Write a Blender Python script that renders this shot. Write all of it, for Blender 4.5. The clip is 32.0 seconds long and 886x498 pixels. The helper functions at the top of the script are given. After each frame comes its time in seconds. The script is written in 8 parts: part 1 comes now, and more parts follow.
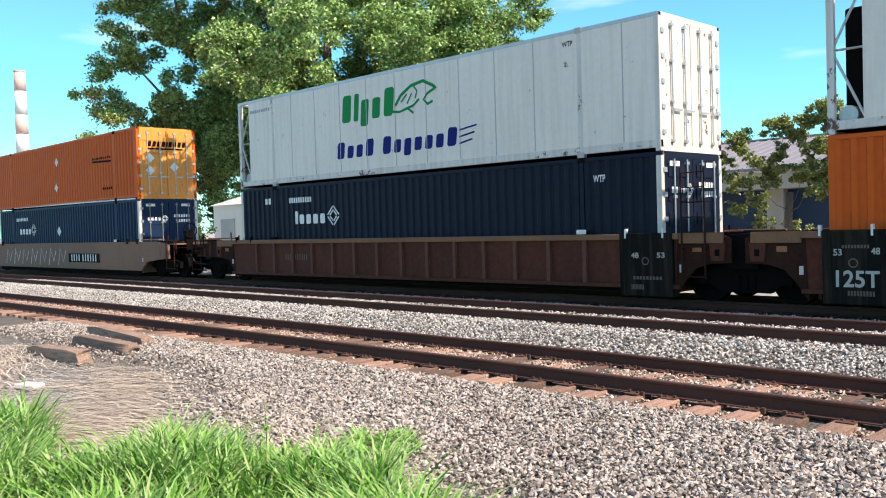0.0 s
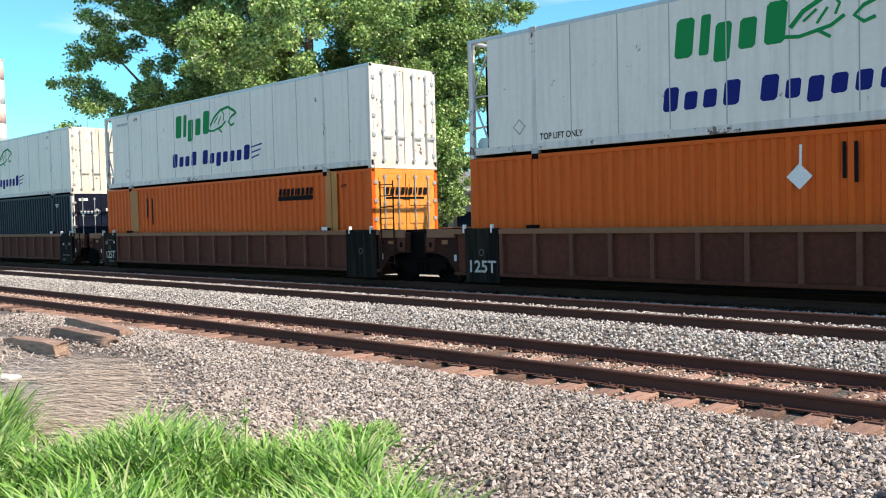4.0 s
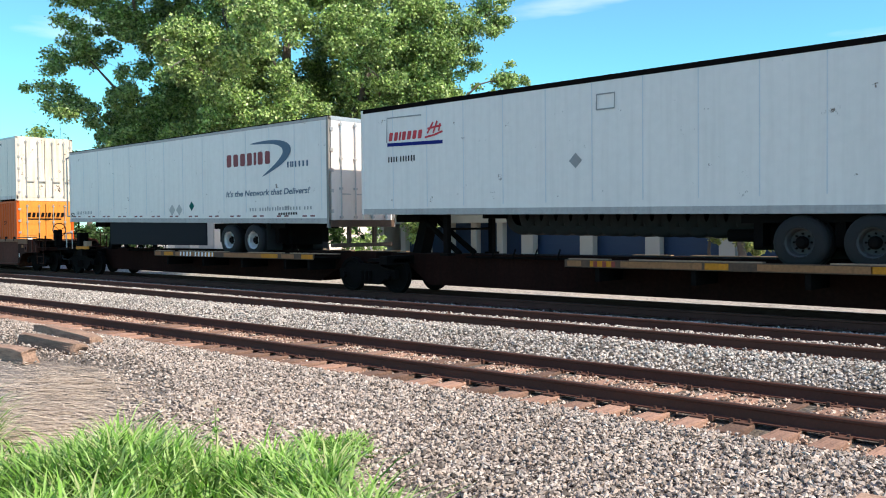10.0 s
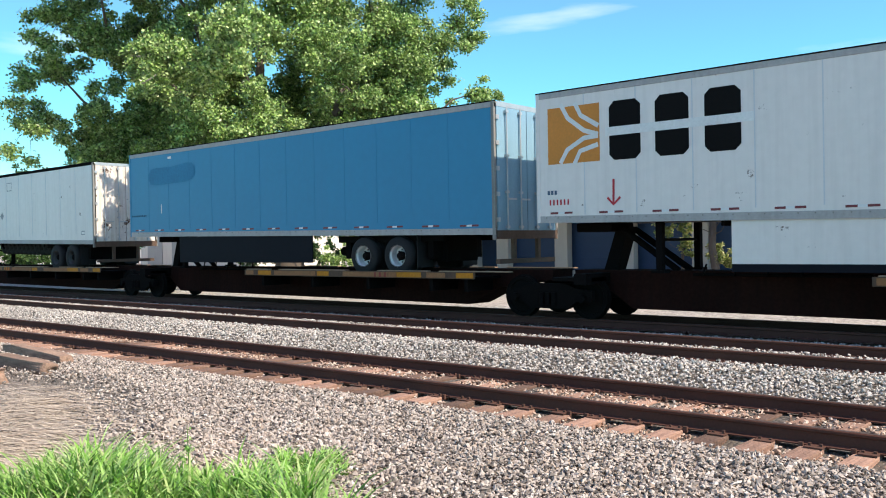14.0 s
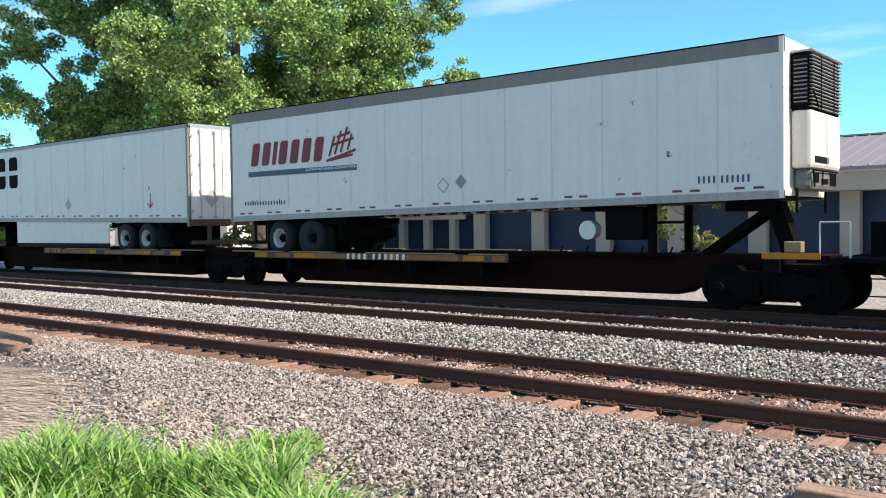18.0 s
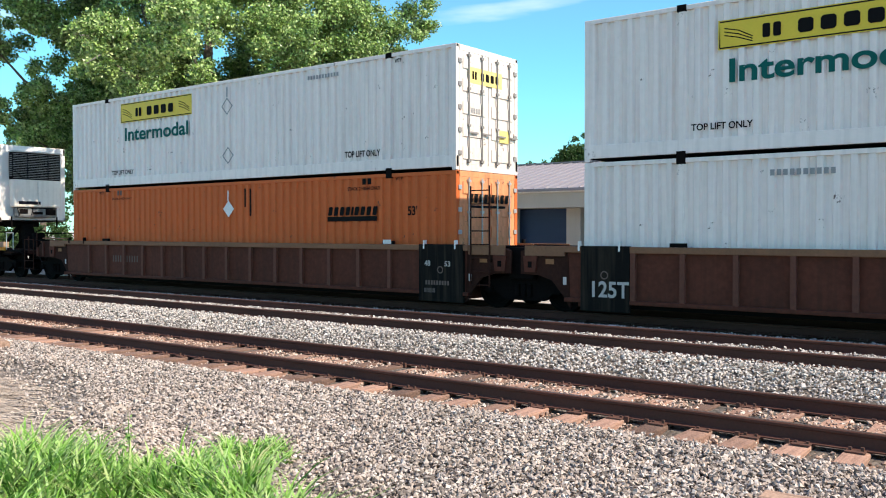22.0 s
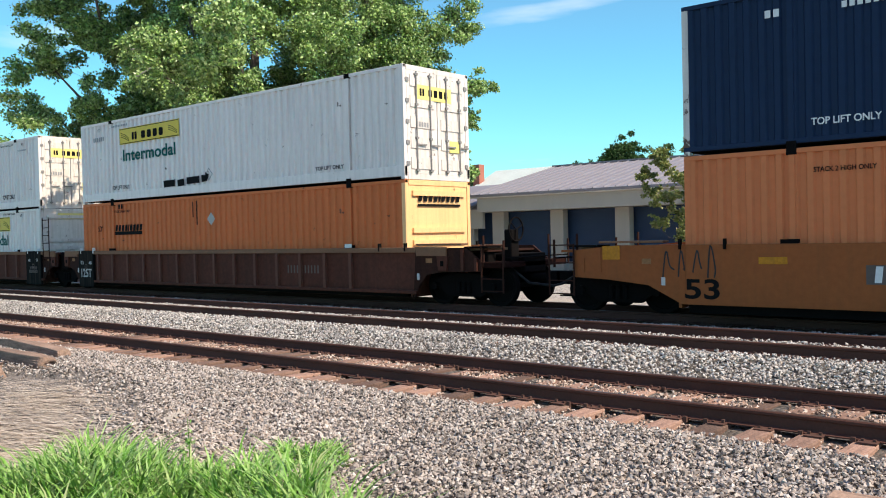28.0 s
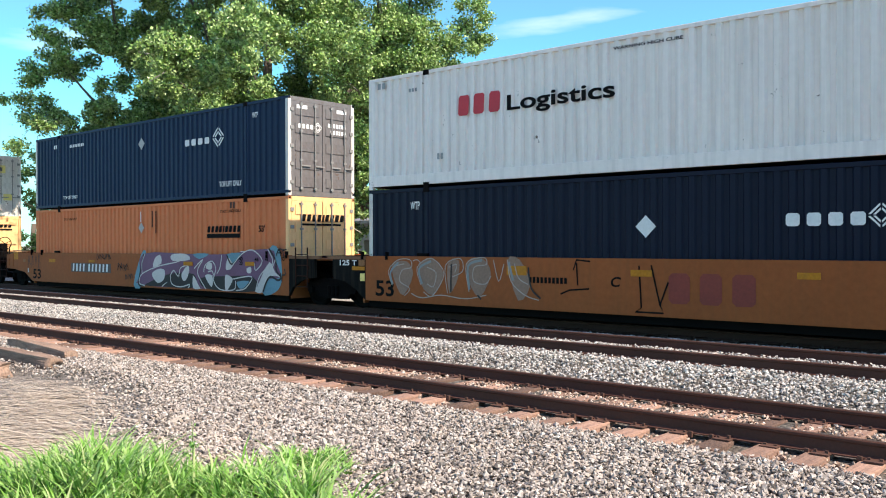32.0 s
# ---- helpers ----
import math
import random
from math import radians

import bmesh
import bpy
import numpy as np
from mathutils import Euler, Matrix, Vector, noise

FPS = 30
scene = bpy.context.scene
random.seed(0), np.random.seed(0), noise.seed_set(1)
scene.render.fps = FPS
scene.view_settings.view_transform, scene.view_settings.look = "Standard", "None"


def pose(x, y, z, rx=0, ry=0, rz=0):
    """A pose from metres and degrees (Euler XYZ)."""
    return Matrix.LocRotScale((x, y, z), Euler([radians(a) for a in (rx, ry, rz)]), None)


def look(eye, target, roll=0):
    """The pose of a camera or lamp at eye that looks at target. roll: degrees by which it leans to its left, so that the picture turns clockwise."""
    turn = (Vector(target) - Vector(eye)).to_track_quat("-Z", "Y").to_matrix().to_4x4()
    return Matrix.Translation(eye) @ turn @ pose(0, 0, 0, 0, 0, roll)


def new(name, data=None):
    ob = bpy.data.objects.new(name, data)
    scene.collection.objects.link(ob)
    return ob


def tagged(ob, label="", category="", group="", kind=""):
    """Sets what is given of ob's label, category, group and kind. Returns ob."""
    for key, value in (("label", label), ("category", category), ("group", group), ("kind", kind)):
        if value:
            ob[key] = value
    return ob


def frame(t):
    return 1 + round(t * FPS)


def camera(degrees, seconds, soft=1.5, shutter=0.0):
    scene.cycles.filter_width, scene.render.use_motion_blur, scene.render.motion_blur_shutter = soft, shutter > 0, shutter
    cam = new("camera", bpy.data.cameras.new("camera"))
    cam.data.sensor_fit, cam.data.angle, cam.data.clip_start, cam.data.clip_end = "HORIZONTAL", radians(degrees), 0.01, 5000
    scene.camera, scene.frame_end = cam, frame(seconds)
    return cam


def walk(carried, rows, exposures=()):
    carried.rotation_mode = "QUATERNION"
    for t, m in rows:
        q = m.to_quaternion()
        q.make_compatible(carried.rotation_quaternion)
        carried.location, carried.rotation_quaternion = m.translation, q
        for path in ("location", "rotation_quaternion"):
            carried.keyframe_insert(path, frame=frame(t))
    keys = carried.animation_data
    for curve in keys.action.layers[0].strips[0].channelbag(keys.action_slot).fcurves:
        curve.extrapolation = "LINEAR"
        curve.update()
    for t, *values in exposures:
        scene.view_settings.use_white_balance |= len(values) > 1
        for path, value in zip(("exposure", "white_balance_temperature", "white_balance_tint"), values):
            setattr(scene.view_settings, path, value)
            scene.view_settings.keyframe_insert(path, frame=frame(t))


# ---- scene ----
from mathutils.geometry import tessellate_polygon
cam = camera(53.87, 32.0, soft=1.05)
PATH = [
    (0.0, pose(-0.011, -0.013, 1.979, 88.40, 1.72, 45.13)),
    (0.5, pose(-0.020, -0.011, 1.980, 88.25, 1.69, 45.01)),
    (1.0, pose(-0.019, -0.004, 1.977, 88.18, 1.68, 44.70)),
    (1.5, pose(-0.016, 0.001, 1.973, 88.14, 1.65, 44.56)),
    (2.0, pose(-0.017, 0.004, 1.980, 88.02, 1.58, 44.48)),
    (2.5, pose(-0.017, 0.000, 1.981, 87.94, 1.54, 44.42)),
    (3.0, pose(-0.023, 0.005, 1.975, 87.94, 1.52, 44.16)),
    (3.5, pose(-0.017, 0.007, 1.976, 87.87, 1.51, 44.05)),
    (5.5, pose(-0.010, 0.005, 1.975, 88.07, 1.20, 43.60)),
    (6.0, pose(-0.010, 0.008, 1.980, 87.99, 1.21, 43.56)),
    (6.5, pose(-0.008, 0.007, 1.983, 87.96, 1.16, 43.42)),
    (7.0, pose(-0.008, 0.004, 1.982, 87.93, 1.12, 43.32)),
    (7.5, pose(-0.006, 0.009, 1.981, 87.91, 1.12, 43.07)),
    (8.0, pose(-0.010, 0.011, 1.978, 87.96, 1.01, 42.91)),
    (8.5, pose(-0.006, 0.005, 1.979, 88.03, 0.90, 42.84)),
    (9.0, pose(-0.001, -0.001, 1.976, 88.19, 0.69, 42.65)),
    (9.5, pose(-0.001, -0.007, 1.980, 88.30, 0.61, 42.53)),
    (10.0, pose(0.002, -0.011, 1.979, 88.61, 0.54, 42.32)),
    (10.5, pose(0.006, -0.009, 1.975, 88.69, 0.49, 42.13)),
    (11.0, pose(-0.001, -0.005, 1.976, 88.80, 0.43, 42.07)),
    (11.5, pose(0.008, -0.011, 1.973, 88.91, 0.35, 41.98)),
    (12.0, pose(0.013, -0.017, 1.978, 89.54, 0.26, 41.64)),
    (12.5, pose(0.019, -0.009, 1.978, 89.66, 0.56, 41.52)),
    (13.0, pose(0.019, -0.005, 1.974, 89.81, 0.69, 41.29)),
    (13.5, pose(0.024, -0.002, 1.969, 89.76, 0.87, 40.94)),
    (14.0, pose(0.011, 0.007, 1.976, 89.56, 1.00, 40.72)),
    (14.5, pose(0.006, 0.012, 1.976, 89.33, 0.93, 40.61)),
    (16.5, pose(0.014, 0.018, 1.975, 88.60, 0.76, 39.60)),
    (17.0, pose(0.014, 0.014, 1.979, 88.48, 0.71, 39.36)),
    (17.5, pose(0.009, 0.022, 1.975, 88.42, 0.66, 39.24)),
    (18.0, pose(0.007, 0.020, 1.971, 88.38, 0.77, 39.22)),
    (18.5, pose(0.002, 0.021, 1.975, 88.30, 0.84, 39.19)),
    (19.0, pose(0.017, 0.015, 1.974, 88.43, 0.70, 38.96)),
    (19.5, pose(0.015, 0.012, 1.980, 88.40, 0.68, 38.90)),
    (20.0, pose(0.016, 0.008, 1.982, 88.43, 0.61, 38.89)),
    (20.5, pose(0.022, 0.000, 1.982, 88.59, 0.36, 38.60)),
    (21.0, pose(0.030, 0.005, 1.980, 88.63, 0.17, 38.15)),
    (21.5, pose(0.022, 0.003, 1.981, 88.67, -0.01, 37.86)),
    (22.0, pose(0.030, -0.001, 1.982, 88.81, 0.04, 37.37)),
    (22.5, pose(0.042, 0.004, 1.987, 89.07, 0.14, 36.84)),
    (23.0, pose(0.039, 0.004, 1.990, 89.41, 0.24, 36.76)),
    (23.5, pose(0.042, -0.004, 1.986, 89.57, 0.39, 36.42)),
    (24.0, pose(0.023, -0.007, 1.987, 89.47, 0.63, 36.70)),
    (24.5, pose(-0.003, -0.001, 1.983, 89.33, 1.16, 38.15)),
    (25.0, pose(-0.017, -0.006, 1.975, 89.30, 1.59, 39.40)),
    (25.5, pose(-0.019, -0.002, 1.982, 89.19, 1.83, 40.03)),
    (27.5, pose(-0.020, -0.006, 1.975, 89.05, 1.48, 40.38)),
    (28.0, pose(-0.026, -0.010, 1.968, 89.04, 1.32, 40.42)),
    (28.5, pose(-0.023, -0.010, 1.966, 89.24, 1.15, 40.67)),
    (29.0, pose(-0.019, -0.015, 1.971, 89.34, 0.97, 41.07)),
    (29.5, pose(-0.014, -0.016, 1.973, 89.48, 0.90, 41.31)),
    (30.0, pose(-0.014, -0.008, 1.966, 89.63, 0.77, 41.37)),
    (30.5, pose(-0.020, -0.010, 1.971, 89.70, 0.65, 41.38)),
    (31.0, pose(-0.026, -0.012, 1.967, 89.68, 0.45, 41.34)),
    (31.5, pose(-0.027, -0.011, 1.966, 89.55, 0.29, 41.28)),
    (32.0, pose(-0.020, -0.007, 1.957, 89.70, 0.13, 40.99)),
]
walk(cam, PATH, [(0, 0.67), (6, 0.53), (9, 0.55), (13, 0.61), (19, 0.49), (21, 0.70), (24, 0.50), (28, 0.42), (30, 0.74), (32, 0.74)])

# ---------------------------------------------------------------- light
SUN_TO = Vector((0.66, 0.085, 0.71)).normalized()
world = bpy.data.worlds.new("sky")
scene.world = world
world.use_nodes = True
wn = world.node_tree.nodes
wl = world.node_tree.links
wn.clear()
sky = wn.new("ShaderNodeTexSky")
sky.sky_type = "NISHITA"
sky.sun_disc = False
sky.sun_elevation = math.asin(SUN_TO.z)
sky.sun_rotation = math.atan2(SUN_TO.x, SUN_TO.y)
sky.air_density, sky.dust_density, sky.ozone_density = 1.0, 0.3, 2.0
wbg = wn.new("ShaderNodeBackground")
wbg.inputs[1].default_value = 0.14
wout = wn.new("ShaderNodeOutputWorld")
wtc = wn.new("ShaderNodeTexCoord")
wmap = wn.new("ShaderNodeMapping")
wmap.inputs["Scale"].default_value = (1.5, 1.5, 9.0)
wmap.inputs["Location"].default_value = (0.15, 0.105, -0.495)
wnoise = wn.new("ShaderNodeTexNoise")
wnoise.inputs["Scale"].default_value = 2.2
wnoise.inputs["Detail"].default_value = 7
wramp = wn.new("ShaderNodeValToRGB")
wramp.color_ramp.elements[0].position, wramp.color_ramp.elements[1].position = 0.61, 0.80
wramp.color_ramp.elements[1].color = (0.5, 0.5, 0.5, 1)
wmix = wn.new("ShaderNodeMix")
wmix.data_type = "RGBA"
wmix.inputs[7].default_value = (6.5, 6.8, 7.0, 1)
wl.new(wtc.outputs["Generated"], wmap.inputs[0])
wl.new(wmap.outputs[0], wnoise.inputs["Vector"])
wl.new(wnoise.outputs["Fac"], wramp.inputs[0])
wl.new(wramp.outputs[0], wmix.inputs[0])
wtint = wn.new("ShaderNodeMix")
wtint.data_type, wtint.blend_type = "RGBA", "MULTIPLY"
wtint.inputs[0].default_value = 1.0
# cyan towards the horizon, plainer overhead
welev, wtop, whue = wn.new("ShaderNodeSeparateXYZ"), wn.new("ShaderNodeMapRange"), wn.new("ShaderNodeMix")
wtop.interpolation_type = "SMOOTHSTEP"
wtop.inputs["From Min"].default_value, wtop.inputs["From Max"].default_value = 0.16, 0.55
whue.data_type = "RGBA"
whue.inputs[6].default_value, whue.inputs[7].default_value = (0.51, 1.02, 1.06, 1), (1.03, 0.87, 0.94, 1)
wl.new(wtc.outputs["Generated"], welev.inputs[0])
wl.new(welev.outputs[2], wtop.inputs["Value"])
wl.new(wtop.outputs[0], whue.inputs[0])
wl.new(whue.outputs[2], wtint.inputs[7])
wl.new(sky.outputs[0], wtint.inputs[6])
wl.new(wtint.outputs[2], wmix.inputs[6])
wl.new(wmix.outputs[2], wbg.inputs[0])
wl.new(wbg.outputs[0], wout.inputs[0])
sun = new("sun", bpy.data.lights.new("sun", "SUN"))
sun.data.energy, sun.data.angle, sun.data.color = 5.0, radians(0.55), (1.0, 0.87, 0.71)
sun.matrix_world = look(SUN_TO * 80, (0, 0, 0))

# ---------------------------------------------------------------- materials
MATS = {}


def mat(name, col, rough=0.6, metal=0.0, var=0.12, scale=3.0, streak=0.0, dirt=(0.2, 0.15, 0.1), bump=0.0, bscale=40.0,
        per=0.0, spec=0.5, trans=0.0, grain=None, rust=0.0):
    """A surface: two scales of colour variation, vertical dirt streaks, fine relief; per varies pieces by Object Info's Random."""
    if name in MATS:
        return MATS[name]
    m = bpy.data.materials.new(name)
    m.use_nodes = True
    n, l = m.node_tree.nodes, m.node_tree.links
    b = n["Principled BSDF"]
    b.inputs["Roughness"].default_value, b.inputs["Metallic"].default_value = rough, metal
    b.inputs["Specular IOR Level"].default_value = spec
    tc = n.new("ShaderNodeTexCoord")
    big, fine = n.new("ShaderNodeTexNoise"), n.new("ShaderNodeTexNoise")
    big.inputs["Scale"].default_value, fine.inputs["Scale"].default_value = scale * 0.35, scale * 7
    big.inputs["Detail"].default_value, fine.inputs["Detail"].default_value = 4, 6
    l.new(tc.outputs["Object"], big.inputs["Vector"])
    l.new(tc.outputs["Object"], fine.inputs["Vector"])
    add = n.new("ShaderNodeMath")
    add.operation = "ADD"
    l.new(big.outputs["Fac"], add.inputs[0])
    l.new(fine.outputs["Fac"], add.inputs[1])
    last = add.outputs[0]
    if per:
        oi = n.new("ShaderNodeObjectInfo")
        pm = n.new("ShaderNodeMath")
        pm.operation = "MULTIPLY_ADD"
        pm.inputs[1].default_value = per / max(var, 0.01)
        l.new(oi.outputs["Random"], pm.inputs[0])
        l.new(last, pm.inputs[2])
        sub = n.new("ShaderNodeMath")
        sub.operation = "SUBTRACT"
        sub.inputs[1].default_value = 0.5 * per / max(var, 0.01)
        l.new(pm.outputs[0], sub.inputs[0])
        last = sub.outputs[0]
    hsv = n.new("ShaderNodeHueSaturation")
    hsv.inputs["Color"].default_value = (*col, 1)
    val = n.new("ShaderNodeMapRange")
    val.clamp = False
    val.inputs["From Min"].default_value, val.inputs["From Max"].default_value = 0.6, 1.4
    val.inputs["To Min"].default_value, val.inputs["To Max"].default_value = 1 - var, 1 + var
    l.new(last, val.inputs["Value"])
    l.new(val.outputs[0], hsv.inputs["Value"])
    col_out = hsv.outputs[0]
    if streak:
        mp = n.new("ShaderNodeMapping")
        mp.inputs["Scale"].default_value = grain or (9, 9, 0.5)
        st = n.new("ShaderNodeTexNoise")
        st.inputs["Scale"].default_value, st.inputs["Detail"].default_value = 1.0, 5
        rp = n.new("ShaderNodeValToRGB")
        rp.color_ramp.elements[0].position, rp.color_ramp.elements[1].position = 0.45, 0.85
        mx = n.new("ShaderNodeMix")
        mx.data_type = "RGBA"
        mx.inputs[7].default_value = (*dirt, 1)
        k = n.new("ShaderNodeMath")
        k.operation = "MULTIPLY"
        k.inputs[1].default_value = streak
        l.new(tc.outputs["Object"], mp.inputs[0])
        l.new(mp.outputs[0], st.inputs["Vector"])
        l.new(st.outputs["Fac"], rp.inputs[0])
        l.new(rp.outputs[0], k.inputs[0])
        l.new(k.outputs[0], mx.inputs[0])
        l.new(col_out, mx.inputs[6])
        col_out = mx.outputs[2]
    if rust:
        rn, rq = n.new("ShaderNodeTexNoise"), n.new("ShaderNodeValToRGB")
        rn.inputs["Scale"].default_value, rn.inputs["Detail"].default_value, rn.inputs["Roughness"].default_value = 2.6, 9, 0.72
        rq.color_ramp.elements[0].position, rq.color_ramp.elements[1].position = 0.66 - 0.1 * rust, 0.70 - 0.1 * rust
        rx = n.new("ShaderNodeMix")
        rx.data_type = "RGBA"
        rx.inputs[7].default_value = (0.10, 0.055, 0.035, 1)
        l.new(tc.outputs["Object"], rn.inputs["Vector"])
        l.new(rn.outputs["Fac"], rq.inputs[0])
        l.new(rq.outputs[0], rx.inputs[0])
        l.new(col_out, rx.inputs[6])
        col_out = rx.outputs[2]
    l.new(col_out, b.inputs["Base Color"])
    if bump:
        bn = n.new("ShaderNodeTexNoise")
        bn.inputs["Scale"].default_value, bn.inputs["Detail"].default_value = bscale, 5
        bp = n.new("ShaderNodeBump")
        bp.inputs["Strength"].default_value, bp.inputs["Distance"].default_value = bump, 0.02
        l.new(tc.outputs["Object"], bn.inputs["Vector"])
        l.new(bn.outputs["Fac"], bp.inputs["Height"])
        l.new(bp.outputs[0], b.inputs["Normal"])
    if trans:
        tr = n.new("ShaderNodeBsdfTranslucent")
        ms = n.new("ShaderNodeMixShader")
        ms.inputs[0].default_value = trans
        l.new(col_out, tr.inputs[0])
        l.new(b.outputs[0], ms.inputs[1])
        l.new(tr.outputs[0], ms.inputs[2])
        l.new(ms.outputs[0], n["Material Output"].inputs[0])
    MATS[name] = m
    return m


def island_mat(name, cols, rough=0.9, trans=0.0, drift=(0.35, 0.75, 1.25)):
    """Loose pieces joined in one mesh, coloured piece by piece."""
    m = bpy.data.materials.new(name)
    m.use_nodes = True
    n, l = m.node_tree.nodes, m.node_tree.links
    b = n["Principled BSDF"]
    b.inputs["Roughness"].default_value = rough
    b.inputs["Specular IOR Level"].default_value = 0.35
    g = n.new("ShaderNodeNewGeometry")
    r = n.new("ShaderNodeValToRGB")
    for k, c in enumerate(cols):
        e = r.color_ramp.elements[k] if k < 2 else r.color_ramp.elements.new(1.0)
        e.color = (*c, 1)
    for k, e in enumerate(r.color_ramp.elements):
        e.position = k / (len(cols) - 1)
    l.new(g.outputs["Random Per Island"], r.inputs[0])
    tc = n.new("ShaderNodeTexCoord")
    ns = n.new("ShaderNodeTexNoise")
    ns.inputs["Scale"].default_value, ns.inputs["Detail"].default_value = drift[0], 4
    l.new(tc.outputs["Object"], ns.inputs["Vector"])
    mr = n.new("ShaderNodeMapRange")
    mr.inputs["To Min"].default_value, mr.inputs["To Max"].default_value = drift[1:]
    l.new(ns.outputs["Fac"], mr.inputs["Value"])
    h = n.new("ShaderNodeHueSaturation")
    l.new(r.outputs[0], h.inputs["Color"])
    l.new(mr.outputs[0], h.inputs["Value"])
    l.new(h.outputs[0], b.inputs["Base Color"])
    if trans:
        tr = n.new("ShaderNodeBsdfTranslucent")
        ms = n.new("ShaderNodeMixShader")
        ms.inputs[0].default_value = trans
        l.new(h.outputs[0], tr.inputs[0])
        l.new(b.outputs[0], ms.inputs[1])
        l.new(tr.outputs[0], ms.inputs[2])
        l.new(ms.outputs[0], n["Material Output"].inputs[0])
    return m


M_WHITE = mat("white_reefer_paint", (0.79, 0.715, 0.63), 0.45, var=0.06, scale=1.2, streak=0.35, dirt=(0.45, 0.38, 0.30), rust=0.08)
M_WHITE_RIM = mat("white_frame_paint", (0.66, 0.62, 0.57), 0.5, var=0.08, streak=0.5, dirt=(0.30, 0.22, 0.15), rust=0.8)
M_WHITE_END = mat("grimy_white_door_paint", (0.72, 0.66, 0.57), 0.5, var=0.12, scale=1.5, streak=0.7, dirt=(0.36, 0.27, 0.19), rust=0.6)
M_JB_END = mat("scuffed_white_door_paint", (0.68, 0.62, 0.565), 0.5, var=0.10, scale=1.5, streak=0.6, dirt=(0.42, 0.35, 0.28), rust=0.45)
M_JB = mat("white_corrugated_paint", (0.84, 0.755, 0.70), 0.45, var=0.06, scale=1.0, streak=0.35, dirt=(0.42, 0.37, 0.33), rust=0.06)
M_TRAILER = mat("white_trailer_skin", (0.79, 0.735, 0.695), 0.4, var=0.05, scale=0.8, streak=0.22, dirt=(0.5, 0.45, 0.41), rust=0.1)
M_RAILALU = mat("pale_grey_rail_metal", (0.40, 0.385, 0.375), 0.6, 0.1, var=0.15, streak=0.4, dirt=(0.22, 0.19, 0.17))
M_GREYBAND = mat("dusty_grey_roof_band", (0.235, 0.215, 0.20), 0.7, 0.0, var=0.15, streak=0.3, dirt=(0.12, 0.10, 0.09))
M_ALU = mat("dull_dirty_aluminium", (0.24, 0.235, 0.22), 0.65, 0.15, var=0.2, streak=0.5, dirt=(0.10, 0.08, 0.065))
M_BLUE_TR = mat("blue_trailer_skin", (0.013, 0.21, 0.395), 0.4, var=0.06, scale=0.8, streak=0.12, dirt=(0.05, 0.14, 0.30))
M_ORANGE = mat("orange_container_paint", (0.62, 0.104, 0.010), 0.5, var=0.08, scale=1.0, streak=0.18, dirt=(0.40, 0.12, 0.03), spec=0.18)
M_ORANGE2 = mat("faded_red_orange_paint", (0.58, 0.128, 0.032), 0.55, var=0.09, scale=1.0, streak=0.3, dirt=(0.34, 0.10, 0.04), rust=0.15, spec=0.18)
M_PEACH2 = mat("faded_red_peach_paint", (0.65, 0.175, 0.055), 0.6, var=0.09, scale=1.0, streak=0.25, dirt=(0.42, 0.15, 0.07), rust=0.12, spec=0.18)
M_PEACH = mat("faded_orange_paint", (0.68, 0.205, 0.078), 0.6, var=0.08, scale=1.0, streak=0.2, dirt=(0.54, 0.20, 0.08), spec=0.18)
# End-wall oranges lightened past the side paint for direct sun, plus streaks and rust.
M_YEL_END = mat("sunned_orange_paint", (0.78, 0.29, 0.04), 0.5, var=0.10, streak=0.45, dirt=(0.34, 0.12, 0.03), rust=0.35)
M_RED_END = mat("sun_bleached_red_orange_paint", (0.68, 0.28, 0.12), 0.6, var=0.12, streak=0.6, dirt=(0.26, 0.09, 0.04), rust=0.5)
M_NAVY = mat("navy_container_paint", (0.0058, 0.0092, 0.024), 0.5, var=0.12, spec=0.16, scale=1.0, streak=0.12, dirt=(0.02, 0.022, 0.03))
M_STEEL = mat("galvanised_steel", (0.50, 0.51, 0.52), 0.45, 0.6, var=0.1, streak=0.25, dirt=(0.3, 0.24, 0.18))
# Undergear black: deep shade is put into its colour; plain black parts share it.
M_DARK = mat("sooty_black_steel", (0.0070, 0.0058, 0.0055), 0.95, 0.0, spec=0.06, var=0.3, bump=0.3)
M_RUBBER = mat("tyre_rubber", (0.010, 0.010, 0.0105), 0.85, var=0.2, bump=0.2)
M_RIMW = mat("white_wheel_rim", (0.62, 0.63, 0.62), 0.4, 0.3, var=0.1, streak=0.2)
# Side posts a step lighter than the panels they stand on.
M_BROWNPOST = mat("rubbed_brown_car_paint", (0.125, 0.040, 0.022), 0.8, var=0.25, scale=2.0, streak=0.5, dirt=(0.05, 0.02, 0.013), bump=0.1)
M_BROWN = mat("brown_well_car_paint", (0.088, 0.026, 0.0145), 0.8, var=0.36, scale=1.6, streak=0.6, dirt=(0.044, 0.018, 0.011), bump=0.2, spec=0.25)
# Brown car paint set darker for the end webs, ladders and stanchions.
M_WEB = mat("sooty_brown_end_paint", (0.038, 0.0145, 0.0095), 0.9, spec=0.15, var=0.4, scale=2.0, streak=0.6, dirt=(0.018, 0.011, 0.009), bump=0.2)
# One tan for the chord's dust and its sunlit top edge.
M_CHORD = mat("dusty_top_chord", (0.20, 0.094, 0.045), 0.75, var=0.2, streak=0.3, dirt=(0.1, 0.05, 0.03))
M_YELCAR = mat("yellow_well_car_paint", (0.305, 0.088, 0.025), 0.65, var=0.18, scale=1.2, streak=0.35, dirt=(0.17, 0.075, 0.028), bump=0.1, spec=0.18)
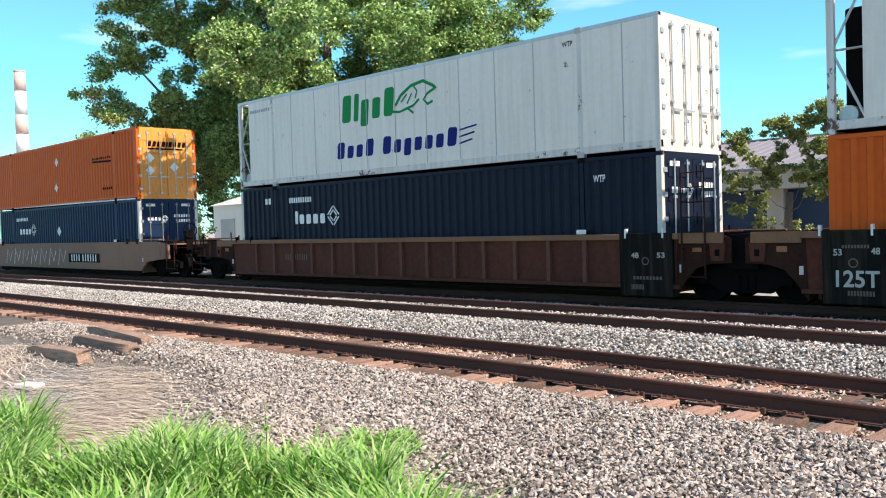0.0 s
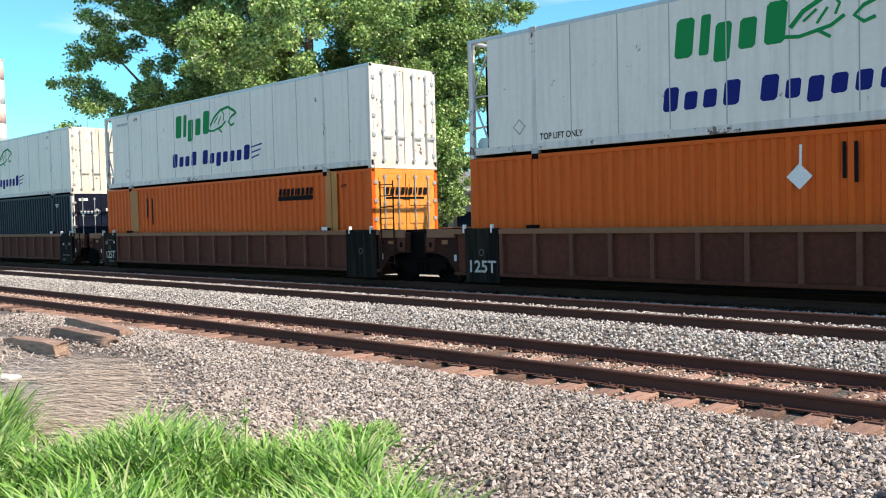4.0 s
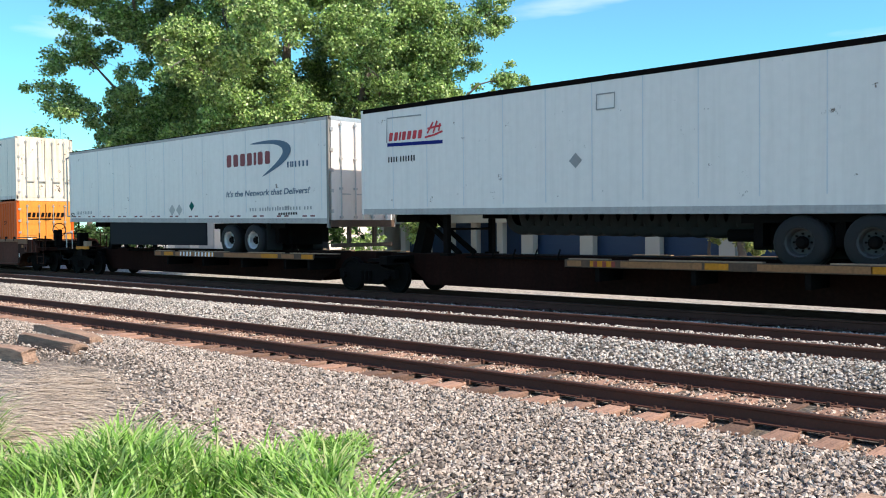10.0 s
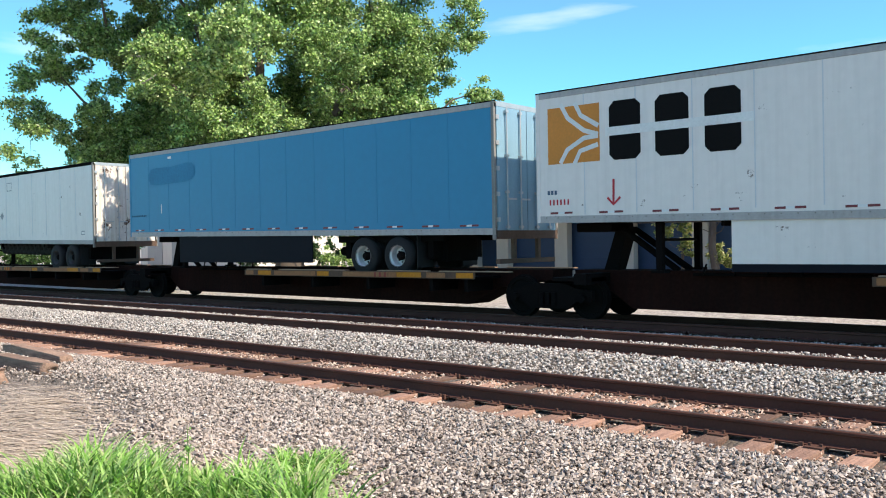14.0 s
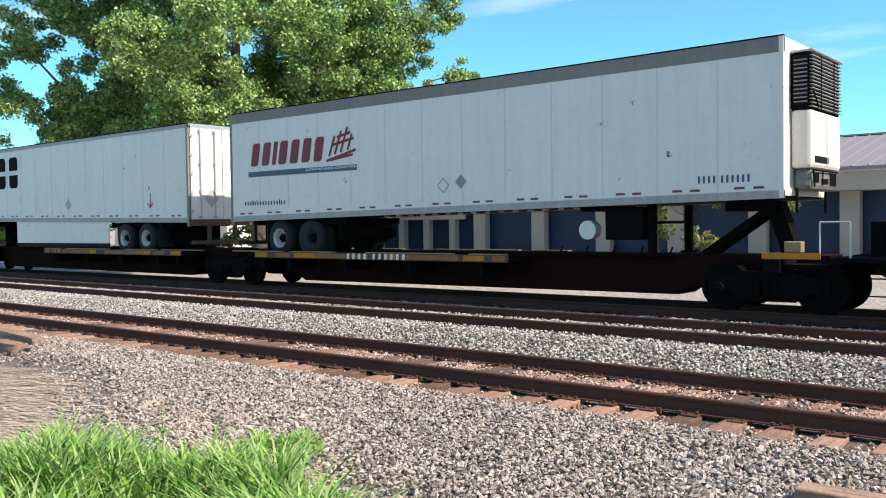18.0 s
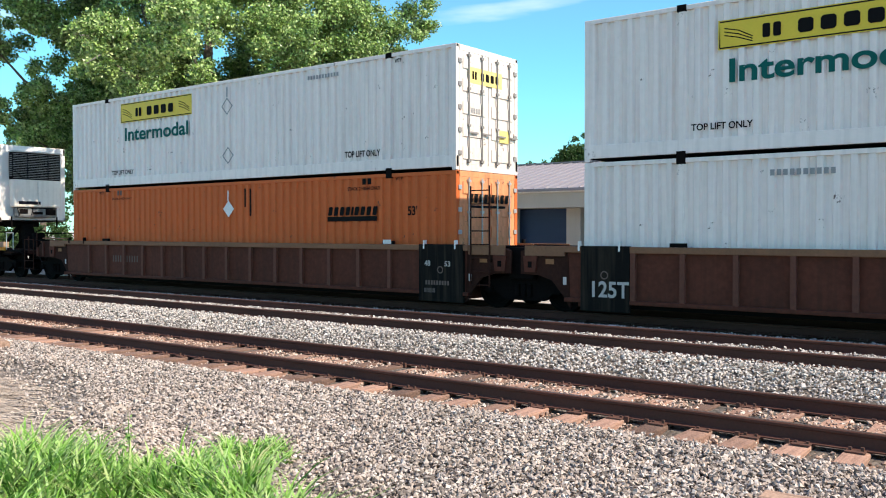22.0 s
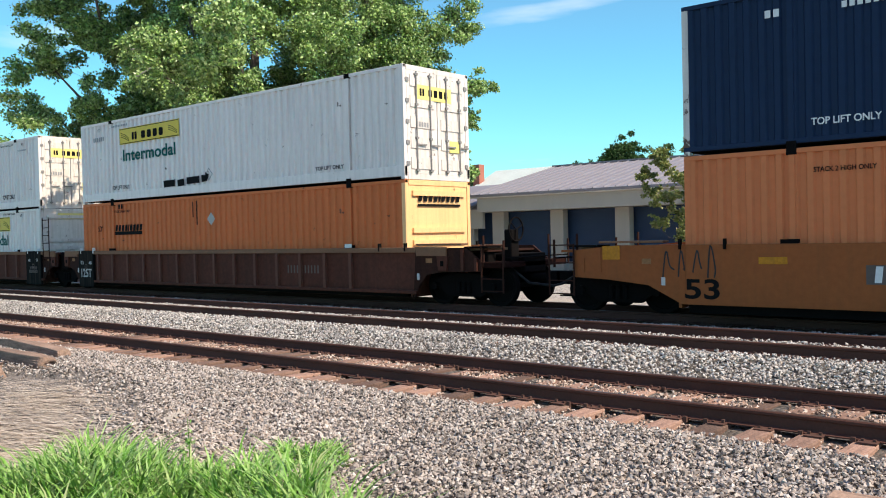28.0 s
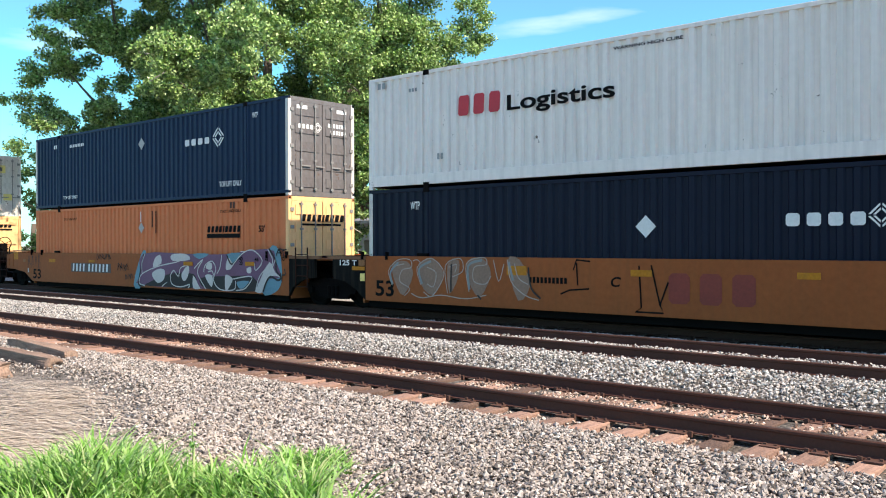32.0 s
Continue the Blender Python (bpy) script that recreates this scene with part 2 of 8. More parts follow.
M_TANCAR = mat("weathered_tan_paint", (0.23, 0.115, 0.07), 0.7, var=0.2, scale=1.4, streak=0.4, dirt=(0.12, 0.08, 0.055), bump=0.1)
M_BLACKP = mat("black_end_panel", (0.0085, 0.0088, 0.0082), 0.9, spec=0.08, var=0.25, streak=0.2)
M_YELPLATE = mat("yellow_reflector_plate", (0.50, 0.20, 0.018), 0.65, spec=0.15, var=0.3, streak=0.4, dirt=(0.16, 0.09, 0.05))
M_TAPE_R = mat("red_tape", (0.17, 0.02, 0.028), 0.4)
M_TAPE_W = mat("white_tape", (0.75, 0.75, 0.75), 0.4)
M_SKIRT = mat("dark_side_skirt", (0.005, 0.006, 0.011), 0.7, var=0.15, spec=0.15)
M_BUMPER = mat("rusty_bumper_steel", (0.10, 0.06, 0.04), 0.8, 0.1, var=0.35, streak=0.4, dirt=(0.03, 0.02, 0.015))
M_RIMD = mat("dirty_grey_rim", (0.05, 0.05, 0.05), 0.7, var=0.3)
M_TANPL = mat("worn_tan_plate", (0.27, 0.125, 0.05), 0.85, var=0.35, streak=0.4, dirt=(0.08, 0.045, 0.03))
M_EDGE = mat("rusty_platform_edge", (0.10, 0.055, 0.032), 0.8, var=0.35, scale=2.0, streak=0.5, dirt=(0.03, 0.02, 0.015))
# Pale tan with direct sun on edge and box put into it.
M_LIP = mat("worn_deck_lip", (0.30, 0.20, 0.13), 0.7, var=0.35)
# Rust-dark sill colour, lowered further for the shade under the deck.
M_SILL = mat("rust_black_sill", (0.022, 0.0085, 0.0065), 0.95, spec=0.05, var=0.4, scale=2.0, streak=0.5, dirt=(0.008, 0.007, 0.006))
# Navy made bluer: the sky's glancing sheen is put into the colour.
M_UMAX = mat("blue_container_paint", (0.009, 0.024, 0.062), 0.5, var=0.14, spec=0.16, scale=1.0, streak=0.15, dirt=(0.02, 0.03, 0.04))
# Peach with the sun's glare on the ends put into its colour.
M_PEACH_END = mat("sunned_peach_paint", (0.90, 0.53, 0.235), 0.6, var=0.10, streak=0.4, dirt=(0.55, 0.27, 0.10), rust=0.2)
M_TIE = mat("weathered_tie_wood", (0.28, 0.17, 0.125), 0.95, var=0.38, scale=6, streak=0.8, dirt=(0.10, 0.06, 0.045), bump=0.8, bscale=25, per=0.45, grain=(45, 2.2, 45))
M_OLDTIE = mat("old_grey_tie_wood", (0.30, 0.20, 0.145), 0.95, var=0.35, scale=5, streak=0.9, dirt=(0.07, 0.045, 0.035), bump=0.8, bscale=18, per=0.2, grain=(2.2, 30, 30))
M_RAIL = mat("rusty_rail_side", (0.085, 0.030, 0.019), 0.9, 0.0, var=0.25, scale=5, bump=0.2)
M_RAILTOP = mat("worn_rail_head", (0.11, 0.07, 0.055), 0.5, 0.5, var=0.2)
M_PLATE = mat("rusty_tie_plate", (0.10, 0.048, 0.034), 0.8, 0.2, var=0.3)
M_BEIGE = mat("beige_painted_block", (0.45, 0.43, 0.375), 0.8, var=0.08, streak=0.2, dirt=(0.35, 0.32, 0.27))
M_ROOF = mat("lilac_grey_metal_roof", (0.29, 0.27, 0.29), 0.55, 0.2, var=0.08, streak=0.1)
M_BLUEDOOR = mat("blue_dock_door", (0.018, 0.05, 0.115), 0.6, var=0.15, streak=0.2, dirt=(0.03, 0.06, 0.1))
M_PALEROCK = mat("pale_rock", (0.58, 0.53, 0.49), 0.9, var=0.15, scale=5, bump=0.4)
M_DEADWOOD = mat("bleached_dead_wood", (0.42, 0.37, 0.30), 0.9, var=0.2, scale=5)
M_MACHINE = mat("grimy_grey_casing", (0.20, 0.20, 0.195), 0.7, var=0.25, scale=3, streak=0.6, dirt=(0.05, 0.045, 0.04))
M_ROD = mat("worn_grey_rod", (0.23, 0.22, 0.21), 0.6, var=0.2)
M_BARK = mat("furrowed_bark", (0.115, 0.092, 0.072), 0.95, var=0.3, scale=4, bump=1.0, bscale=9)
M_GREEN = mat("green_lettering", (0.015, 0.24, 0.07), 0.7, var=0.05, spec=0.1)
M_BLUELET = mat("deep_blue_lettering", (0.012, 0.02, 0.16), 0.7, var=0.05, spec=0.1)
M_TEAL = mat("teal_lettering", (0.006, 0.105, 0.09), 0.7, var=0.05, spec=0.1)
M_BLACK = mat("black_lettering", (0.007, 0.007, 0.007), 0.8, spec=0.1)
M_GREY = mat("grey_lettering", (0.28, 0.28, 0.28), 0.6)
M_LETW = mat("white_lettering", (0.74, 0.74, 0.72), 0.6)
M_YELLOW = mat("yellow_sign", (0.72, 0.52, 0.03), 0.5, var=0.05)
M_REDL = mat("red_lettering", (0.50, 0.02, 0.035), 0.5)
M_SLATE = mat("slate_blue_lettering", (0.055, 0.095, 0.16), 0.5)
# Yellow of the end-wall signs, paled for sun glare; one plate shares it.
M_PALEYEL = mat("sun_bleached_yellow_sign", (0.80, 0.66, 0.20), 0.5, var=0.12, streak=0.2, dirt=(0.6, 0.5, 0.3))
M_BLUED = mat("scuffed_darker_blue", (0.013, 0.185, 0.34), 0.6, var=0.2, scale=3.0)
M_ORANGEL = mat("orange_logo_paint", (0.62, 0.22, 0.02), 0.5)
M_SEAM = mat("panel_seam", (0.42, 0.41, 0.39), 0.6)
M_DIM = mat("faded_stencil_paint", (0.115, 0.085, 0.072), 0.8)
M_SEAMW = mat("pale_panel_seam", (0.62, 0.63, 0.65), 0.6)
M_OXIDE = mat("oxide_red_lettering", (0.21, 0.035, 0.022), 0.7, var=0.2)
M_HAZE = mat("thin_grey_spray_paint", (0.27, 0.165, 0.115), 0.7, var=0.25)
M_TANPOST = mat("faded_tan_post_paint", (0.42, 0.17, 0.03), 0.6, var=0.2, streak=0.35, dirt=(0.25, 0.08, 0.02))
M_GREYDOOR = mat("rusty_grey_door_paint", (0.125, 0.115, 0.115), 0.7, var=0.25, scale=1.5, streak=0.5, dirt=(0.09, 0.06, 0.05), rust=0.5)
M_SKYSP = mat("sky_blue_spray_paint", (0.12, 0.26, 0.33), 0.6, var=0.2)
M_BLACKSP = mat("black_spray_paint", (0.018, 0.016, 0.017), 0.7, var=0.2)
M_PURPLE = mat("purple_spray_paint", (0.15, 0.062, 0.125), 0.6, var=0.2)
M_SPRAYW = mat("pale_spray_paint", (0.56, 0.53, 0.51), 0.6, var=0.15)
M_PALESP = mat("worn_pale_spray_paint", (0.40, 0.32, 0.27), 0.7, var=0.25)
M_TEALSP = mat("blue_green_spray_paint", (0.23, 0.25, 0.245), 0.6, var=0.2)
M_MAROON = mat("maroon_lettering", (0.20, 0.014, 0.022), 0.5)
M_BRICK = mat("red_brick", (0.36, 0.13, 0.09), 0.9, var=0.2)


# ---------------------------------------------------------------- mesh helpers
def box(bm, x0, x1, y0, y1, z0, z1):
    v = [bm.verts.new((x, y, z)) for z in (z0, z1) for x, y in ((x0, y0), (x1, y0), (x1, y1), (x0, y1))]
    for f in ((3, 2, 1, 0), (4, 5, 6, 7), (0, 1, 5, 4), (1, 2, 6, 5), (2, 3, 7, 6), (3, 0, 4, 7)):
        bm.faces.new([v[i] for i in f])
    return v


def bbox(x0, x1, y0, y1, z0, z1, bevel=0.0):
    bm = bmesh.new()
    box(bm, x0, x1, y0, y1, z0, z1)
    if bevel:
        bmesh.ops.bevel(bm, geom=bm.edges[:], offset=bevel, segments=2, affect="EDGES", profile=0.5)
    return bm


def cyl(bm, a, b, r0, r1=None, n=12, caps=True):
    a, b = Vector(a), Vector(b)
    r1 = r0 if r1 is None else r1
    d = (b - a).normalized()
    s = d.orthogonal().normalized()
    t = d.cross(s)
    rings = []
    for c, r in ((a, r0), (b, r1)):
        rings.append([bm.verts.new(c + (s * math.cos(k * 2 * math.pi / n) + t * math.sin(k * 2 * math.pi / n)) * r) for k in range(n)])
    for k in range(n):
        bm.faces.new((rings[0][k], rings[0][(k + 1) % n], rings[1][(k + 1) % n], rings[1][k]))
    if caps:
        bm.faces.new(rings[0][::-1])
        bm.faces.new(rings[1])
    return bm


def lathe(profile, n=24, front=True):
    """A ring shape about the y axis from (radius, y) pairs."""
    bm = bmesh.new()
    rings = [[bm.verts.new((r * math.cos(k * 2 * math.pi / n), y, r * math.sin(k * 2 * math.pi / n))) for k in range(n)] for r, y in profile]
    for a, b in zip(rings, rings[1:]):
        for k in range(n):
            bm.faces.new((a[k], a[(k + 1) % n], b[(k + 1) % n], b[k]))
    if front:
        bm.faces.new(rings[0][::-1])
    bm.faces.new(rings[-1])
    bmesh.ops.recalc_face_normals(bm, faces=bm.faces[:])
    return bm


def prism(pts, y0, y1):
    """An outline in x, z drawn out along y."""
    bm = bmesh.new()
    a = [bm.verts.new((x, y0, z)) for x, z in pts]
    b = [bm.verts.new((x, y1, z)) for x, z in pts]
    bm.faces.new(a)
    bm.faces.new(b[::-1])
    for k in range(len(pts)):
        bm.faces.new((a[k], b[k], b[(k + 1) % len(pts)], a[(k + 1) % len(pts)]))
    bmesh.ops.recalc_face_normals(bm, faces=bm.faces[:])
    return bm


def part(name, bm, material, parent, label="", at=None, smooth=False):
    me = bpy.data.meshes.new(name)
    bm.to_mesh(me)
    bm.free()
    me.materials.append(material)
    if smooth:
        me.polygons.foreach_set("use_smooth", [True] * len(me.polygons))
    ob = new(name, me)
    ob.parent = parent
    if at is not None:
        ob.matrix_basis = at
    return tagged(ob, label)


def again(ob, at, parent=None):
    """Another piece on the same mesh."""
    o = new(ob.name.split(".")[0], ob.data)
    o.parent = parent or ob.parent
    o.matrix_basis = at
    return o


def many(name, boxes, material, parent, label=""):
    """Alike small pieces, each an object of its own; pieces of one size share a mesh."""
    made = {}
    for x0, x1, y0, y1, z0, z1 in boxes:
        key = (round(x1 - x0, 3), round(y1 - y0, 3), round(z1 - z0, 3))
        at = pose((x0 + x1) / 2, (y0 + y1) / 2, (z0 + z1) / 2)
        if key in made:
            again(made[key], at)
        else:
            a, b, c = key
            made[key] = part(name, bbox(-a / 2, a / 2, -b / 2, b / 2, -c / 2, c / 2), material, parent, label, at)


def thing(name, m, label, category, group="", kind=""):
    ob = new(name)
    ob.empty_display_size = 0.3
    ob.matrix_basis = m
    return tagged(ob, label, category, group, kind)


def raw_mesh(name, verts, faces, material, parent=None, smooth=False):
    """A mesh from arrays of triangles or quads."""
    me = bpy.data.meshes.new(name)
    verts, faces = np.asarray(verts, np.float32), np.asarray(faces, np.int32)
    k = faces.shape[1]
    me.vertices.add(len(verts))
    me.vertices.foreach_set("co", verts.ravel())
    me.loops.add(faces.size)
    me.loops.foreach_set("vertex_index", faces.ravel())
    me.polygons.add(len(faces))
    me.polygons.foreach_set("loop_start", np.arange(0, faces.size, k, dtype=np.int32))
    me.update(calc_edges=True)
    me.polygons.foreach_set("use_smooth", [smooth] * len(faces))
    me.materials.append(material)
    ob = new(name, me)
    ob.parent = parent
    return ob


# lettering on a wall that faces -y, in the thing's x and z
FONTS = {}


def word(parent, text, x0, x1, z0, z1, y, material, name="lettering", lean=0.0):
    key = text
    if key not in FONTS:
        cu = bpy.data.curves.new("type", "FONT")
        cu.body = text
        cu.offset = 0.022
        tmp = bpy.data.objects.new("type", cu)
        scene.collection.objects.link(tmp)
        dg = bpy.context.evaluated_depsgraph_get()
        me = bpy.data.meshes.new_from_object(tmp.evaluated_get(dg))
        co = np.array([v.co[:2] for v in me.vertices])
        FONTS[key] = (co, [tuple(p.vertices) for p in me.polygons])
        bpy.data.objects.remove(tmp)
        bpy.data.curves.remove(cu)
        bpy.data.meshes.remove(me)
    co, faces = FONTS[key]
    lo, hi = co.min(0), co.max(0)
    q = (co - lo) / (hi - lo)
    me = bpy.data.meshes.new(name)
    pts = [(x0 + (x1 - x0) * a + lean * b * (z1 - z0), y, z0 + (z1 - z0) * b) for a, b in q]
    me.from_pydata(pts, [], faces)
    me.materials.append(material)
    ob = new(name, me)
    ob.parent = parent
    return ob


def flat(bm, pts, y):
    """A painted patch (x, z outline) on a wall that faces -y."""
    bm.faces.new([bm.verts.new((x, y, z)) for x, z in pts])


def mark(parent, pattern, x0, x1, z0, z1, y, material, name="logo", lean=0.12):
    """A trade name as a row of plain blocks: C tall block, x low block, i narrow block, g hanging block, space a gap."""
    wid = {"C": 1.0, "x": 0.85, "i": 0.42, "g": 0.85, "h": 0.9, " ": 0.5, "W": 1.35}
    unit = (x1 - x0) / sum(wid[c] + 0.16 for c in pattern)
    blocks, x, h = [], x0, z1 - z0
    inset = (0.22, 0.72) if name == "marking" else (0.08, 0.88)
    for c in pattern:
        w = wid[c] * unit
        if c != " ":
            top = 1.0 if c in "CihW" else 0.74
            low = -0.22 if c == "g" else 0.0
            a, b = z0 + low * h, z0 + top * h
            p, q = (x, x + w) if c in "ih" else (x + w * inset[0], x + w * inset[1])
            r = 0.0 if name == "marking" else 0.16 * min(q - p, b - a)
            out = [(p + r, a), (q - r, a), (q, a + r), (q, b - r), (q - r, b), (p + r, b), (p, b - r), (p, a + r)] if r else [(p, a), (q, a), (q, b), (p, b)]
            bm = bmesh.new()
            flat(bm, [(u + lean * (v - z0), v) for u, v in out], y)
            blocks.append(part(name, bm, material, parent))
        x += w + 0.16 * unit
    return blocks


def bars(parent, x0, x1, z0, z1, y, material, n=8, name="marking"):
    """Writing too small or private to set: plain bars of its size."""
    u, made = (x1 - x0) / n, []
    for k in range(n):
        bm = bmesh.new()
        flat(bm, [(x0 + k * u, z0), (x0 + (k + 0.68) * u, z0), (x0 + (k + 0.68) * u, z1), (x0 + k * u, z1)], y)
        made.append(part(name, bm, material, parent))
    return made


def diamond(parent, x, z, r, y, material, name="placard", hollow=False):
    bm = bmesh.new()
    if hollow:
        o = [(x - r, z), (x, z - r), (x + r, z), (x, z + r)]
        i = [(x - r * .8, z), (x, z - r * .8), (x + r * .8, z), (x, z + r * .8)]
        for k in range(4):
            flat(bm, [o[k], o[(k + 1) % 4], i[(k + 1) % 4], i[k]], y)
    else:
        flat(bm, [(x - r, z), (x, z - r), (x + r, z), (x, z + r)], y)
    return part(name, bm, material, parent)


def patch(parent, x0, x1, z0, z1, y, material, name="painted_panel"):
    bm = bmesh.new()
    box(bm, x0, x1, y, y + 0.004, z0, z1)
    return part(name, bm, material, parent)


def stroke(parent, pts, w, y, material, name="stripe"):
    """A painted line of even width through x, z points."""
    bm = bmesh.new()
    p = [Vector((a, b)) for a, b in pts]
    side = []
    for k in range(len(p)):
        d = (p[min(k + 1, len(p) - 1)] - p[max(k - 1, 0)]).normalized()
        side.append(Vector((-d.y, d.x)) * w / 2)
    for k in range(len(p) - 1):
        flat(bm, [tuple(p[k] - side[k]), tuple(p[k + 1] - side[k + 1]), tuple(p[k + 1] + side[k + 1]), tuple(p[k] + side[k])], y)
    return part(name, bm, material, parent)


def rounded(pts, closed, n=4):
    """A smooth line through the points."""
    p = [Vector(q) for q in pts]
    m = len(p)
    at = (lambda i: p[i % m]) if closed else (lambda i: p[max(0, min(m - 1, i))])
    out = []
    for i in range(m if closed else m - 1):
        a, b, c, d = at(i - 1), at(i), at(i + 1), at(i + 2)
        for j in range(n):
            t = j / n
            q = 0.5 * (2 * b + (c - a) * t + (2 * a - 5 * b + 4 * c - d) * t * t + (3 * b - a - 3 * c + d) * t ** 3)
            out.append((q.x, q.y))
    if not closed:
        out.append(tuple(p[-1]))
    return out


def swash(parent, pts, w, y, material, name="mural_line"):
    """A sprayed line with soft bends."""
    return stroke(parent, rounded(pts, False), w, y, material, name)


def shape(parent, pts, y, material, name="mural_patch"):
    """A sprayed patch with a soft outline."""
    bm = bmesh.new()
    p = [Vector((a, b, 0.0)) for a, b in rounded(pts, True, 3)]
    for tri in tessellate_polygon([p]):
        flat(bm, [(p[k].x, p[k].y) for k in tri], y)
    return part(name, bm, material, parent)


def lattice(parent, x, z, r, y, material):
    """A diamond emblem of four open strokes."""
    bm = bmesh.new()
    for f in (1.0, 0.62):
        o = [(x - r * f, z), (x, z - r * f), (x + r * f, z), (x, z + r * f)]
        i = [(x - r * (f - .2), z), (x, z - r * (f - .2)), (x + r * (f - .2), z), (x, z + r * (f - .2))]
        for k in range(4):
            a, b = Vector(o[k]), Vector(o[(k + 1) % 4])
            c, d = Vector(i[(k + 1) % 4]), Vector(i[k])
            flat(bm, [tuple(a.lerp(b, .08)), tuple(a.lerp(b, .92)), tuple(d.lerp(c, .92)), tuple(d.lerp(c, .08))], y)
    return part("emblem", bm, material, parent)


def sign(parent, x0, x1, z0, z1, y):
    """A yellow panel with a thin dark border and two scroll shapes."""
    s = patch(parent, x0, x1, z0, z1, y, M_YELLOW, "yellow_sign")
    d = 0.03
    stroke(s, [(x0 + d, z0 + d), (x1 - d, z0 + d), (x1 - d, z1 - d), (x0 + d, z1 - d), (x0 + d, z0 + d)], 0.025, y - 0.002, M_BLACK, "border")
    w, h = x1 - x0, z1 - z0
    for a, b in ((0.03, 0.17), (0.83, 0.97)):
        for k in range(3):
            stroke(s, [(x0 + a * w, z0 + h * (0.72 - 0.12 * k)), (x0 + (a + b) / 2 * w, z0 + h * (0.6 - 0.12 * k)), (x0 + b * w, z0 + h * (0.34 - 0.08 * k))], 0.02, y - 0.002, M_BLACK, "scroll")
    return s


def onto_end(obs, x):
    """Lay lettering made for a side wall on the wall that faces +x."""
    for ob in obs if isinstance(obs, list) else [obs]:
        for v in ob.data.vertices:
            v.co = (x - v.co.y, v.co.x, v.co.z)
    return obs

# ---------------------------------------------------------------- ground and tracks
TRACKS = ((9.77, -0.118), (13.57, 0.088), (17.34, 0.06))
ZR = 0.30
YC = 17.34


def level(x, y):
    """Height of the ground."""
    knots = ((-400, -0.6), (0, -0.35), (4.5, -0.24), (7.2, -0.19), (8.1, -0.17), (8.42, -0.205), (8.85, -0.195), (9.1, -0.155), (11.3, -0.15), (12.2, 0.06), (15.0, 0.075), (15.9, 0.03), (18.9, 0.02),
             (20.5, -0.03), (24, 0.0), (60, 0.1), (400, 0.4), (900, 1.0))
    return np.interp(y, [k[0] for k in knots], [k[1] for k in knots])


M_GROUND = bpy.data.materials.new("crushed_stone_ground")
M_GROUND.use_nodes = True
gn, gl = M_GROUND.node_tree.nodes, M_GROUND.node_tree.links
gb = gn["Principled BSDF"]
gb.inputs["Roughness"].default_value = 0.95
gtc = gn.new("ShaderNodeTexCoord")
gv = gn.new("ShaderNodeTexVoronoi")
gv.inputs["Scale"].default_value = 19
gr = gn.new("ShaderNodeValToRGB")
gr.color_ramp.elements[0].color, gr.color_ramp.elements[1].color = (0.13, 0.12, 0.11, 1), (0.56, 0.525, 0.48, 1)
gsep = gn.new("ShaderNodeSeparateColor")
gn1 = gn.new("ShaderNodeTexNoise")
gn1.inputs["Scale"].default_value, gn1.inputs["Detail"].default_value = 0.45, 6
gmx = gn.new("ShaderNodeMix")
gmx.data_type = "RGBA"
gmx.inputs[7].default_value = (0.47, 0.40, 0.335, 1)
gmr = gn.new("ShaderNodeMapRange")
gmr.inputs["From Min"].default_value, gmr.inputs["From Max"].default_value = 0.42, 0.72
gmr.inputs["To Max"].default_value = 0.6
gbp = gn.new("ShaderNodeBump")
gbp.inputs["Strength"].default_value, gbp.inputs["Distance"].default_value = 1.0, 0.03
gbp.invert = True
gl.new(gtc.outputs["Object"], gv.inputs["Vector"])
gl.new(gv.outputs["Color"], gsep.inputs[0])
gl.new(gsep.outputs[0], gr.inputs[0])
gl.new(gtc.outputs["Object"], gn1.inputs["Vector"])
gl.new(gn1.outputs["Fac"], gmr.inputs["Value"])
gl.new(gmr.outputs[0], gmx.inputs[0])
gl.new(gr.outputs[0], gmx.inputs[6])
# ground multiplied darker near the tracks, as shade between the stones; pale gravel beyond
gpos, gfar, gbed = gn.new("ShaderNodeSeparateXYZ"), gn.new("ShaderNodeMapRange"), gn.new("ShaderNodeMix")
gfar.inputs["From Min"].default_value, gfar.inputs["From Max"].default_value = 17.6, 19.2
gbed.data_type, gbed.blend_type = "RGBA", "MULTIPLY"
gbed.inputs[7].default_value = (0.30, 0.285, 0.27, 1)
ginv = gn.new("ShaderNodeMath")
ginv.operation = "SUBTRACT"
ginv.inputs[0].default_value = 1.0
gnear = gn.new("ShaderNodeMapRange")
gnear.inputs["From Min"].default_value, gnear.inputs["From Max"].default_value = 4.6, 7.0
gnear.inputs["To Min"].default_value = 0.35
gmul = gn.new("ShaderNodeMath")
gmul.operation = "MULTIPLY"
gl.new(gtc.outputs["Object"], gpos.inputs[0])
gl.new(gpos.outputs[1], gfar.inputs["Value"])
gl.new(gpos.outputs[1], gnear.inputs["Value"])
gl.new(gfar.outputs[0], ginv.inputs[1])
gl.new(ginv.outputs[0], gmul.inputs[0])
gl.new(gnear.outputs[0], gmul.inputs[1])
gl.new(gmul.outputs[0], gbed.inputs[0])
gl.new(gmx.outputs[2], gbed.inputs[6])
gl.new(gbed.outputs[2], gb.inputs["Base Color"])
gl.new(gv.outputs["Distance"], gbp.inputs["Height"])
gl.new(gbp.outputs[0], gb.inputs["Normal"])

gx = np.concatenate([[-1500, -600, -250, -120], np.arange(-80, 12.01, 0.5), [25, 60, 150, 500, 1500]])
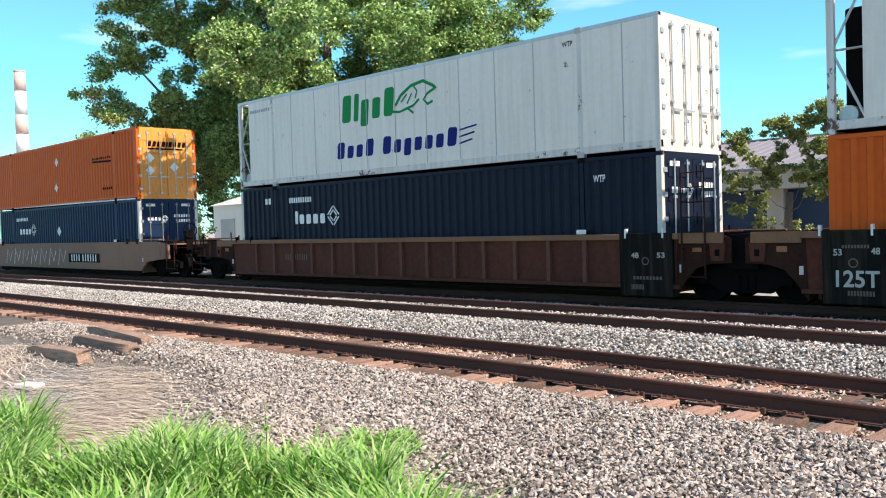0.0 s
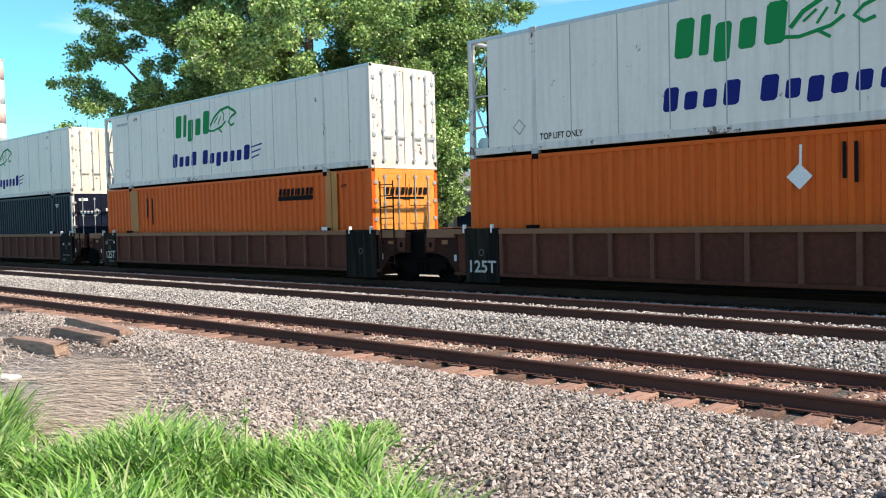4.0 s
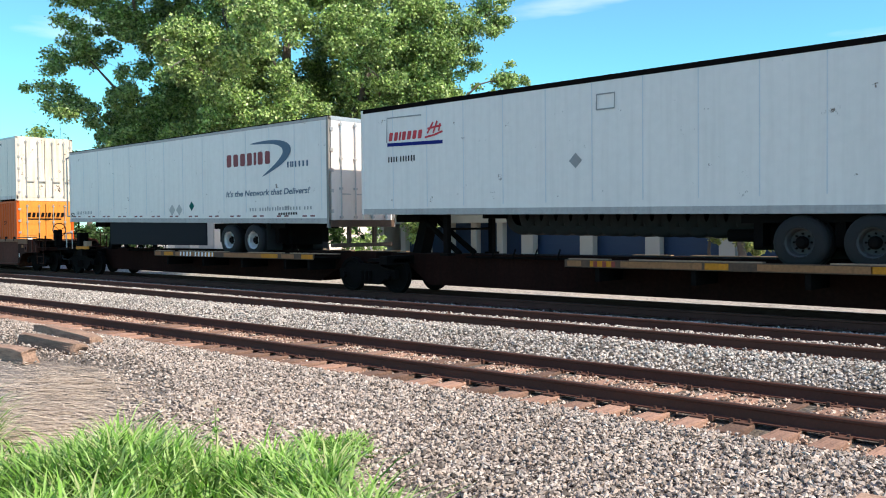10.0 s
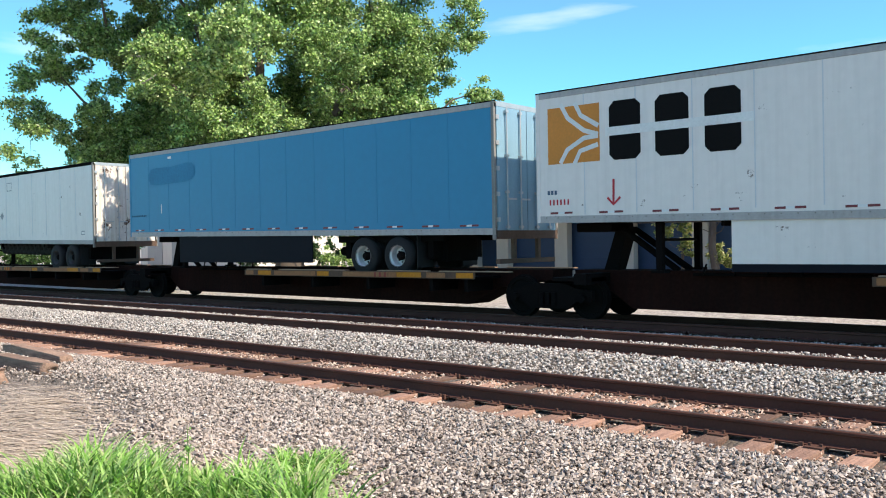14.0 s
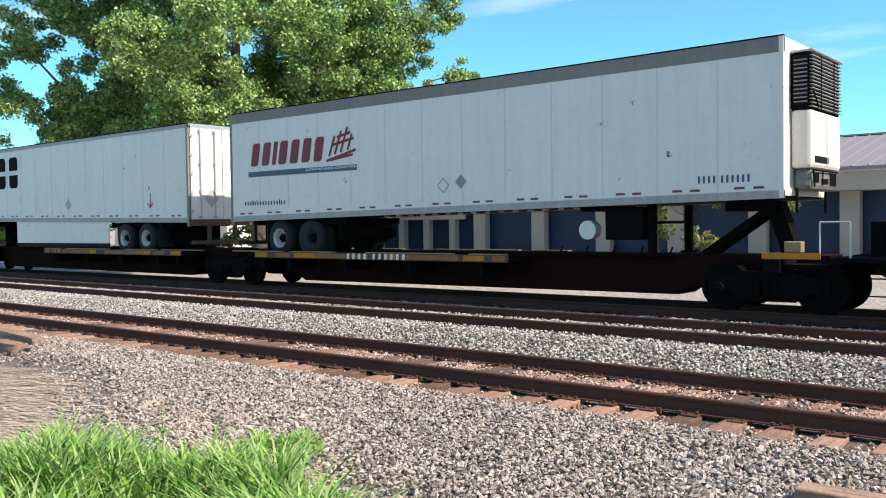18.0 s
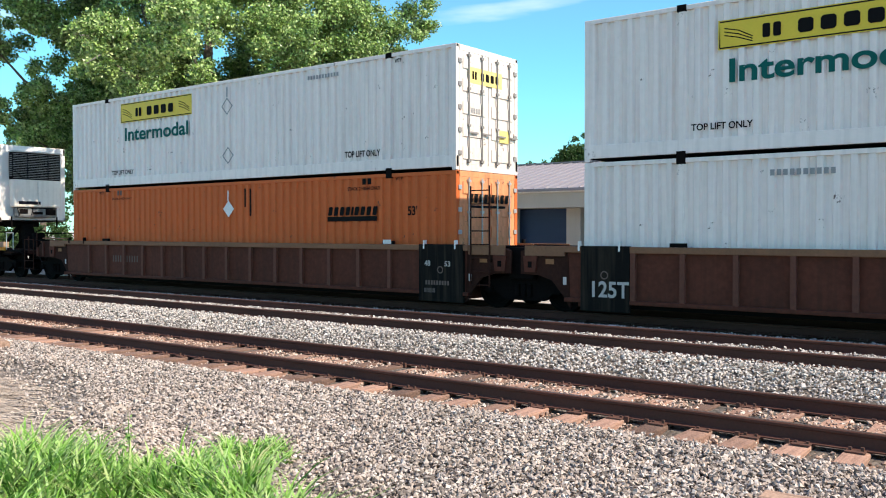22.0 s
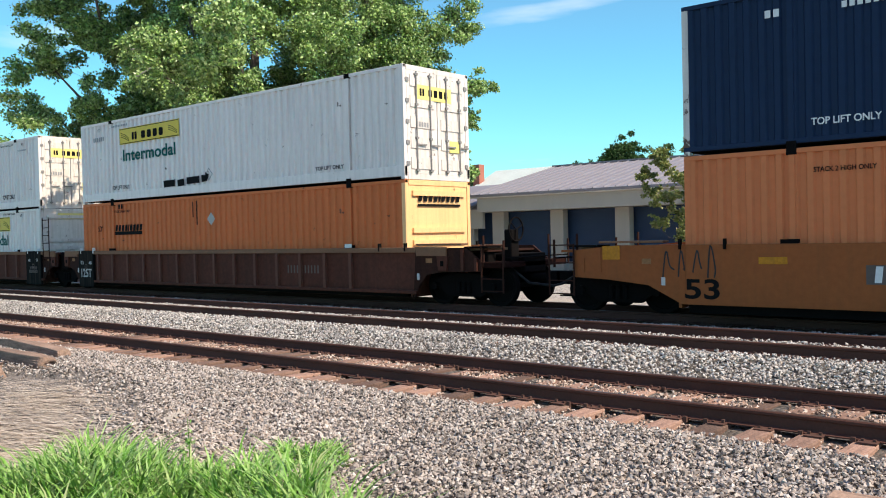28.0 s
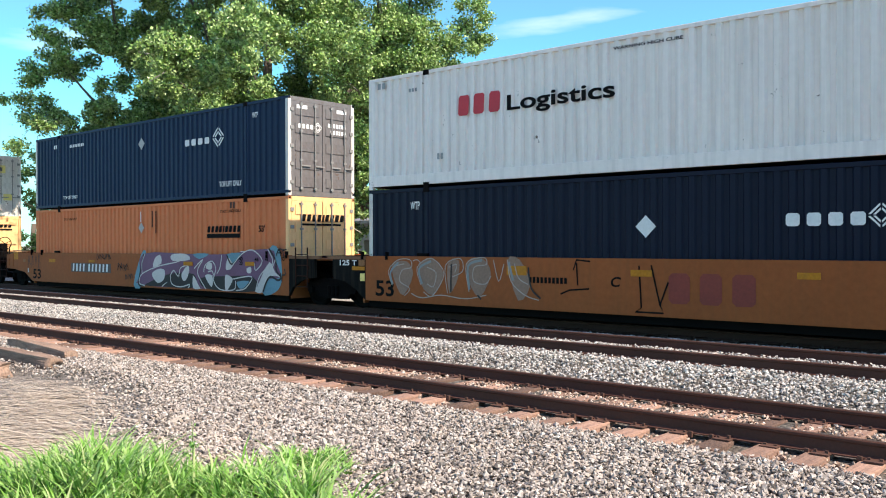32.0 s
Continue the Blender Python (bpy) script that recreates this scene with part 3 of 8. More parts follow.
gy = np.concatenate([[-600, -100, -20, -4], np.arange(0, 24.01, 0.35), [26, 30, 40, 60, 100, 250, 700, 2000]])
gxx, gyy = np.meshgrid(gx, gy)
gz = level(gxx, gyy)
gz = gz + 0.012 * np.sin(gxx * 2.3 + 1.1 * gyy) * np.cos(gyy * 3.1 - 0.7 * gxx) * (np.abs(gyy) < 25)
gi = np.arange(gx.size * gy.size).reshape(gy.size, gx.size)
gf = np.stack([gi[:-1, :-1], gi[:-1, 1:], gi[1:, 1:], gi[1:, :-1]], -1).reshape(-1, 4)
ground = raw_mesh("ground", np.stack([gxx, gyy, gz], -1).reshape(-1, 3), gf, M_GROUND, smooth=True)
tagged(ground, "grey crushed stone ground beside the railway tracks", "ground", kind="structure")

RAIL_PROFILE = [(-0.07, 0), (0.07, 0), (0.07, 0.013), (0.016, 0.032), (0.012, 0.125), (0.036, 0.142), (0.036, 0.166), (0.028, 0.178), (-0.028, 0.178),
                (-0.036, 0.166), (-0.036, 0.142), (-0.012, 0.125), (-0.016, 0.032), (-0.07, 0.013)]
TIE_BM = bbox(-0.115, 0.115, -1.37, 1.37, -0.16, 0.0, 0.012)
tie_mesh = bpy.data.meshes.new("tie")
TIE_BM.to_mesh(tie_mesh)
TIE_BM.free()
tie_mesh.materials.append(M_TIE)


def build_track(name, y, z, x0, x1, ties_from, step, label):
    t = thing(name, pose(0, y, z), label, "railway track", kind="structure")
    for side in (-0.7525, 0.7525):
        bm = bmesh.new()
        ends = []
        for x in (x0, x1):
            ends.append([bm.verts.new((x, side + a, b)) for a, b in RAIL_PROFILE])
        n = len(RAIL_PROFILE)
        for k in range(n):
            bm.faces.new((ends[0][k], ends[0][(k + 1) % n], ends[1][(k + 1) % n], ends[1][k]))
        bm.faces.new(ends[0])
        bm.faces.new(ends[1][::-1])
        bmesh.ops.recalc_face_normals(bm, faces=bm.faces[:])
        rail = part("rail", bm, M_RAIL, t, "rusty brown steel rail")
        rail.data.materials.append(M_RAILTOP)
        for p in rail.data.polygons:
            if p.normal.z > 0.9 and p.center.z > 0.15:
                p.material_index = 1
    rng = random.Random(int(y * 10))
    k = 0
    x = ties_from
    pl = bmesh.new()
    while x > -52 and k < 180:
        o = new("tie", tie_mesh)
        o.parent = t
        o.matrix_basis = pose(x + rng.uniform(-0.03, 0.03), rng.uniform(-0.06, 0.06), rng.uniform(-0.012, 0.004) - (0.045 if y > 11 else 0), rng.uniform(-.4, .4), rng.uniform(-1, 1), rng.uniform(-1.6, 1.6))
        if x > -34:
            for side in (-0.7525, 0.7525):
                box(pl, x - 0.09, x + 0.09, side - 0.18, side + 0.18, 0.002, 0.014)
                for dx in (-0.055, 0.055):
                    for dy in (-0.095, 0.095):
                        box(pl, x + dx - 0.014, x + dx + 0.014, side + dy - 0.014, side + dy + 0.014, 0.012, 0.038 + rng.uniform(-.012, .012))
                for dx in (-0.14, 0.12):
                    if rng.random() < 0.35:
                        box(pl, x + dx - 0.022, x + dx + 0.022, side - 0.11, side - 0.075, -0.03, 0.035)
        x -= step
        k += 1
    tagged(part("tie_plate", pl, M_PLATE, t, "rusty tie plates with spikes and anchors"), kind="stuff")
    return t


build_track("track_near", 9.77, -0.118, -300, 60, 3.12, 0.497, "rusty siding track with weathered wooden ties in ballast")
build_track("track_middle", 13.57, 0.088, -300, 60, 3.12, 0.497, "rusty middle track with ties buried in grey ballast")
build_track("track_far", 17.34, 0.06, -300, 60, 3.12, 0.497, "running track under the freight train")

# loose stones
rs = np.random.RandomState(3)


def stones(name, n, xr, yr, rmin, rmax, material, keep, label, sink=0.25, lift=0.046):
    base = np.array([(1, 0, 0), (-1, 0, 0), (0, 1, 0), (0, -1, 0), (0, 0, 1), (0, 0, -1)], float)
    tri = np.array([(0, 2, 4), (2, 1, 4), (1, 3, 4), (3, 0, 4), (2, 0, 5), (1, 2, 5), (3, 1, 5), (0, 3, 5)])
    x, y = rs.uniform(*xr, n), rs.uniform(*yr, n)
    ok = keep(x, y)
    x, y = x[ok], y[ok]
    n = len(x)
    r = rs.uniform(rmin, rmax, n)
    v = base[None] * rs.uniform(0.65, 1.15, (n, 6, 3)) + rs.uniform(-0.28, 0.28, (n, 6, 3))
    v *= np.stack([rs.uniform(0.8, 1.35, n), rs.uniform(0.7, 1.1, n), rs.uniform(0.6, 1.05, n)], -1)[:, None]
    a, b = rs.uniform(0, 6.28, n), rs.uniform(-0.7, 0.7, n)
    ca, sa, cb, sb = np.cos(a), np.sin(a), np.cos(b), np.sin(b)
    X = v[..., 0] * cb[:, None] + v[..., 2] * sb[:, None]
    Z = -v[..., 0] * sb[:, None] + v[..., 2] * cb[:, None]
    Y = v[..., 1]
    v = np.stack([X * ca[:, None] - Y * sa[:, None], X * sa[:, None] + Y * ca[:, None], Z], -1) * r[:, None, None]
    z = level(x, y) + r * sink + rs.uniform(0, lift, n)
    v += np.stack([x, y, z], -1)[:, None]
    f = tri[None] + 6 * np.arange(n)[:, None, None]
    ob = raw_mesh(name, v.reshape(-1, 3), f.reshape(-1, 3), material)
    return tagged(ob, label, "ballast", kind="stuff")


M_STONES = island_mat("ballast_stones", [(0.075, 0.066, 0.059), (0.20, 0.174, 0.154), (0.34, 0.298, 0.267), (0.47, 0.42, 0.378), (0.34, 0.272, 0.222), (0.61, 0.558, 0.506)], 0.9)
M_STONES_L = island_mat("pale_ballast_stones", [(0.16, 0.147, 0.135), (0.34, 0.315, 0.29), (0.47, 0.44, 0.41), (0.57, 0.54, 0.505), (0.40, 0.345, 0.30), (0.68, 0.65, 0.615)], 0.9)

M_STONES_R = island_mat("rust_stained_stones", [(0.10, 0.06, 0.045), (0.30, 0.205, 0.155), (0.45, 0.33, 0.26), (0.56, 0.46, 0.38), (0.36, 0.22, 0.15), (0.62, 0.55, 0.48)], 0.9)


def in_view(x, y):
    return (x < -0.10 * y + 0.6) & (x > -3.4 * y - 1)


def off_rails(x, y):
    ok = in_view(x, y)
    for c, z in TRACKS[:2]:
        for s in (-0.7525, 0.7525):
            ok &= np.abs(y - c - s) > 0.12
    return ok


def shoulder(x, y):
    edge = np.where(x > -3.9, 3.6, 5.0) + 0.3 * np.sin(x * 0.9) + np.clip((-6.5 - x) * 0.3, 0, 2.2)
    edge = edge + 0.7 * rs.uniform(-1, 1, x.shape) ** 3 * 1.6
    return off_rails(x, y) & (y > edge) & ((y < 8.45) | (y > 11.05))


def crib(x, y):
    return off_rails(x, y) & ((x * 0.31 + np.sin(x * 1.7) * 0.4) % 1.0 < 0.75)


stones("ballast_shoulder", 175000, (-22, 1), (4.0, 8.5), 0.013, 0.034, M_STONES, shoulder, "coarse grey ballast stones on the track shoulder", lift=0.075)
stones("ballast_between_tracks", 105000, (-40, 1), (11.0, 16.0), 0.015, 0.033, M_STONES_L, shoulder, "light grey ballast stones between the tracks", lift=0.055)
stones("ballast_in_track", 22000, (-30, 1), (8.45, 11.05), 0.018, 0.034, M_STONES_R, crib, "ballast stones lying between the ties", sink=-0.1)

# ---------------------------------------------------------------- the train
L, HT, W2 = 16.154, 2.896, 1.295
MOVERS, WHEELS = [], []


def mover(ob):
    MOVERS.append(ob)
    return ob


def corrugated(x0, x1, z0, z1, y, step=0.276, depth=0.046):
    """A trapezoid-folded sheet in x, z whose outer folds stand at y; folds go inward."""
    bm = bmesh.new()
    s = 1 if y < 0 else -1
    prof, x = [], x0
    while x < x1 - step:
        prof += [(x, 0), (x + step * 0.36, 0), (x + step * 0.5, depth), (x + step * 0.86, depth)]
        x += step
    prof += [(x, 0), (x1, 0)]
    lo = [bm.verts.new((a, y + s * d, z0)) for a, d in prof]
    hi = [bm.verts.new((a, y + s * d, z1)) for a, d in prof]
    for k in range(len(prof) - 1):
        f = (lo[k], lo[k + 1], hi[k + 1], hi[k])
        bm.faces.new(f if y < 0 else f[::-1])
    return bm


def door_set(parent, x, mtl, bar_mtl, z0, z1, half, ribs=True):
    """Two door leaves in a wall that faces +x, with locking bars."""
    for s in (-1, 1):
        a, b = (-half, -0.012) if s < 0 else (0.012, half)
        bm = bbox(x - 0.05, x, a, b, z0, z1, 0.008)
        if ribs:
            h = (z1 - z0) / 5
            leaf = part("door", bm, mtl, parent)
            many("door_panel", [(x - 0.002, x + 0.022, a + 0.12, b - 0.12, z0 + h * k + 0.12, z0 + h * (k + 1) - 0.12) for k in range(5)], mtl, leaf)
        else:
            leaf = part("door", bm, mtl, parent)
        for f in (0.28, 0.74):
            yb = a + (b - a) * f
            bar = bmesh.new()
            cyl(bar, (x + 0.045, yb, z0 + 0.02), (x + 0.045, yb, z1 - 0.02), 0.02, n=8)
            for zz in (z0 + 0.08, z0 + 0.9, z0 + 1.75, z1 - 0.1):
                box(bar, x + 0.002, x + 0.07, yb - 0.05, yb + 0.05, zz - 0.03, zz + 0.03)
            box(bar, x + 0.04, x + 0.07, yb - 0.02, yb + 0.34, z0 + 0.72, z0 + 0.76)
            part("locking_bar", bar, bar_mtl, leaf)
        yh = a if s < 0 else b
        zs = [z0 + 0.25 + k * (z1 - z0 - 0.5) / 4 for k in range(5)]
        many("hinge", [(x - 0.01, x + 0.03, yh - 0.06, yh + 0.06, zz - 0.05, zz + 0.05) for zz in zs], bar_mtl, leaf)


def container(x0, upper, side, end, frame_m, style, label, bars_m=None, front_right=False, step=0.276, ext=0.0):
    """A 53 ft box: corrugated steel or smooth insulated walls, with lifting posts 40 ft apart and doors at the +x end."""
    c = mover(thing("shipping_container", pose(x0, YC, 3.382 if upper else 0.522), label, "container", "stacked containers"))
    cp = (L - 12.192) / 2 + 0.05
    h = HT - (0.005 if upper else 0.045)
    smooth = style != "steel"
    xa = 0.62 if style == "reefer" else 0.0
    for s in (-1, 1):
        y = s * W2
        if smooth:
            bm = bbox(xa + 0.05 - ext, L - 0.05, min(y, y - s * 0.05), max(y, y - s * 0.05), 0.22, h - 0.09)
            wall = part("side_wall", bm, side, c)
            if s < 0:
                xs = [xa + k * 1.22 for k in range(1, 13)]
                many("panel_seam", [(q - 0.012, q + 0.012, y - 0.006, y, 0.25, h - 0.1) for q in xs if abs(q - cp) > 0.2 and abs(q - L + cp) > 0.2 and q < L - 0.2], M_SEAM, wall)
        else:
            part("side_wall", corrugated(0.12 - ext, L - 0.12, 0.33 if side is M_JB else 0.16, h - 0.09, y - s * 0.006, step, 0.062 if side is M_JB else 0.046), side, c)
        ya, yb = (y, y - s * 0.10) if s < 0 else (y - s * 0.10, y)
        part("bottom_rail", bbox(-ext, L, min(ya, yb) - 0.004, max(ya, yb) + 0.004, 0.075, 0.24 if smooth else (0.34 if side is M_JB else 0.17), 0.01), M_WHITE_RIM if smooth else side, c)
        part("top_rail", bbox(-ext, L, min(ya, yb) - 0.004, max(ya, yb) + 0.004, h - 0.09, h, 0.01), M_STEEL if smooth else side, c)
        for xp in (cp - ext / 2, L - cp):
            pb = bbox(xp - 0.055, xp + 0.055, min(y + s * 0.012, y - s * 0.06), max(y + s * 0.012, y - s * 0.06), 0.0, h, 0.008)
            part("lifting_post", pb, frame_m if smooth else side, c)
            many("casting", [(xp - 0.09, xp + 0.09, min(y + s * 0.022, y - s * 0.1), max(y + s * 0.022, y - s * 0.1), zz, zz + 0.125) for zz in (-0.003, h - 0.115)], M_DARK if not smooth else M_SEAM, c)
        for xp, nm in ((-ext, "corner_post"), (L - 0.13, "corner_post")):
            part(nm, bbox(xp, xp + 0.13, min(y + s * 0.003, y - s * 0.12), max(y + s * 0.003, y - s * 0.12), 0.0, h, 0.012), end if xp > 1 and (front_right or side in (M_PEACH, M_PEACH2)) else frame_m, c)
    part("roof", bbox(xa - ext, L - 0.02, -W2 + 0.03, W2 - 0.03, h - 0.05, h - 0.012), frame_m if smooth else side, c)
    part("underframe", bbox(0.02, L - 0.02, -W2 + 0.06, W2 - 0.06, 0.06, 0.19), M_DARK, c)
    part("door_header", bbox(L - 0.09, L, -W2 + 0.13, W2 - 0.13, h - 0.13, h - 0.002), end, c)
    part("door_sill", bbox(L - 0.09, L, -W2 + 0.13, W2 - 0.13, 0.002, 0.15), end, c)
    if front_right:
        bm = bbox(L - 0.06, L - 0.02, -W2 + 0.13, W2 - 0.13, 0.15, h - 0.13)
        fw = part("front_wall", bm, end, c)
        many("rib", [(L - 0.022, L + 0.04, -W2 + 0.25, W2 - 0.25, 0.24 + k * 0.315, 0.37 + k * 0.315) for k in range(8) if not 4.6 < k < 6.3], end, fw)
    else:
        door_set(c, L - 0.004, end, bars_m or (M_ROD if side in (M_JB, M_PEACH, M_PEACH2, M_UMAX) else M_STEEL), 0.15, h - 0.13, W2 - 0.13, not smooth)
    if style == "reefer":
        # cooling unit set back behind an open pipe frame
        part("front_wall", bbox(xa, xa + 0.08, -W2 + 0.02, W2 - 0.02, 0.2, h - 0.06), side, c)
        part("cooling_unit", bbox(0.16, xa, -0.85, 0.85, 0.35, 2.3, 0.05), M_DARK, c, "black cooling machine in the nose frame")
        part("fuel_tank", cyl(bmesh.new(), (0.32, -1.15, 0.34), (0.32, -0.6, 0.34), 0.17, n=14), M_STEEL, c)
        bm = bmesh.new()
        for s in (-1, 1):
            y = s * (W2 - 0.07)
            cyl(bm, (0.07, y, 1.5), (xa, y, h - 0.3), 0.025, n=8)
            cyl(bm, (0.07, y, 1.5), (xa, y, 0.3), 0.025, n=8)
            cyl(bm, (0.07, y, 1.5), (xa, y, 1.5), 0.022, n=8)
        cyl(bm, (0.06, -W2 + 0.1, h - 0.06), (0.06, W2 - 0.1, h - 0.06), 0.05, n=8)
        cyl(bm, (0.06, -W2 + 0.1, 0.08), (0.06, W2 - 0.1, 0.08), 0.06, n=8)
        part("nose_frame", bm, M_STEEL, c)
    else:
        part("front_wall", bbox(-ext, 0.05 - ext, -W2 + 0.12, W2 - 0.12, 0.1, h - 0.05), end if smooth else side, c)
    return c


wheel_bm = lathe([(0.05, -0.075), (0.10, -0.075), (0.11, -0.045), (0.36, -0.03), (0.385, -0.06), (0.465, -0.062), (0.47, 0.03), (0.495, 0.045), (0.495, 0.068), (0.10, 0.07)], 28)
cyl(wheel_bm, (0.24, -0.05, 0), (0.24, -0.03, 0), 0.035, n=6)
wheel_mesh = bpy.data.meshes.new("wheel")
wheel_bm.to_mesh(wheel_mesh)
wheel_bm.free()
# wheel steel, also lowered towards black for the shade below the cars
wheel_mesh.materials.append(mat("rail_wheel_steel", (0.0065, 0.0055, 0.005), 0.9, 0.0, var=0.25, spec=0.08))


def truck(parent, xc):
    """A two-axle rail truck: bolster with side frames, and wheelsets that roll."""
    bol = part("truck", bbox(-0.22, 0.22, -1.05, 1.05, 0.38, 0.66, 0.03), M_DARK, parent, "black two-axle rail truck", pose(xc, 0, -0.06))
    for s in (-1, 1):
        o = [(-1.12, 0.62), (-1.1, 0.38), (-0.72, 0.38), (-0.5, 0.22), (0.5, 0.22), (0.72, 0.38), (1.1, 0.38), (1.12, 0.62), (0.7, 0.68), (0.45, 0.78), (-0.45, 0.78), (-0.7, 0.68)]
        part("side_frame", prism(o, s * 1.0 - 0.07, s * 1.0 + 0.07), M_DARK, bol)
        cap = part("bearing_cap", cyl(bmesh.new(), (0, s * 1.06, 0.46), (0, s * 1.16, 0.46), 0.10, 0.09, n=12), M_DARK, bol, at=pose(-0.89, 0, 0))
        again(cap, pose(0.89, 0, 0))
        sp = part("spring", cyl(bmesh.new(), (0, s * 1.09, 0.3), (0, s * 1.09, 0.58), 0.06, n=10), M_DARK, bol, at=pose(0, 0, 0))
        again(sp, pose(-0.16, 0, 0))
        again(sp, pose(0.16, 0, 0))
    for dx in (-0.89, 0.89):
        ax = part("axle", cyl(bmesh.new(), (0, -0.95, 0), (0, 0.95, 0), 0.075, n=10), M_DARK, bol, at=pose(dx, 0, 0.467))
        WHEELS.append((ax, dx))
        for s in (-1, 1):
            w = new("wheel", wheel_mesh)
            w.parent = bol
            w.matrix_basis = pose(dx, s * 0.765, 0.467, 0, 0, 0 if s < 0 else 180)
            WHEELS.append((w, dx))
    return bol


def b_out(a, b):
    """The outer face of a plate on the -y side."""
    return min(a, b)


def hand_wheel(parent, x, y, z, r):
    """A brake wheel that faces along x: a round rim on three spokes."""
    bm = bmesh.new()
    n, m, rings = 20, 6, []
    for k in range(n):
        q = 2 * math.pi * k / n
        rings.append([bm.verts.new((0.02 * math.sin(2 * math.pi * j / m), (r + 0.02 * math.cos(2 * math.pi * j / m)) * math.cos(q), (r + 0.02 * math.cos(2 * math.pi * j / m)) * math.sin(q))) for j in range(m)])
    for k in range(n):
        for j in range(m):
            bm.faces.new((rings[k][j], rings[(k + 1) % n][j], rings[(k + 1) % n][(j + 1) % m], rings[k][(j + 1) % m]))
    bmesh.ops.recalc_face_normals(bm, faces=bm.faces[:])
    w = part("brake_wheel", bm, M_DARK, parent, "black brake hand wheel", pose(x, y, z), smooth=True)
    for k in range(3):
        q = 2 * math.pi * k / 3 + 0.4
        part("spoke", cyl(bmesh.new(), (0, 0, 0), (0, r * math.cos(q), r * math.sin(q)), 0.014, n=6), M_DARK, w)
    return w


def well_car(x0, style, left, right, label, posts=True):
    """One well unit. left and right: 'pin' (shared truck), 'pin0' (no truck of its own) or 'coupler'."""
    paint = {"brown": M_BROWN, "yellow": M_YELCAR, "tan": M_TANCAR}[style]
    chord = M_CHORD if style == "brown" else paint
    c = mover(thing("well_car", pose(x0, YC, ZR), label, "rail car", "well cars"))
    fl = bbox(0.0, L, -1.30, 1.30, 0.125 if style == "brown" else 0.03, 0.205)
    part("floor", fl, M_DARK, c)
    many("floor_beam", [(0.6 + k * 3.6, 1.0 + k * 3.6, -1.25, 1.25, 0.2, 0.221) for k in range(5) if 1.0 + k * 3.6 < L], M_DARK, c)
    smooth = style != "brown"
    for s in (-1, 1):
        lo, hi = sorted((s * 1.345, s * 1.395))
        if smooth:
            part("side_panel", bbox(0.0, L + 0.18, lo - 0.04, hi + 0.04, 0.20, 1.36, 0.003), paint, c)
        else:
            part("side_panel", bbox(-0.45, L + 0.45, lo, hi, 0.25, 1.24), paint, c)
            a, b = sorted((s * 1.32, s * 1.48))
            part("top_chord", bbox(-0.45, L + 0.45, a, b, 1.235, 1.36, 0.012), chord, c, "dusty tan top chord")
            part("bottom_chord", bbox(-0.45, L + 0.45, a, b, 0.215, 0.30, 0.012), paint, c)
            a, b = sorted((s * 1.394, s * 1.475))
            pm = None
            for k in range(14):
                xp = 1.08 + k * 1.014
                if pm is None:
                    pm = part("side_post", bbox(-0.05, 0.05, a, b, 0.298, 1.236), M_BROWNPOST, c, at=pose(xp, 0, 0))
                else:
                    again(pm, pose(xp, 0, 0))
        # small bits along the top edge
        a, b = sorted((s * 1.33, s * 1.42))
        many("guide_block", [(xp - 0.16, xp + 0.16, a, b, 1.362, 1.44) for xp in (1.98, L - 1.98)], M_DARK, c)
        if s < 0:
            part("guide_plate", bbox(L - 2.12, L - 1.86, -1.425, -1.421, 1.37, 1.47), M_LETW, c)
    for end, kind in (("l", left), ("r", right)):
        g = 1 if end == "r" else -1
        e = L if end == "r" else 0.0
        X = lambda d: e + g * d
        if kind.startswith("pin"):
            tip, tc = 1.55, 1.66
        else:
            tip, tc = 3.0, 1.66
        for s in (-1, 1):
            a, b = sorted((s * 1.34, s * (1.4345 if smooth else 1.405)))
            if smooth and kind == "coupler":
                d0 = 0.004 if end == "l" else 0.184
                o = [(X(d0), 0.20), (X(d0 + 0.1), 0.21), (X(0.8), 0.56), (X(1.74), 0.66), (X(2.55), 0.70), (X(2.55), 1.26), (X(1.5), 1.36), (X(d0), 1.36)]
                web_m = paint
            elif smooth:
                d0 = 0.004 if end == "l" else 0.184
                o = [(X(d0), 0.20), (X(0.36), 0.46), (X(0.8), 0.68), (X(1.28), 0.74), (X(1.28), 1.26), (X(d0), 1.26)]
                web_m = M_BLACKP
                part("top_plate", bbox(min(X(d0), X(1.5)), max(X(d0), X(1.5)), a, b, 1.263, 1.345), M_CHORD, c)
            elif kind == "coupler":
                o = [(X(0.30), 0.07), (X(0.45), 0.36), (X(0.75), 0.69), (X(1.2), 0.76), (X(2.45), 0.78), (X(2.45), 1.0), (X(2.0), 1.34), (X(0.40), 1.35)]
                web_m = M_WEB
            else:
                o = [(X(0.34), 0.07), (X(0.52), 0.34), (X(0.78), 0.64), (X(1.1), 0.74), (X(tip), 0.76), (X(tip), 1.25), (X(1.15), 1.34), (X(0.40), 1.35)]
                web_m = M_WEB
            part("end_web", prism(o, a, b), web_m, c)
            if not smooth:
                # lighter tan beams on top, and bracket plates with a dark patch for the hole's shade
                y0, y1 = sorted((s * 1.406, s * 1.46))
                part("end_beam", bbox(min(X(0.45), X(1.42)), max(X(0.45), X(1.42)), y0, y1, 1.15, 1.365, 0.01), M_CHORD, c, "tan end beam")
                br = part("gusset", prism([(X(1.16), 0.80), (X(1.42), 0.80), (X(1.46), 1.145), (X(1.12), 1.145)], y0, y1), paint, c)
                q0, q1 = sorted((s * 1.461, s * 1.466))
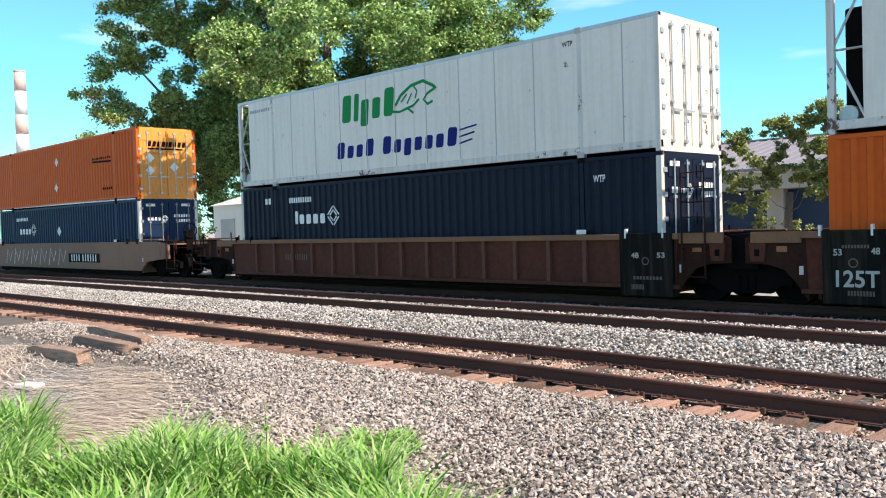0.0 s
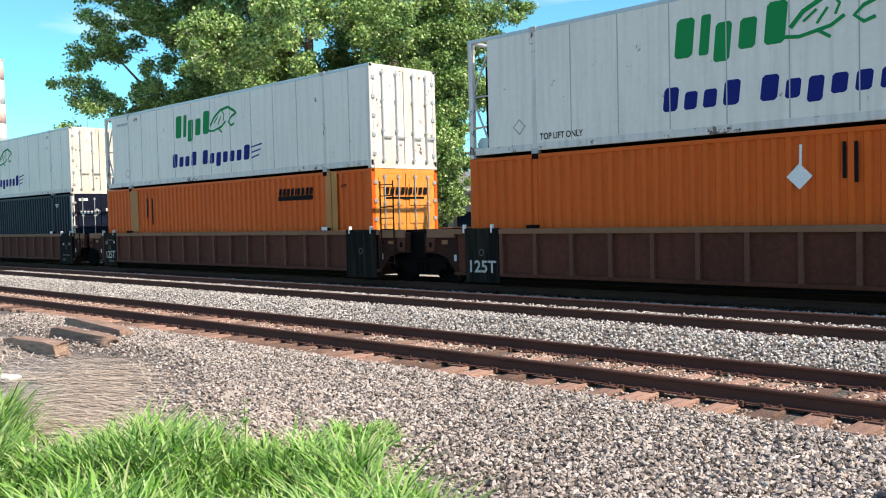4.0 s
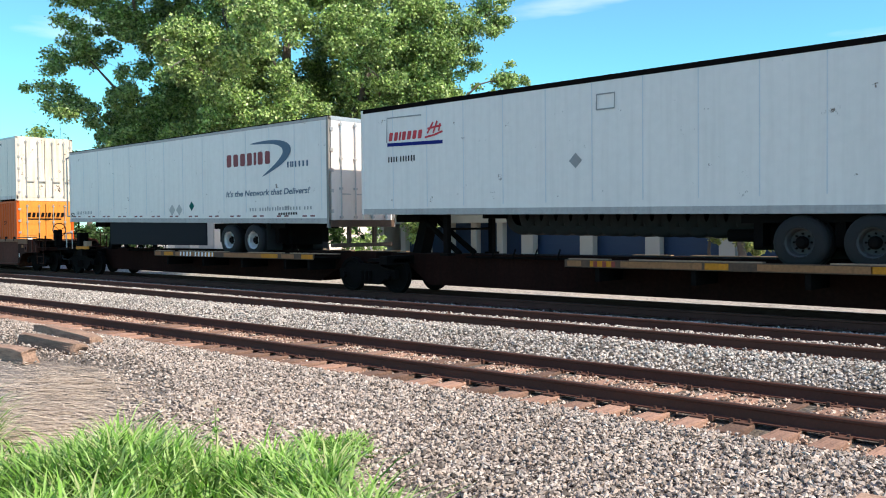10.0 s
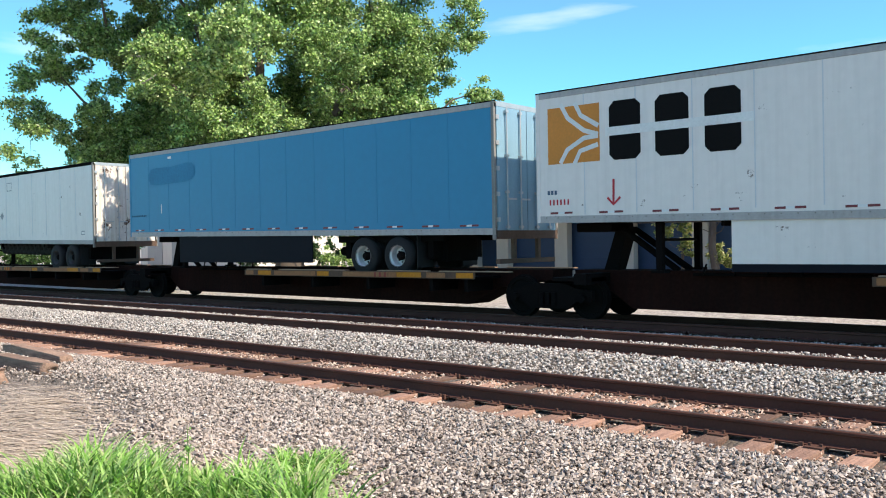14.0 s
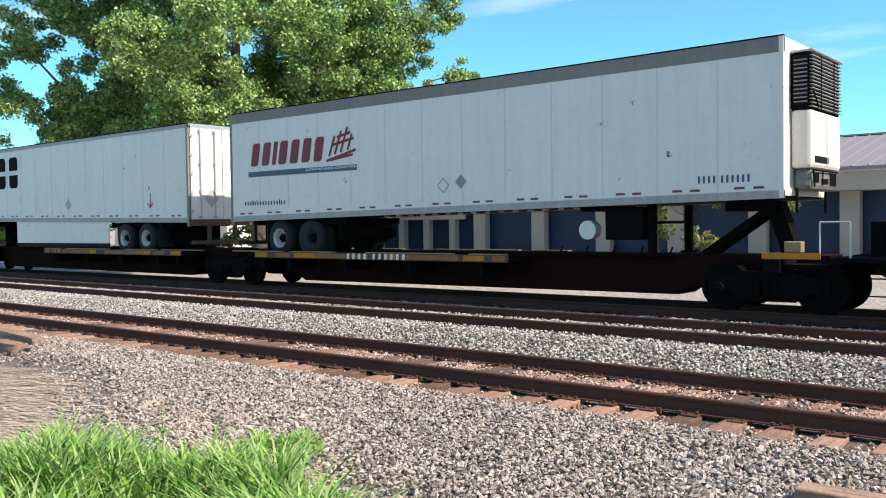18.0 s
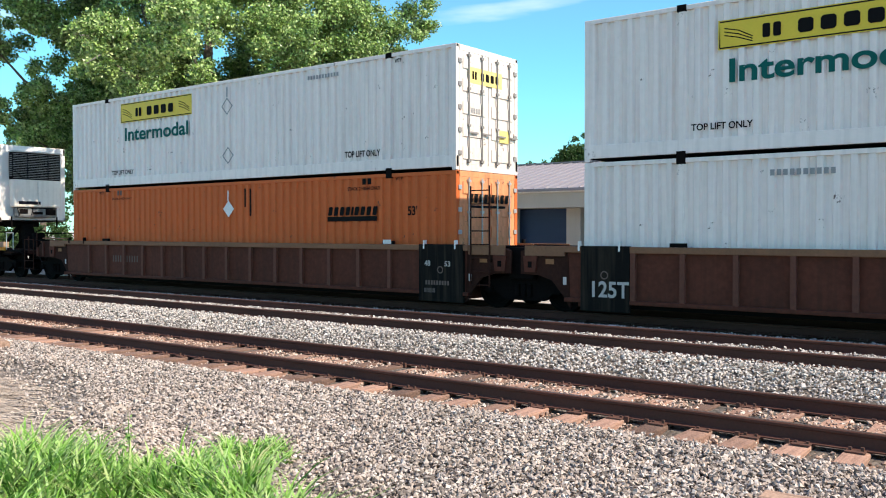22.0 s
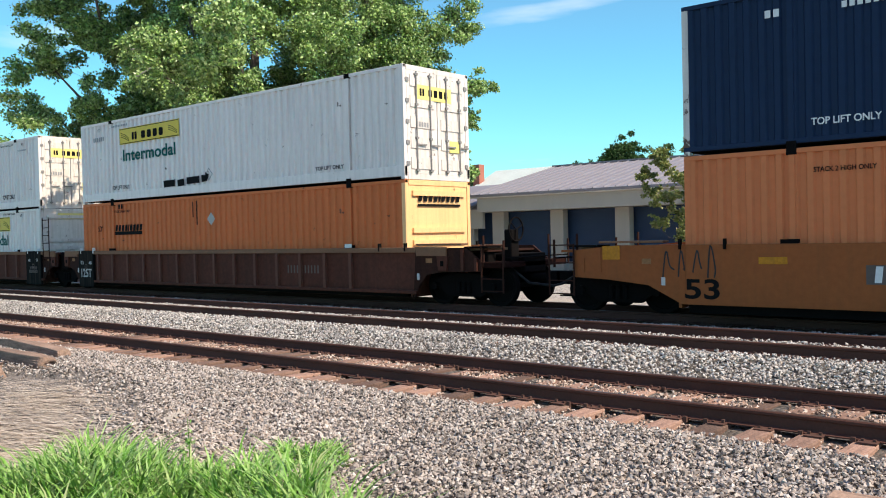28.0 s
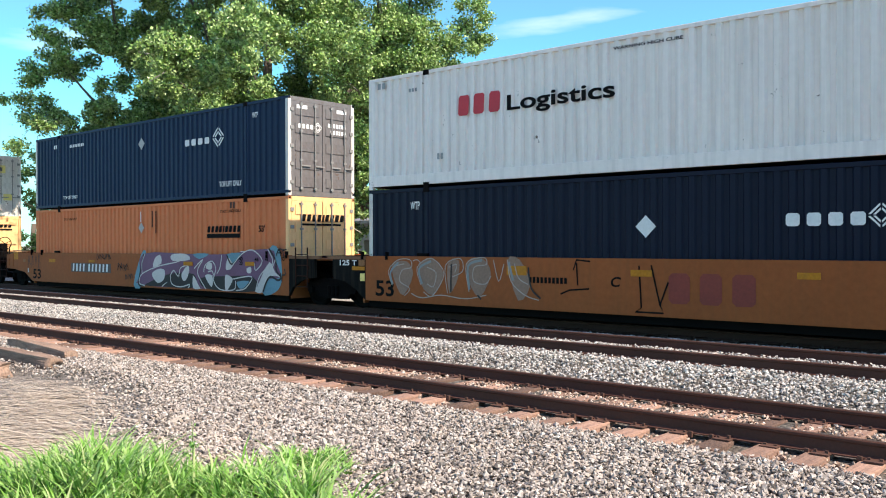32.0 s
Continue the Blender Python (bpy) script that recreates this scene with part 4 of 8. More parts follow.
                part("socket", bbox(min(X(1.24), X(1.34)), max(X(1.24), X(1.34)), q0, q1, 0.90, 1.03), M_DARK, br)
            if s < 0 and not (smooth and kind.startswith("pin")):
                part("label_plate", bbox(X(0.83) - 0.1, X(0.83) + 0.1, b_out(a, b) - 0.006, b_out(a, b), 0.98, 1.09), M_TANPL, c, "small stencilled plate")
                part("label_plate", bbox(X(0.47) - 0.04, X(0.47) + 0.04, b_out(a, b) - 0.006, b_out(a, b), 0.56, 0.72), M_SPRAYW, c, "small white plate")
            if not smooth and kind.startswith("pin"):
                a, b = sorted((s * 1.40, s * 1.492))
                p0, p1 = (-0.95, 0.32) if end == "r" else (-0.80, 0.26) if x0 == X_D else (-1.02, 0.06)
                pan = part("end_panel", bbox(min(X(p0), X(p1)), max(X(p0), X(p1)), a, b, 0.055, 1.375, 0.01), M_BLACKP, c, "black stencilled end panel")
                if s < 0:
                    xc = (X(p0) + X(p1)) / 2
                    ring = [(xc + 0.075 * math.cos(q * math.pi / 6), 0.79 + 0.075 * math.sin(q * math.pi / 6)) for q in range(13)]
                    stroke(pan, ring, 0.025, -1.4955, M_DIM, "stencil_ring")
            a, b = sorted((s * 1.40, s * 1.497))
            many("end_clip", [(X(d) - 0.02, X(d) + 0.02, a, b, 1.27, 1.47) for d in (-0.8, 0.1)], M_LETW if s < 0 and not smooth and kind != "coupler" else M_DARK, c)
        part("end_sill", bbox(min(X(0.05), X(tip)), max(X(0.05), X(tip)), -0.45, 0.45, 0.72, 1.18, 0.03), M_DARK, c)
        pt = 2.05 if kind == "coupler" and not smooth else tip - 0.1
        part("end_platform", bbox(min(X(0.1), X(pt)), max(X(0.1), X(pt)), -1.33, 1.33, 1.22, 1.27), paint if smooth else M_WEB, c)
        if pt == 2.05:
            part("end_deck", bbox(min(X(2.0), X(tip)), max(X(2.0), X(tip)), -1.38, 1.38, 0.86, 1.0, 0.02), M_SILL, c)
        part("bulkhead", bbox(min(X(0.14), X(0.2)), max(X(0.14), X(0.2)), -1.33, 1.33, 0.12, 1.3), paint, c)
        # ladder and grab irons
        if kind == "coupler":
            rails, zs, top = (2.5, 3.12), (0.34, 0.62, 1.0, 1.38), 1.4
        else:
            rails, zs, top = (0.53, 1.04), [0.48 + 0.3 * k for k in range(4 if smooth else 8)], 1.58 if smooth else 2.68
        if kind == "coupler" or end == "r":
            lad = part("ladder", cyl(bmesh.new(), (X(rails[0]), -1.475, zs[0] - 0.04), (X(rails[0]), -1.475, top), 0.02, n=6), M_WEB, c, "dark brown steel ladder")
            part("rail", cyl(bmesh.new(), (X(rails[1]), -1.475, zs[0] - 0.04), (X(rails[1]), -1.475, top), 0.02, n=6), M_WEB, lad)
            for zz in zs:
                part("rung", cyl(bmesh.new(), (X(rails[0]), -1.475, zz), (X(rails[1]), -1.475, zz), 0.014, n=6), M_WEB, lad)
            many("ladder_bracket", [(X(q) - 0.02, X(q) + 0.02, -1.47, -1.40, 1.0, 1.06) for q in rails if q < 2.45], M_WEB, lad)
        if kind == "pin" and not smooth:
            part("articulated_connector", bbox(min(X(1.36), X(2.02)), max(X(1.36), X(2.02)), -1.22, 1.22, 0.62, 1.32, 0.05), M_DARK, c, "black articulated connector")
        if kind == "coupler":
            bm = bmesh.new()
            cyl(bm, (X(2.6), 0, 0.60), (X(3.55), 0, 0.60), 0.10, n=10)
            box(bm, min(X(3.4), X(3.78)), max(X(3.4), X(3.78)), -0.16, 0.16, 0.45, 0.75)
            part("coupler", bm, M_DARK, c)
            for s in (-1, 1):
                for d, zt in ((3.06, 1.5), (2.48, 1.62)):
                    part("stanchion", cyl(bmesh.new(), (X(d), s * 1.36, 0.9), (X(d), s * 1.36, zt), 0.028, n=8), M_WEB, c)
            part("hand_rail", cyl(bmesh.new(), (X(3.06), -1.36, 1.1), (X(3.06), 1.36, 1.1), 0.018, n=6), M_DARK, c)
            if end == "r":
                hand_wheel(c, X(2.95), -0.7, 1.75, 0.28)
                part("brake_stand", bbox(min(X(2.7), X(2.92)), max(X(2.7), X(2.92)), -0.85, -0.55, 1.0, 1.75, 0.03), M_DARK, c)
            many("deck_board", [(min(X(u), X(u + 0.9)), max(X(u), X(u + 0.9)), y - 0.11, y + 0.11, 1.275, 1.33) for u, y in ((0.5, -1.1), (1.5, -1.15), (1.9, -0.75), (0.9, 0.4))], M_CHORD, c)
            many("bracket", [(X(u) - 0.04, X(u) + 0.04, -1.45, -1.406, 0.8, 1.3 - 0.2 * (u > 2)) for u in (1.9, 2.3)], paint, c)
            part("walk_board", bbox(min(X(1.9), X(0.45)), max(X(1.9), X(0.45)), -1.46, -1.2, 1.405, 1.45, 0.01), M_CHORD, c, "tan walkway board")
            part("crossover_step", bbox(min(X(2.65), X(1.95)), max(X(2.65), X(1.95)), -1.42, -0.9, 1.33, 1.37), M_DARK, c)
            part("retainer_valve", bbox(min(X(2.2), X(2.5)), max(X(2.2), X(2.5)), -1.2, -0.9, 0.95, 1.22, 0.03), M_DARK, c)
            part("sill_step", bbox(min(X(2.5), X(2.9)), max(X(2.5), X(2.9)), -1.42, -1.25, 0.28, 0.31), M_DARK, c)
            bm = bmesh.new()
            cyl(bm, (X(2.5), -0.55, 0.95), (X(3.3), -0.7, 0.5), 0.03, n=8)
            cyl(bm, (X(3.3), -0.7, 0.5), (X(3.75), -0.35, 0.42), 0.03, n=8)
            part("air_hose", bm, M_RUBBER, c)
        else:
            bm = bmesh.new()
            for s in (-1, 1):
                cyl(bm, (X(0.5), s * 0.8, 1.2), (X(1.5), s * 0.55, 1.05), 0.05, n=8)
                cyl(bm, (X(0.3), s * 0.3, 1.3), (X(1.7), s * 0.3, 1.32), 0.035, n=8)
            part("brake_pipe", bm, M_DARK, c)
        if kind != "pin0":
            truck(c, X(tc) if kind == "coupler" else X(1.68))
    return c


def spine_car(xt, mirror, label, first=False, last=False):
    """One trailer-carrying unit between trucks 17.4 m apart: slender centre sill, wheel platforms and a hitch."""
    P = 17.4
    c = mover(thing("spine_car", pose(xt, YC, ZR), label, "rail car", "spine cars"))
    X = (lambda d: P - d) if mirror else (lambda d: d)
    h = 1.5 if last else 0.0
    o = [(0.3, 0.80), (0.95 + h, 0.72), (1.75 + h, 0.17), (14.6, 0.12), (15.6, 0.56), (17.1, 0.78), (17.1, 1.0), (0.3, 1.0)]
    o = [(X(a), b) for a, b in o]
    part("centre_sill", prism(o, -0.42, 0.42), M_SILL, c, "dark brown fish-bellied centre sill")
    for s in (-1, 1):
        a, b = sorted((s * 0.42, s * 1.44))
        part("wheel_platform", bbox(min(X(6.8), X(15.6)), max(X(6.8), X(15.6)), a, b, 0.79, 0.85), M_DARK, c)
        a, b = sorted((s * 1.41, s * 1.45))
        part("platform_edge", bbox(min(X(6.8), X(15.6)), max(X(6.8), X(15.6)), a, b, 0.80, 0.965, 0.006), M_EDGE, c, "rusty platform edge")
        a, b = sorted((s * 1.449, s * 1.455))
        for xx, w, pm in ((7.05, 0.18, M_TANPL), (7.75, 0.30, M_YELPLATE), (9.1, 0.9, M_TANPL), (10.3, 0.24, M_YELPLATE), (12.1, 1.0, M_TANPL), (13.5, 0.42, M_YELPLATE), (14.4, 0.3, M_TANPL), (15.3, 0.26, M_YELPLATE)):
            xx = X(xx)
            part("reflector_plate", bbox(-w, w, a, b, 0.82, 0.945), pm, c, "worn yellow plate" if pm is M_YELPLATE else "worn tan plate", pose(xx, 0, 0))
        a, b = sorted((s * 1.30, s * 1.452))
        # short pale strips that stand for the sunlit edge of the deck
        for x0, x1 in ((6.9, 7.9), (8.4, 11.2), (12.4, 14.1), (14.5, 16.6)):
            part("deck_lip", bbox(min(X(x0), X(x1)), max(X(x0), X(x1)), a, b, 0.967, 0.99), M_LIP, c)
        a, b = sorted((s * 0.40, s * 1.40))
        many("platform_bracket", [(X(xx) - 0.05, X(xx) + 0.05, a, b, 0.5, 0.79) for xx in (7.6, 9.8, 12.0, 14.2, 15.3)], M_DARK, c)
    bm = prism([(X(0.92), 0.98), (X(1.24), 0.98), (X(1.55), 1.95), (X(1.25), 1.95)], -0.20, 0.20)
    part("hitch", bm, M_DARK, c, "black fifth-wheel hitch stand")
    bm = bmesh.new()
    for s in (-1, 1):
        cyl(bm, (X(1.45), s * 0.26, 1.9), (X(2.75), s * 0.3, 1.0), 0.075, n=8)
    part("hitch_strut", bm, M_DARK, c)
    bm = bmesh.new()
    for s in (-1, 1):
        box(bm, min(X(0.2), X(1.2)), max(X(0.2), X(1.2)), s * 0.9 - 0.3, s * 0.9 + 0.3, 0.78, 0.86)
    box(bm, min(X(0.9), X(1.2)), max(X(0.9), X(1.2)), -1.44, 1.44, 0.72, 0.95)
    part("end_crossbeam", bm, M_DARK, c)
    bm = bmesh.new()
    for k in range(5):
        xx = 3.4 + k * 0.65
        cyl(bm, (X(xx), -0.6, 0.9), (X(xx) + 0.1, -0.6, 1.15), 0.02, n=6)
    cyl(bm, (X(3.2), -0.55, 0.93), (X(6.6), -0.55, 0.93), 0.03, n=8)
    part("brake_rigging", bm, M_DARK, c)
    if first or last:
        g = -1 if first else 1
        e = 0.0 if first else P
        bm = bmesh.new()
        box(bm, min(e, e + g * 1.05), max(e, e + g * 1.05), -0.4, 0.4, 0.66, 1.0)
        cyl(bm, (e + g * 0.9, 0, 0.6), (e + g * 1.5, 0, 0.6), 0.1, n=10)
        part("coupler", bm, M_DARK, c)
        bm = bmesh.new()
        for s in (-1, 1):
            cyl(bm, (e + g * 0.95, s * 1.3, 0.3), (e + g * 0.95, s * 1.3, 1.6), 0.018, n=6)
            for zz in (0.35, 0.65, 0.95):
                cyl(bm, (e + g * 0.95, s * 1.3, zz), (e + g * 0.5, s * 1.3, zz), 0.014, n=6)
        cyl(bm, (e + g * 0.95, -1.3, 1.6), (e + g * 0.95, 1.3, 1.6), 0.018, n=6)
        box(bm, min(e, e + g * 1.0), max(e, e + g * 1.0), -1.42, 1.42, 0.93, 1.0)
        part("end_platform", bm, M_DARK, c)
        E = lambda d: e + g * d
        dp = 0.55 if first else 0.0
        part("end_plate", bbox(min(E(-1.2 - dp), E(-0.2 - dp)), max(E(-1.2 - dp), E(-0.2 - dp)), -1.46, -1.40, 0.97, 1.08), M_YELPLATE, c, "orange-yellow end plate")
        part("valve_box", bbox(min(E(-0.85 - dp), E(-0.55 - dp)), max(E(-0.85 - dp), E(-0.55 - dp)), -1.32, -1.1, 1.08, 1.28, 0.02), M_LIP, c, "pale valve box")
        part("brake_stand", bbox(min(E(0.45), E(0.7)), max(E(0.45), E(0.7)), -0.75, -0.35, 0.98, 1.62, 0.03), M_DARK, c)
        hand_wheel(c, E(0.76), -0.55, 1.45, 0.27)
        bm = bmesh.new()
        cyl(bm, (E(-0.22), -1.36, 0.98), (E(-0.22), -1.36, 1.62), 0.018, n=6)
        cyl(bm, (E(-0.22), -1.36, 1.62), (E(0.28), -1.36, 1.62), 0.018, n=6)
        cyl(bm, (E(0.28), -1.36, 1.62), (E(0.28), -1.36, 0.98), 0.018, n=6)
        part("grab_iron", bm, M_STEEL, c)
        bm = bmesh.new()
        cyl(bm, (E(0.5), -0.5, 0.75), (E(1.1), -0.6, 0.38), 0.03, n=8)
        cyl(bm, (E(1.1), -0.6, 0.38), (E(1.5), -0.3, 0.3), 0.03, n=8)
        part("air_hose", bm, M_RUBBER, c)
    truck(c, 0.33 if first else 0.0)
    if last:
        truck(c, P - 1.24)
    return c


def road_wheel(parent, x, z, rim_m):
    """A pair of tyres with a pale rim, seen from the -y side."""
    ty = part("wheel", lathe([(0.27, -0.29), (0.42, -0.30), (0.485, -0.26), (0.5, -0.2), (0.5, -0.04), (0.46, 0.0), (0.5, 0.04), (0.5, 0.22), (0.42, 0.28), (0.27, 0.28)], 28, False), M_RUBBER, parent, at=pose(x, -0.98, z), smooth=True)
    rim = part("rim", lathe([(0.285, -0.30), (0.285, -0.27), (0.25, -0.24), (0.22, -0.10), (0.05, -0.08), (0.04, -0.08)], 24, False), rim_m, ty, "pale steel wheel rim" if rim_m is M_RIMW else "dirt-darkened wheel rim")
    hub = lathe([(0.11, -0.09), (0.12, -0.16), (0.08, -0.24), (0.05, -0.25)], 14)
    part("hub", hub, M_DARK, ty)
    nut = part("lug_nut", cyl(bmesh.new(), (0, -0.085, 0), (0, -0.13, 0), 0.02, n=6), M_DARK, ty, at=pose(0.16, 0, 0))
    for k in range(1, 8):
        q = k * math.pi / 4
        again(nut, pose(0.16 * math.cos(q), 0, 0.16 * math.sin(q)))
    again(ty, pose(x, 0.98, z, 0, 0, 180))
    part("axle", cyl(bmesh.new(), (x, -0.9, z), (x, 0.9, z), 0.07, n=10), M_DARK, parent)


def trailer(x0, length, skin, rear, nose_right, axles, label, skirt=None, top_m=None, tape=True, skirt_m=None, rims=(M_RIMW, M_RIMW), top=5.18, band=0.11):
    """A road van: rivetted side sheets, rails, doors at the rear, tandem axles, legs and a bumper."""
    t = mover(thing("semi_trailer", pose(x0, YC, 1.15), label, "trailer", "road trailers on spine cars"))
    T = top - 1.15
    bn, br = 2.36 - 1.15, 2.13 - 1.15
    X = (lambda d: length - d) if nose_right else (lambda d: d)
    zb = lambda d: bn + (br - bn) * d / length
    for s in (-1, 1):
        a, b = sorted((s * W2, s * (W2 - 0.04)))
        part("side_wall", prism([(X(0.06), zb(0) + 0.14), (X(length - 0.06), zb(length) + 0.14), (X(length - 0.06), T - band), (X(0.06), T - band)], a, b), skin, t)
        a, b = sorted((s * (W2 + 0.012), s * (W2 - 0.06)))
        part("bottom_rail", prism([(X(0.0), zb(0)), (X(length), zb(length)), (X(length), zb(length) + 0.15), (X(0.0), zb(0) + 0.15)], a, b), M_RAILALU, t)
        part("top_rail", bbox(0, length, a, b, T - band, T - 0.022, 0.008), top_m or M_RAILALU, t)
        part("roof_edge", bbox(0, length, a - 0.004, b + 0.004, T - 0.022, T + 0.004), M_DARK, t)
        for d in (0.0, length - 0.09):
            part("corner_post", bbox(min(X(d), X(d + 0.09)), max(X(d), X(d + 0.09)), a - 0.002, b + 0.002, zb(d) - (0.12 if d > 1 else 0.0), T, 0.01), M_ALU if d else skin, t)
        if s < 0:
            n = int((length - 0.3) / 1.22)
            many("panel_seam", [(X(k * 1.22) - 0.012, X(k * 1.22) + 0.012, -W2 - 0.005, -W2, bn + 0.16, T - band) for k in range(1, n + 1)], skin if skin is M_BLUE_TR else M_SEAMW, t)
            if tape:
                ks = [0.35 + 1.22 * k for k in range(int((length - 1.0) / 1.22) + 1)]
                for nm, mm, spans in (("red_tape", M_TAPE_R, ((0.0, 0.2), (0.36, 0.56))), ("white_tape", M_TAPE_W, ((0.2, 0.36),))):
                    many(nm, [(min(X(k + p), X(k + q)), max(X(k + p), X(k + q)), -W2 - 0.009, -W2 - 0.005, zb(k) + 0.19, zb(k) + 0.235) for k in ks for p, q in spans], mm, t)
                ks = [0.25 + 0.3 * k for k in range(int((length - 0.4) / 0.3))]
                many("rivet", [(X(k) - 0.012, X(k) + 0.012, -W2 - 0.018, -W2 - 0.012, zb(k) + 0.10, zb(k) + 0.124) for k in ks], M_ALU, t)
    part("roof", bbox(0.02, length - 0.02, -W2 + 0.05, W2 - 0.05, T - 0.05, T - 0.015), M_WHITE, t)
    part("floor", prism([(X(0.05), zb(0) + 0.02), (X(length - 0.05), zb(length) + 0.02), (X(length - 0.05), zb(length) + 0.12), (X(0.05), zb(0) + 0.12)], -W2 + 0.07, W2 - 0.07), M_DARK, t)
    part("nose_wall", bbox(min(X(0.0), X(0.06)), max(X(0.0), X(0.06)), -W2 + 0.06, W2 - 0.06, zb(0) + 0.05, T - 0.03), skin, t)
    if nose_right:
        part("rear_wall", bbox(min(X(length), X(length - 0.06)), max(X(length), X(length - 0.06)), -W2 + 0.06, W2 - 0.06, zb(length), T - 0.03), rear, t)
    else:
        door_set(t, length - 0.004, rear, M_STEEL, zb(length) + 0.1, T - 0.12, W2 - 0.1, False)
        part("rear_header", bbox(length - 0.07, length, -W2 + 0.1, W2 - 0.1, T - 0.12, T - 0.002), M_STEEL, t)
        part("rear_sill", bbox(length - 0.1, length + 0.015, -W2 + 0.04, W2 - 0.04, zb(length) - 0.1, zb(length) + 0.1), M_BUMPER, t)
    bm = bmesh.new()
    for s in (-0.5, 0.5):
        box(bm, min(X(length - 0.12), X(length - 0.02)), max(X(length - 0.12), X(length - 0.02)), s - 0.05, s + 0.05, 0.32, zb(length))
    box(bm, min(X(length - 0.12), X(length)), max(X(length - 0.12), X(length)), -1.15, 1.15, 0.30, 0.41)
    part("bumper", bm, M_BUMPER, t, "rusty underride bumper")
    for d, rm in zip(axles, rims):
        road_wheel(t, X(d), 0.5, rm)
    m = sum(axles) / 2
    bm = bbox(min(X(m - 1.75), X(m + 1.75)), max(X(m - 1.75), X(m + 1.75)), -0.62, 0.62, 0.34, zb(m), 0.03)
    for s in (-1, 1):
        for d in (m - 1.5, m, m + 1.5):
            box(bm, X(d) - 0.09, X(d) + 0.09, s * 0.8 - 0.18, s * 0.8 + 0.18, 0.42, zb(m))
        box(bm, min(X(m - 1.8), X(m + 2.0)), max(X(m - 1.8), X(m + 2.0)), s * 1.0 - 0.06, s * 1.0 + 0.06, 0.86, zb(m))
    part("bogie", bm, M_DARK, t, "sliding tandem frame with spring hangers")
    tank = part("air_tank", cyl(bmesh.new(), (-0.45, -0.35, 0), (0.45, -0.35, 0), 0.13, n=14), M_DARK, t, at=pose(X(m - 1.9), 0, 0.62))
    again(tank, pose(X(m - 1.9), 0.55, 0.62))
    part("cross_member", bbox(-0.03, 0.03, -1.2, 1.2, -0.10, 0.03), M_DARK, t, at=pose(X(4.2), 0, zb(4.2)))
    cm = t.children[-1]
    for k in range(1, 17):
        d = 4.2 + k * 0.42
        if d < m - 1.8:
            again(cm, pose(X(d), 0, zb(d)))
    box_m = bbox(-0.45, 0.45, -0.5, 0.5, -0.2, 0.0, 0.03)
    part("upper_coupler", box_m, M_DARK, t, at=pose(X(0.95), 0, zb(0.9)))
    bm = bmesh.new()
    for s in (-0.9, 0.9):
        box(bm, X(2.75) - 0.07, X(2.75) + 0.07, s - 0.07, s + 0.07, 0.18, zb(2.7))
        box(bm, X(2.75) - 0.14, X(2.75) + 0.14, s - 0.14, s + 0.14, 0.12, 0.18)
    cyl(bm, (X(2.75), -0.9, 0.8), (X(2.75), 0.9, 0.8), 0.03, n=8)
    part("landing_gear", bm, M_DARK, t)
    if skirt:
        part("side_skirt", bbox(min(X(skirt[0]), X(skirt[1])), max(X(skirt[0]), X(skirt[1])), -W2 + 0.03, -W2 + 0.06, 0.32, zb(5) + 0.01), skirt_m or M_SKIRT, t, "long aerodynamic side skirt")
        if skirt_m is M_TRAILER:
            part("rubber_edge", bbox(min(X(skirt[0]), X(skirt[1])), max(X(skirt[0]), X(skirt[1])), -W2 + 0.025, -W2 + 0.065, 0.17, 0.318), M_SKIRT, t)
    d = max(axles) + 0.62
    many("mud_flap", [(X(d) - 0.01, X(d) + 0.01, y - 0.3, y + 0.3, 0.2, zb(d)) for y in (-0.9, 0.9)], M_RUBBER, t)
    return t


def stack(x0, low, high, ext=0.0):
    return container(x0, False, *low, ext=ext), container(x0, True, *high, ext=ext)


NAVY_L = "dark navy corrugated steel container with white corner posts"
TIG_L = "white smooth-sided refrigerated container with green and blue lettering"
ORG_L = "bright orange corrugated container with black lettering"
JB_L = "white corrugated container with a yellow sign and teal lettering"
X_A2, X_A, X_T, X_B, X_C, X_C2, X_D, X_E, X_E2 = -49.55, -25.81, -6.26, 13.57, 126.57, 146.08, 165.89, 189.53, 209.01
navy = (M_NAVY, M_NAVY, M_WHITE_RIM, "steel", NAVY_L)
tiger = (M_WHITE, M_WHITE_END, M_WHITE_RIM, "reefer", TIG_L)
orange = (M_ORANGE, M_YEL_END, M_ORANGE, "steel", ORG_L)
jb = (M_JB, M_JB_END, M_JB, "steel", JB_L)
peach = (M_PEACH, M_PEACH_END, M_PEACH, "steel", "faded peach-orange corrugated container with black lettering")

car_a2 = well_car(X_A2, "tan", "pin", "coupler", "weathered tan smooth-sided well car with faint spray paint")
car_a = well_car(X_A, "brown", "coupler", "pin", "rusty brown ribbed well car carrying two stacked containers")
car_t = well_car(X_T, "brown", "pin0", "pin", "rusty brown ribbed middle well unit")
car_b = well_car(X_B, "brown", "pin0", "coupler", "rusty brown ribbed end well unit with brake wheel")
car_c = well_car(X_C, "brown", "coupler", "pin", "brown ribbed well car with tan top chord")
car_c2 = well_car(X_C2, "brown", "pin0", "pin", "brown ribbed middle well unit with tan top chord")
car_d = well_car(X_D, "brown", "pin0", "coupler", "brown ribbed end well unit with handrails")
car_e = well_car(X_E, "yellow", "coupler", "pin", "dusty yellow smooth-sided well car with purple graffiti")
car_e2 = well_car(X_E2, "yellow", "pin0", "pin", "dusty yellow smooth-sided well car with pale graffiti")

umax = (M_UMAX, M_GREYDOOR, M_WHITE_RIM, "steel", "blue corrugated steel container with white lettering")
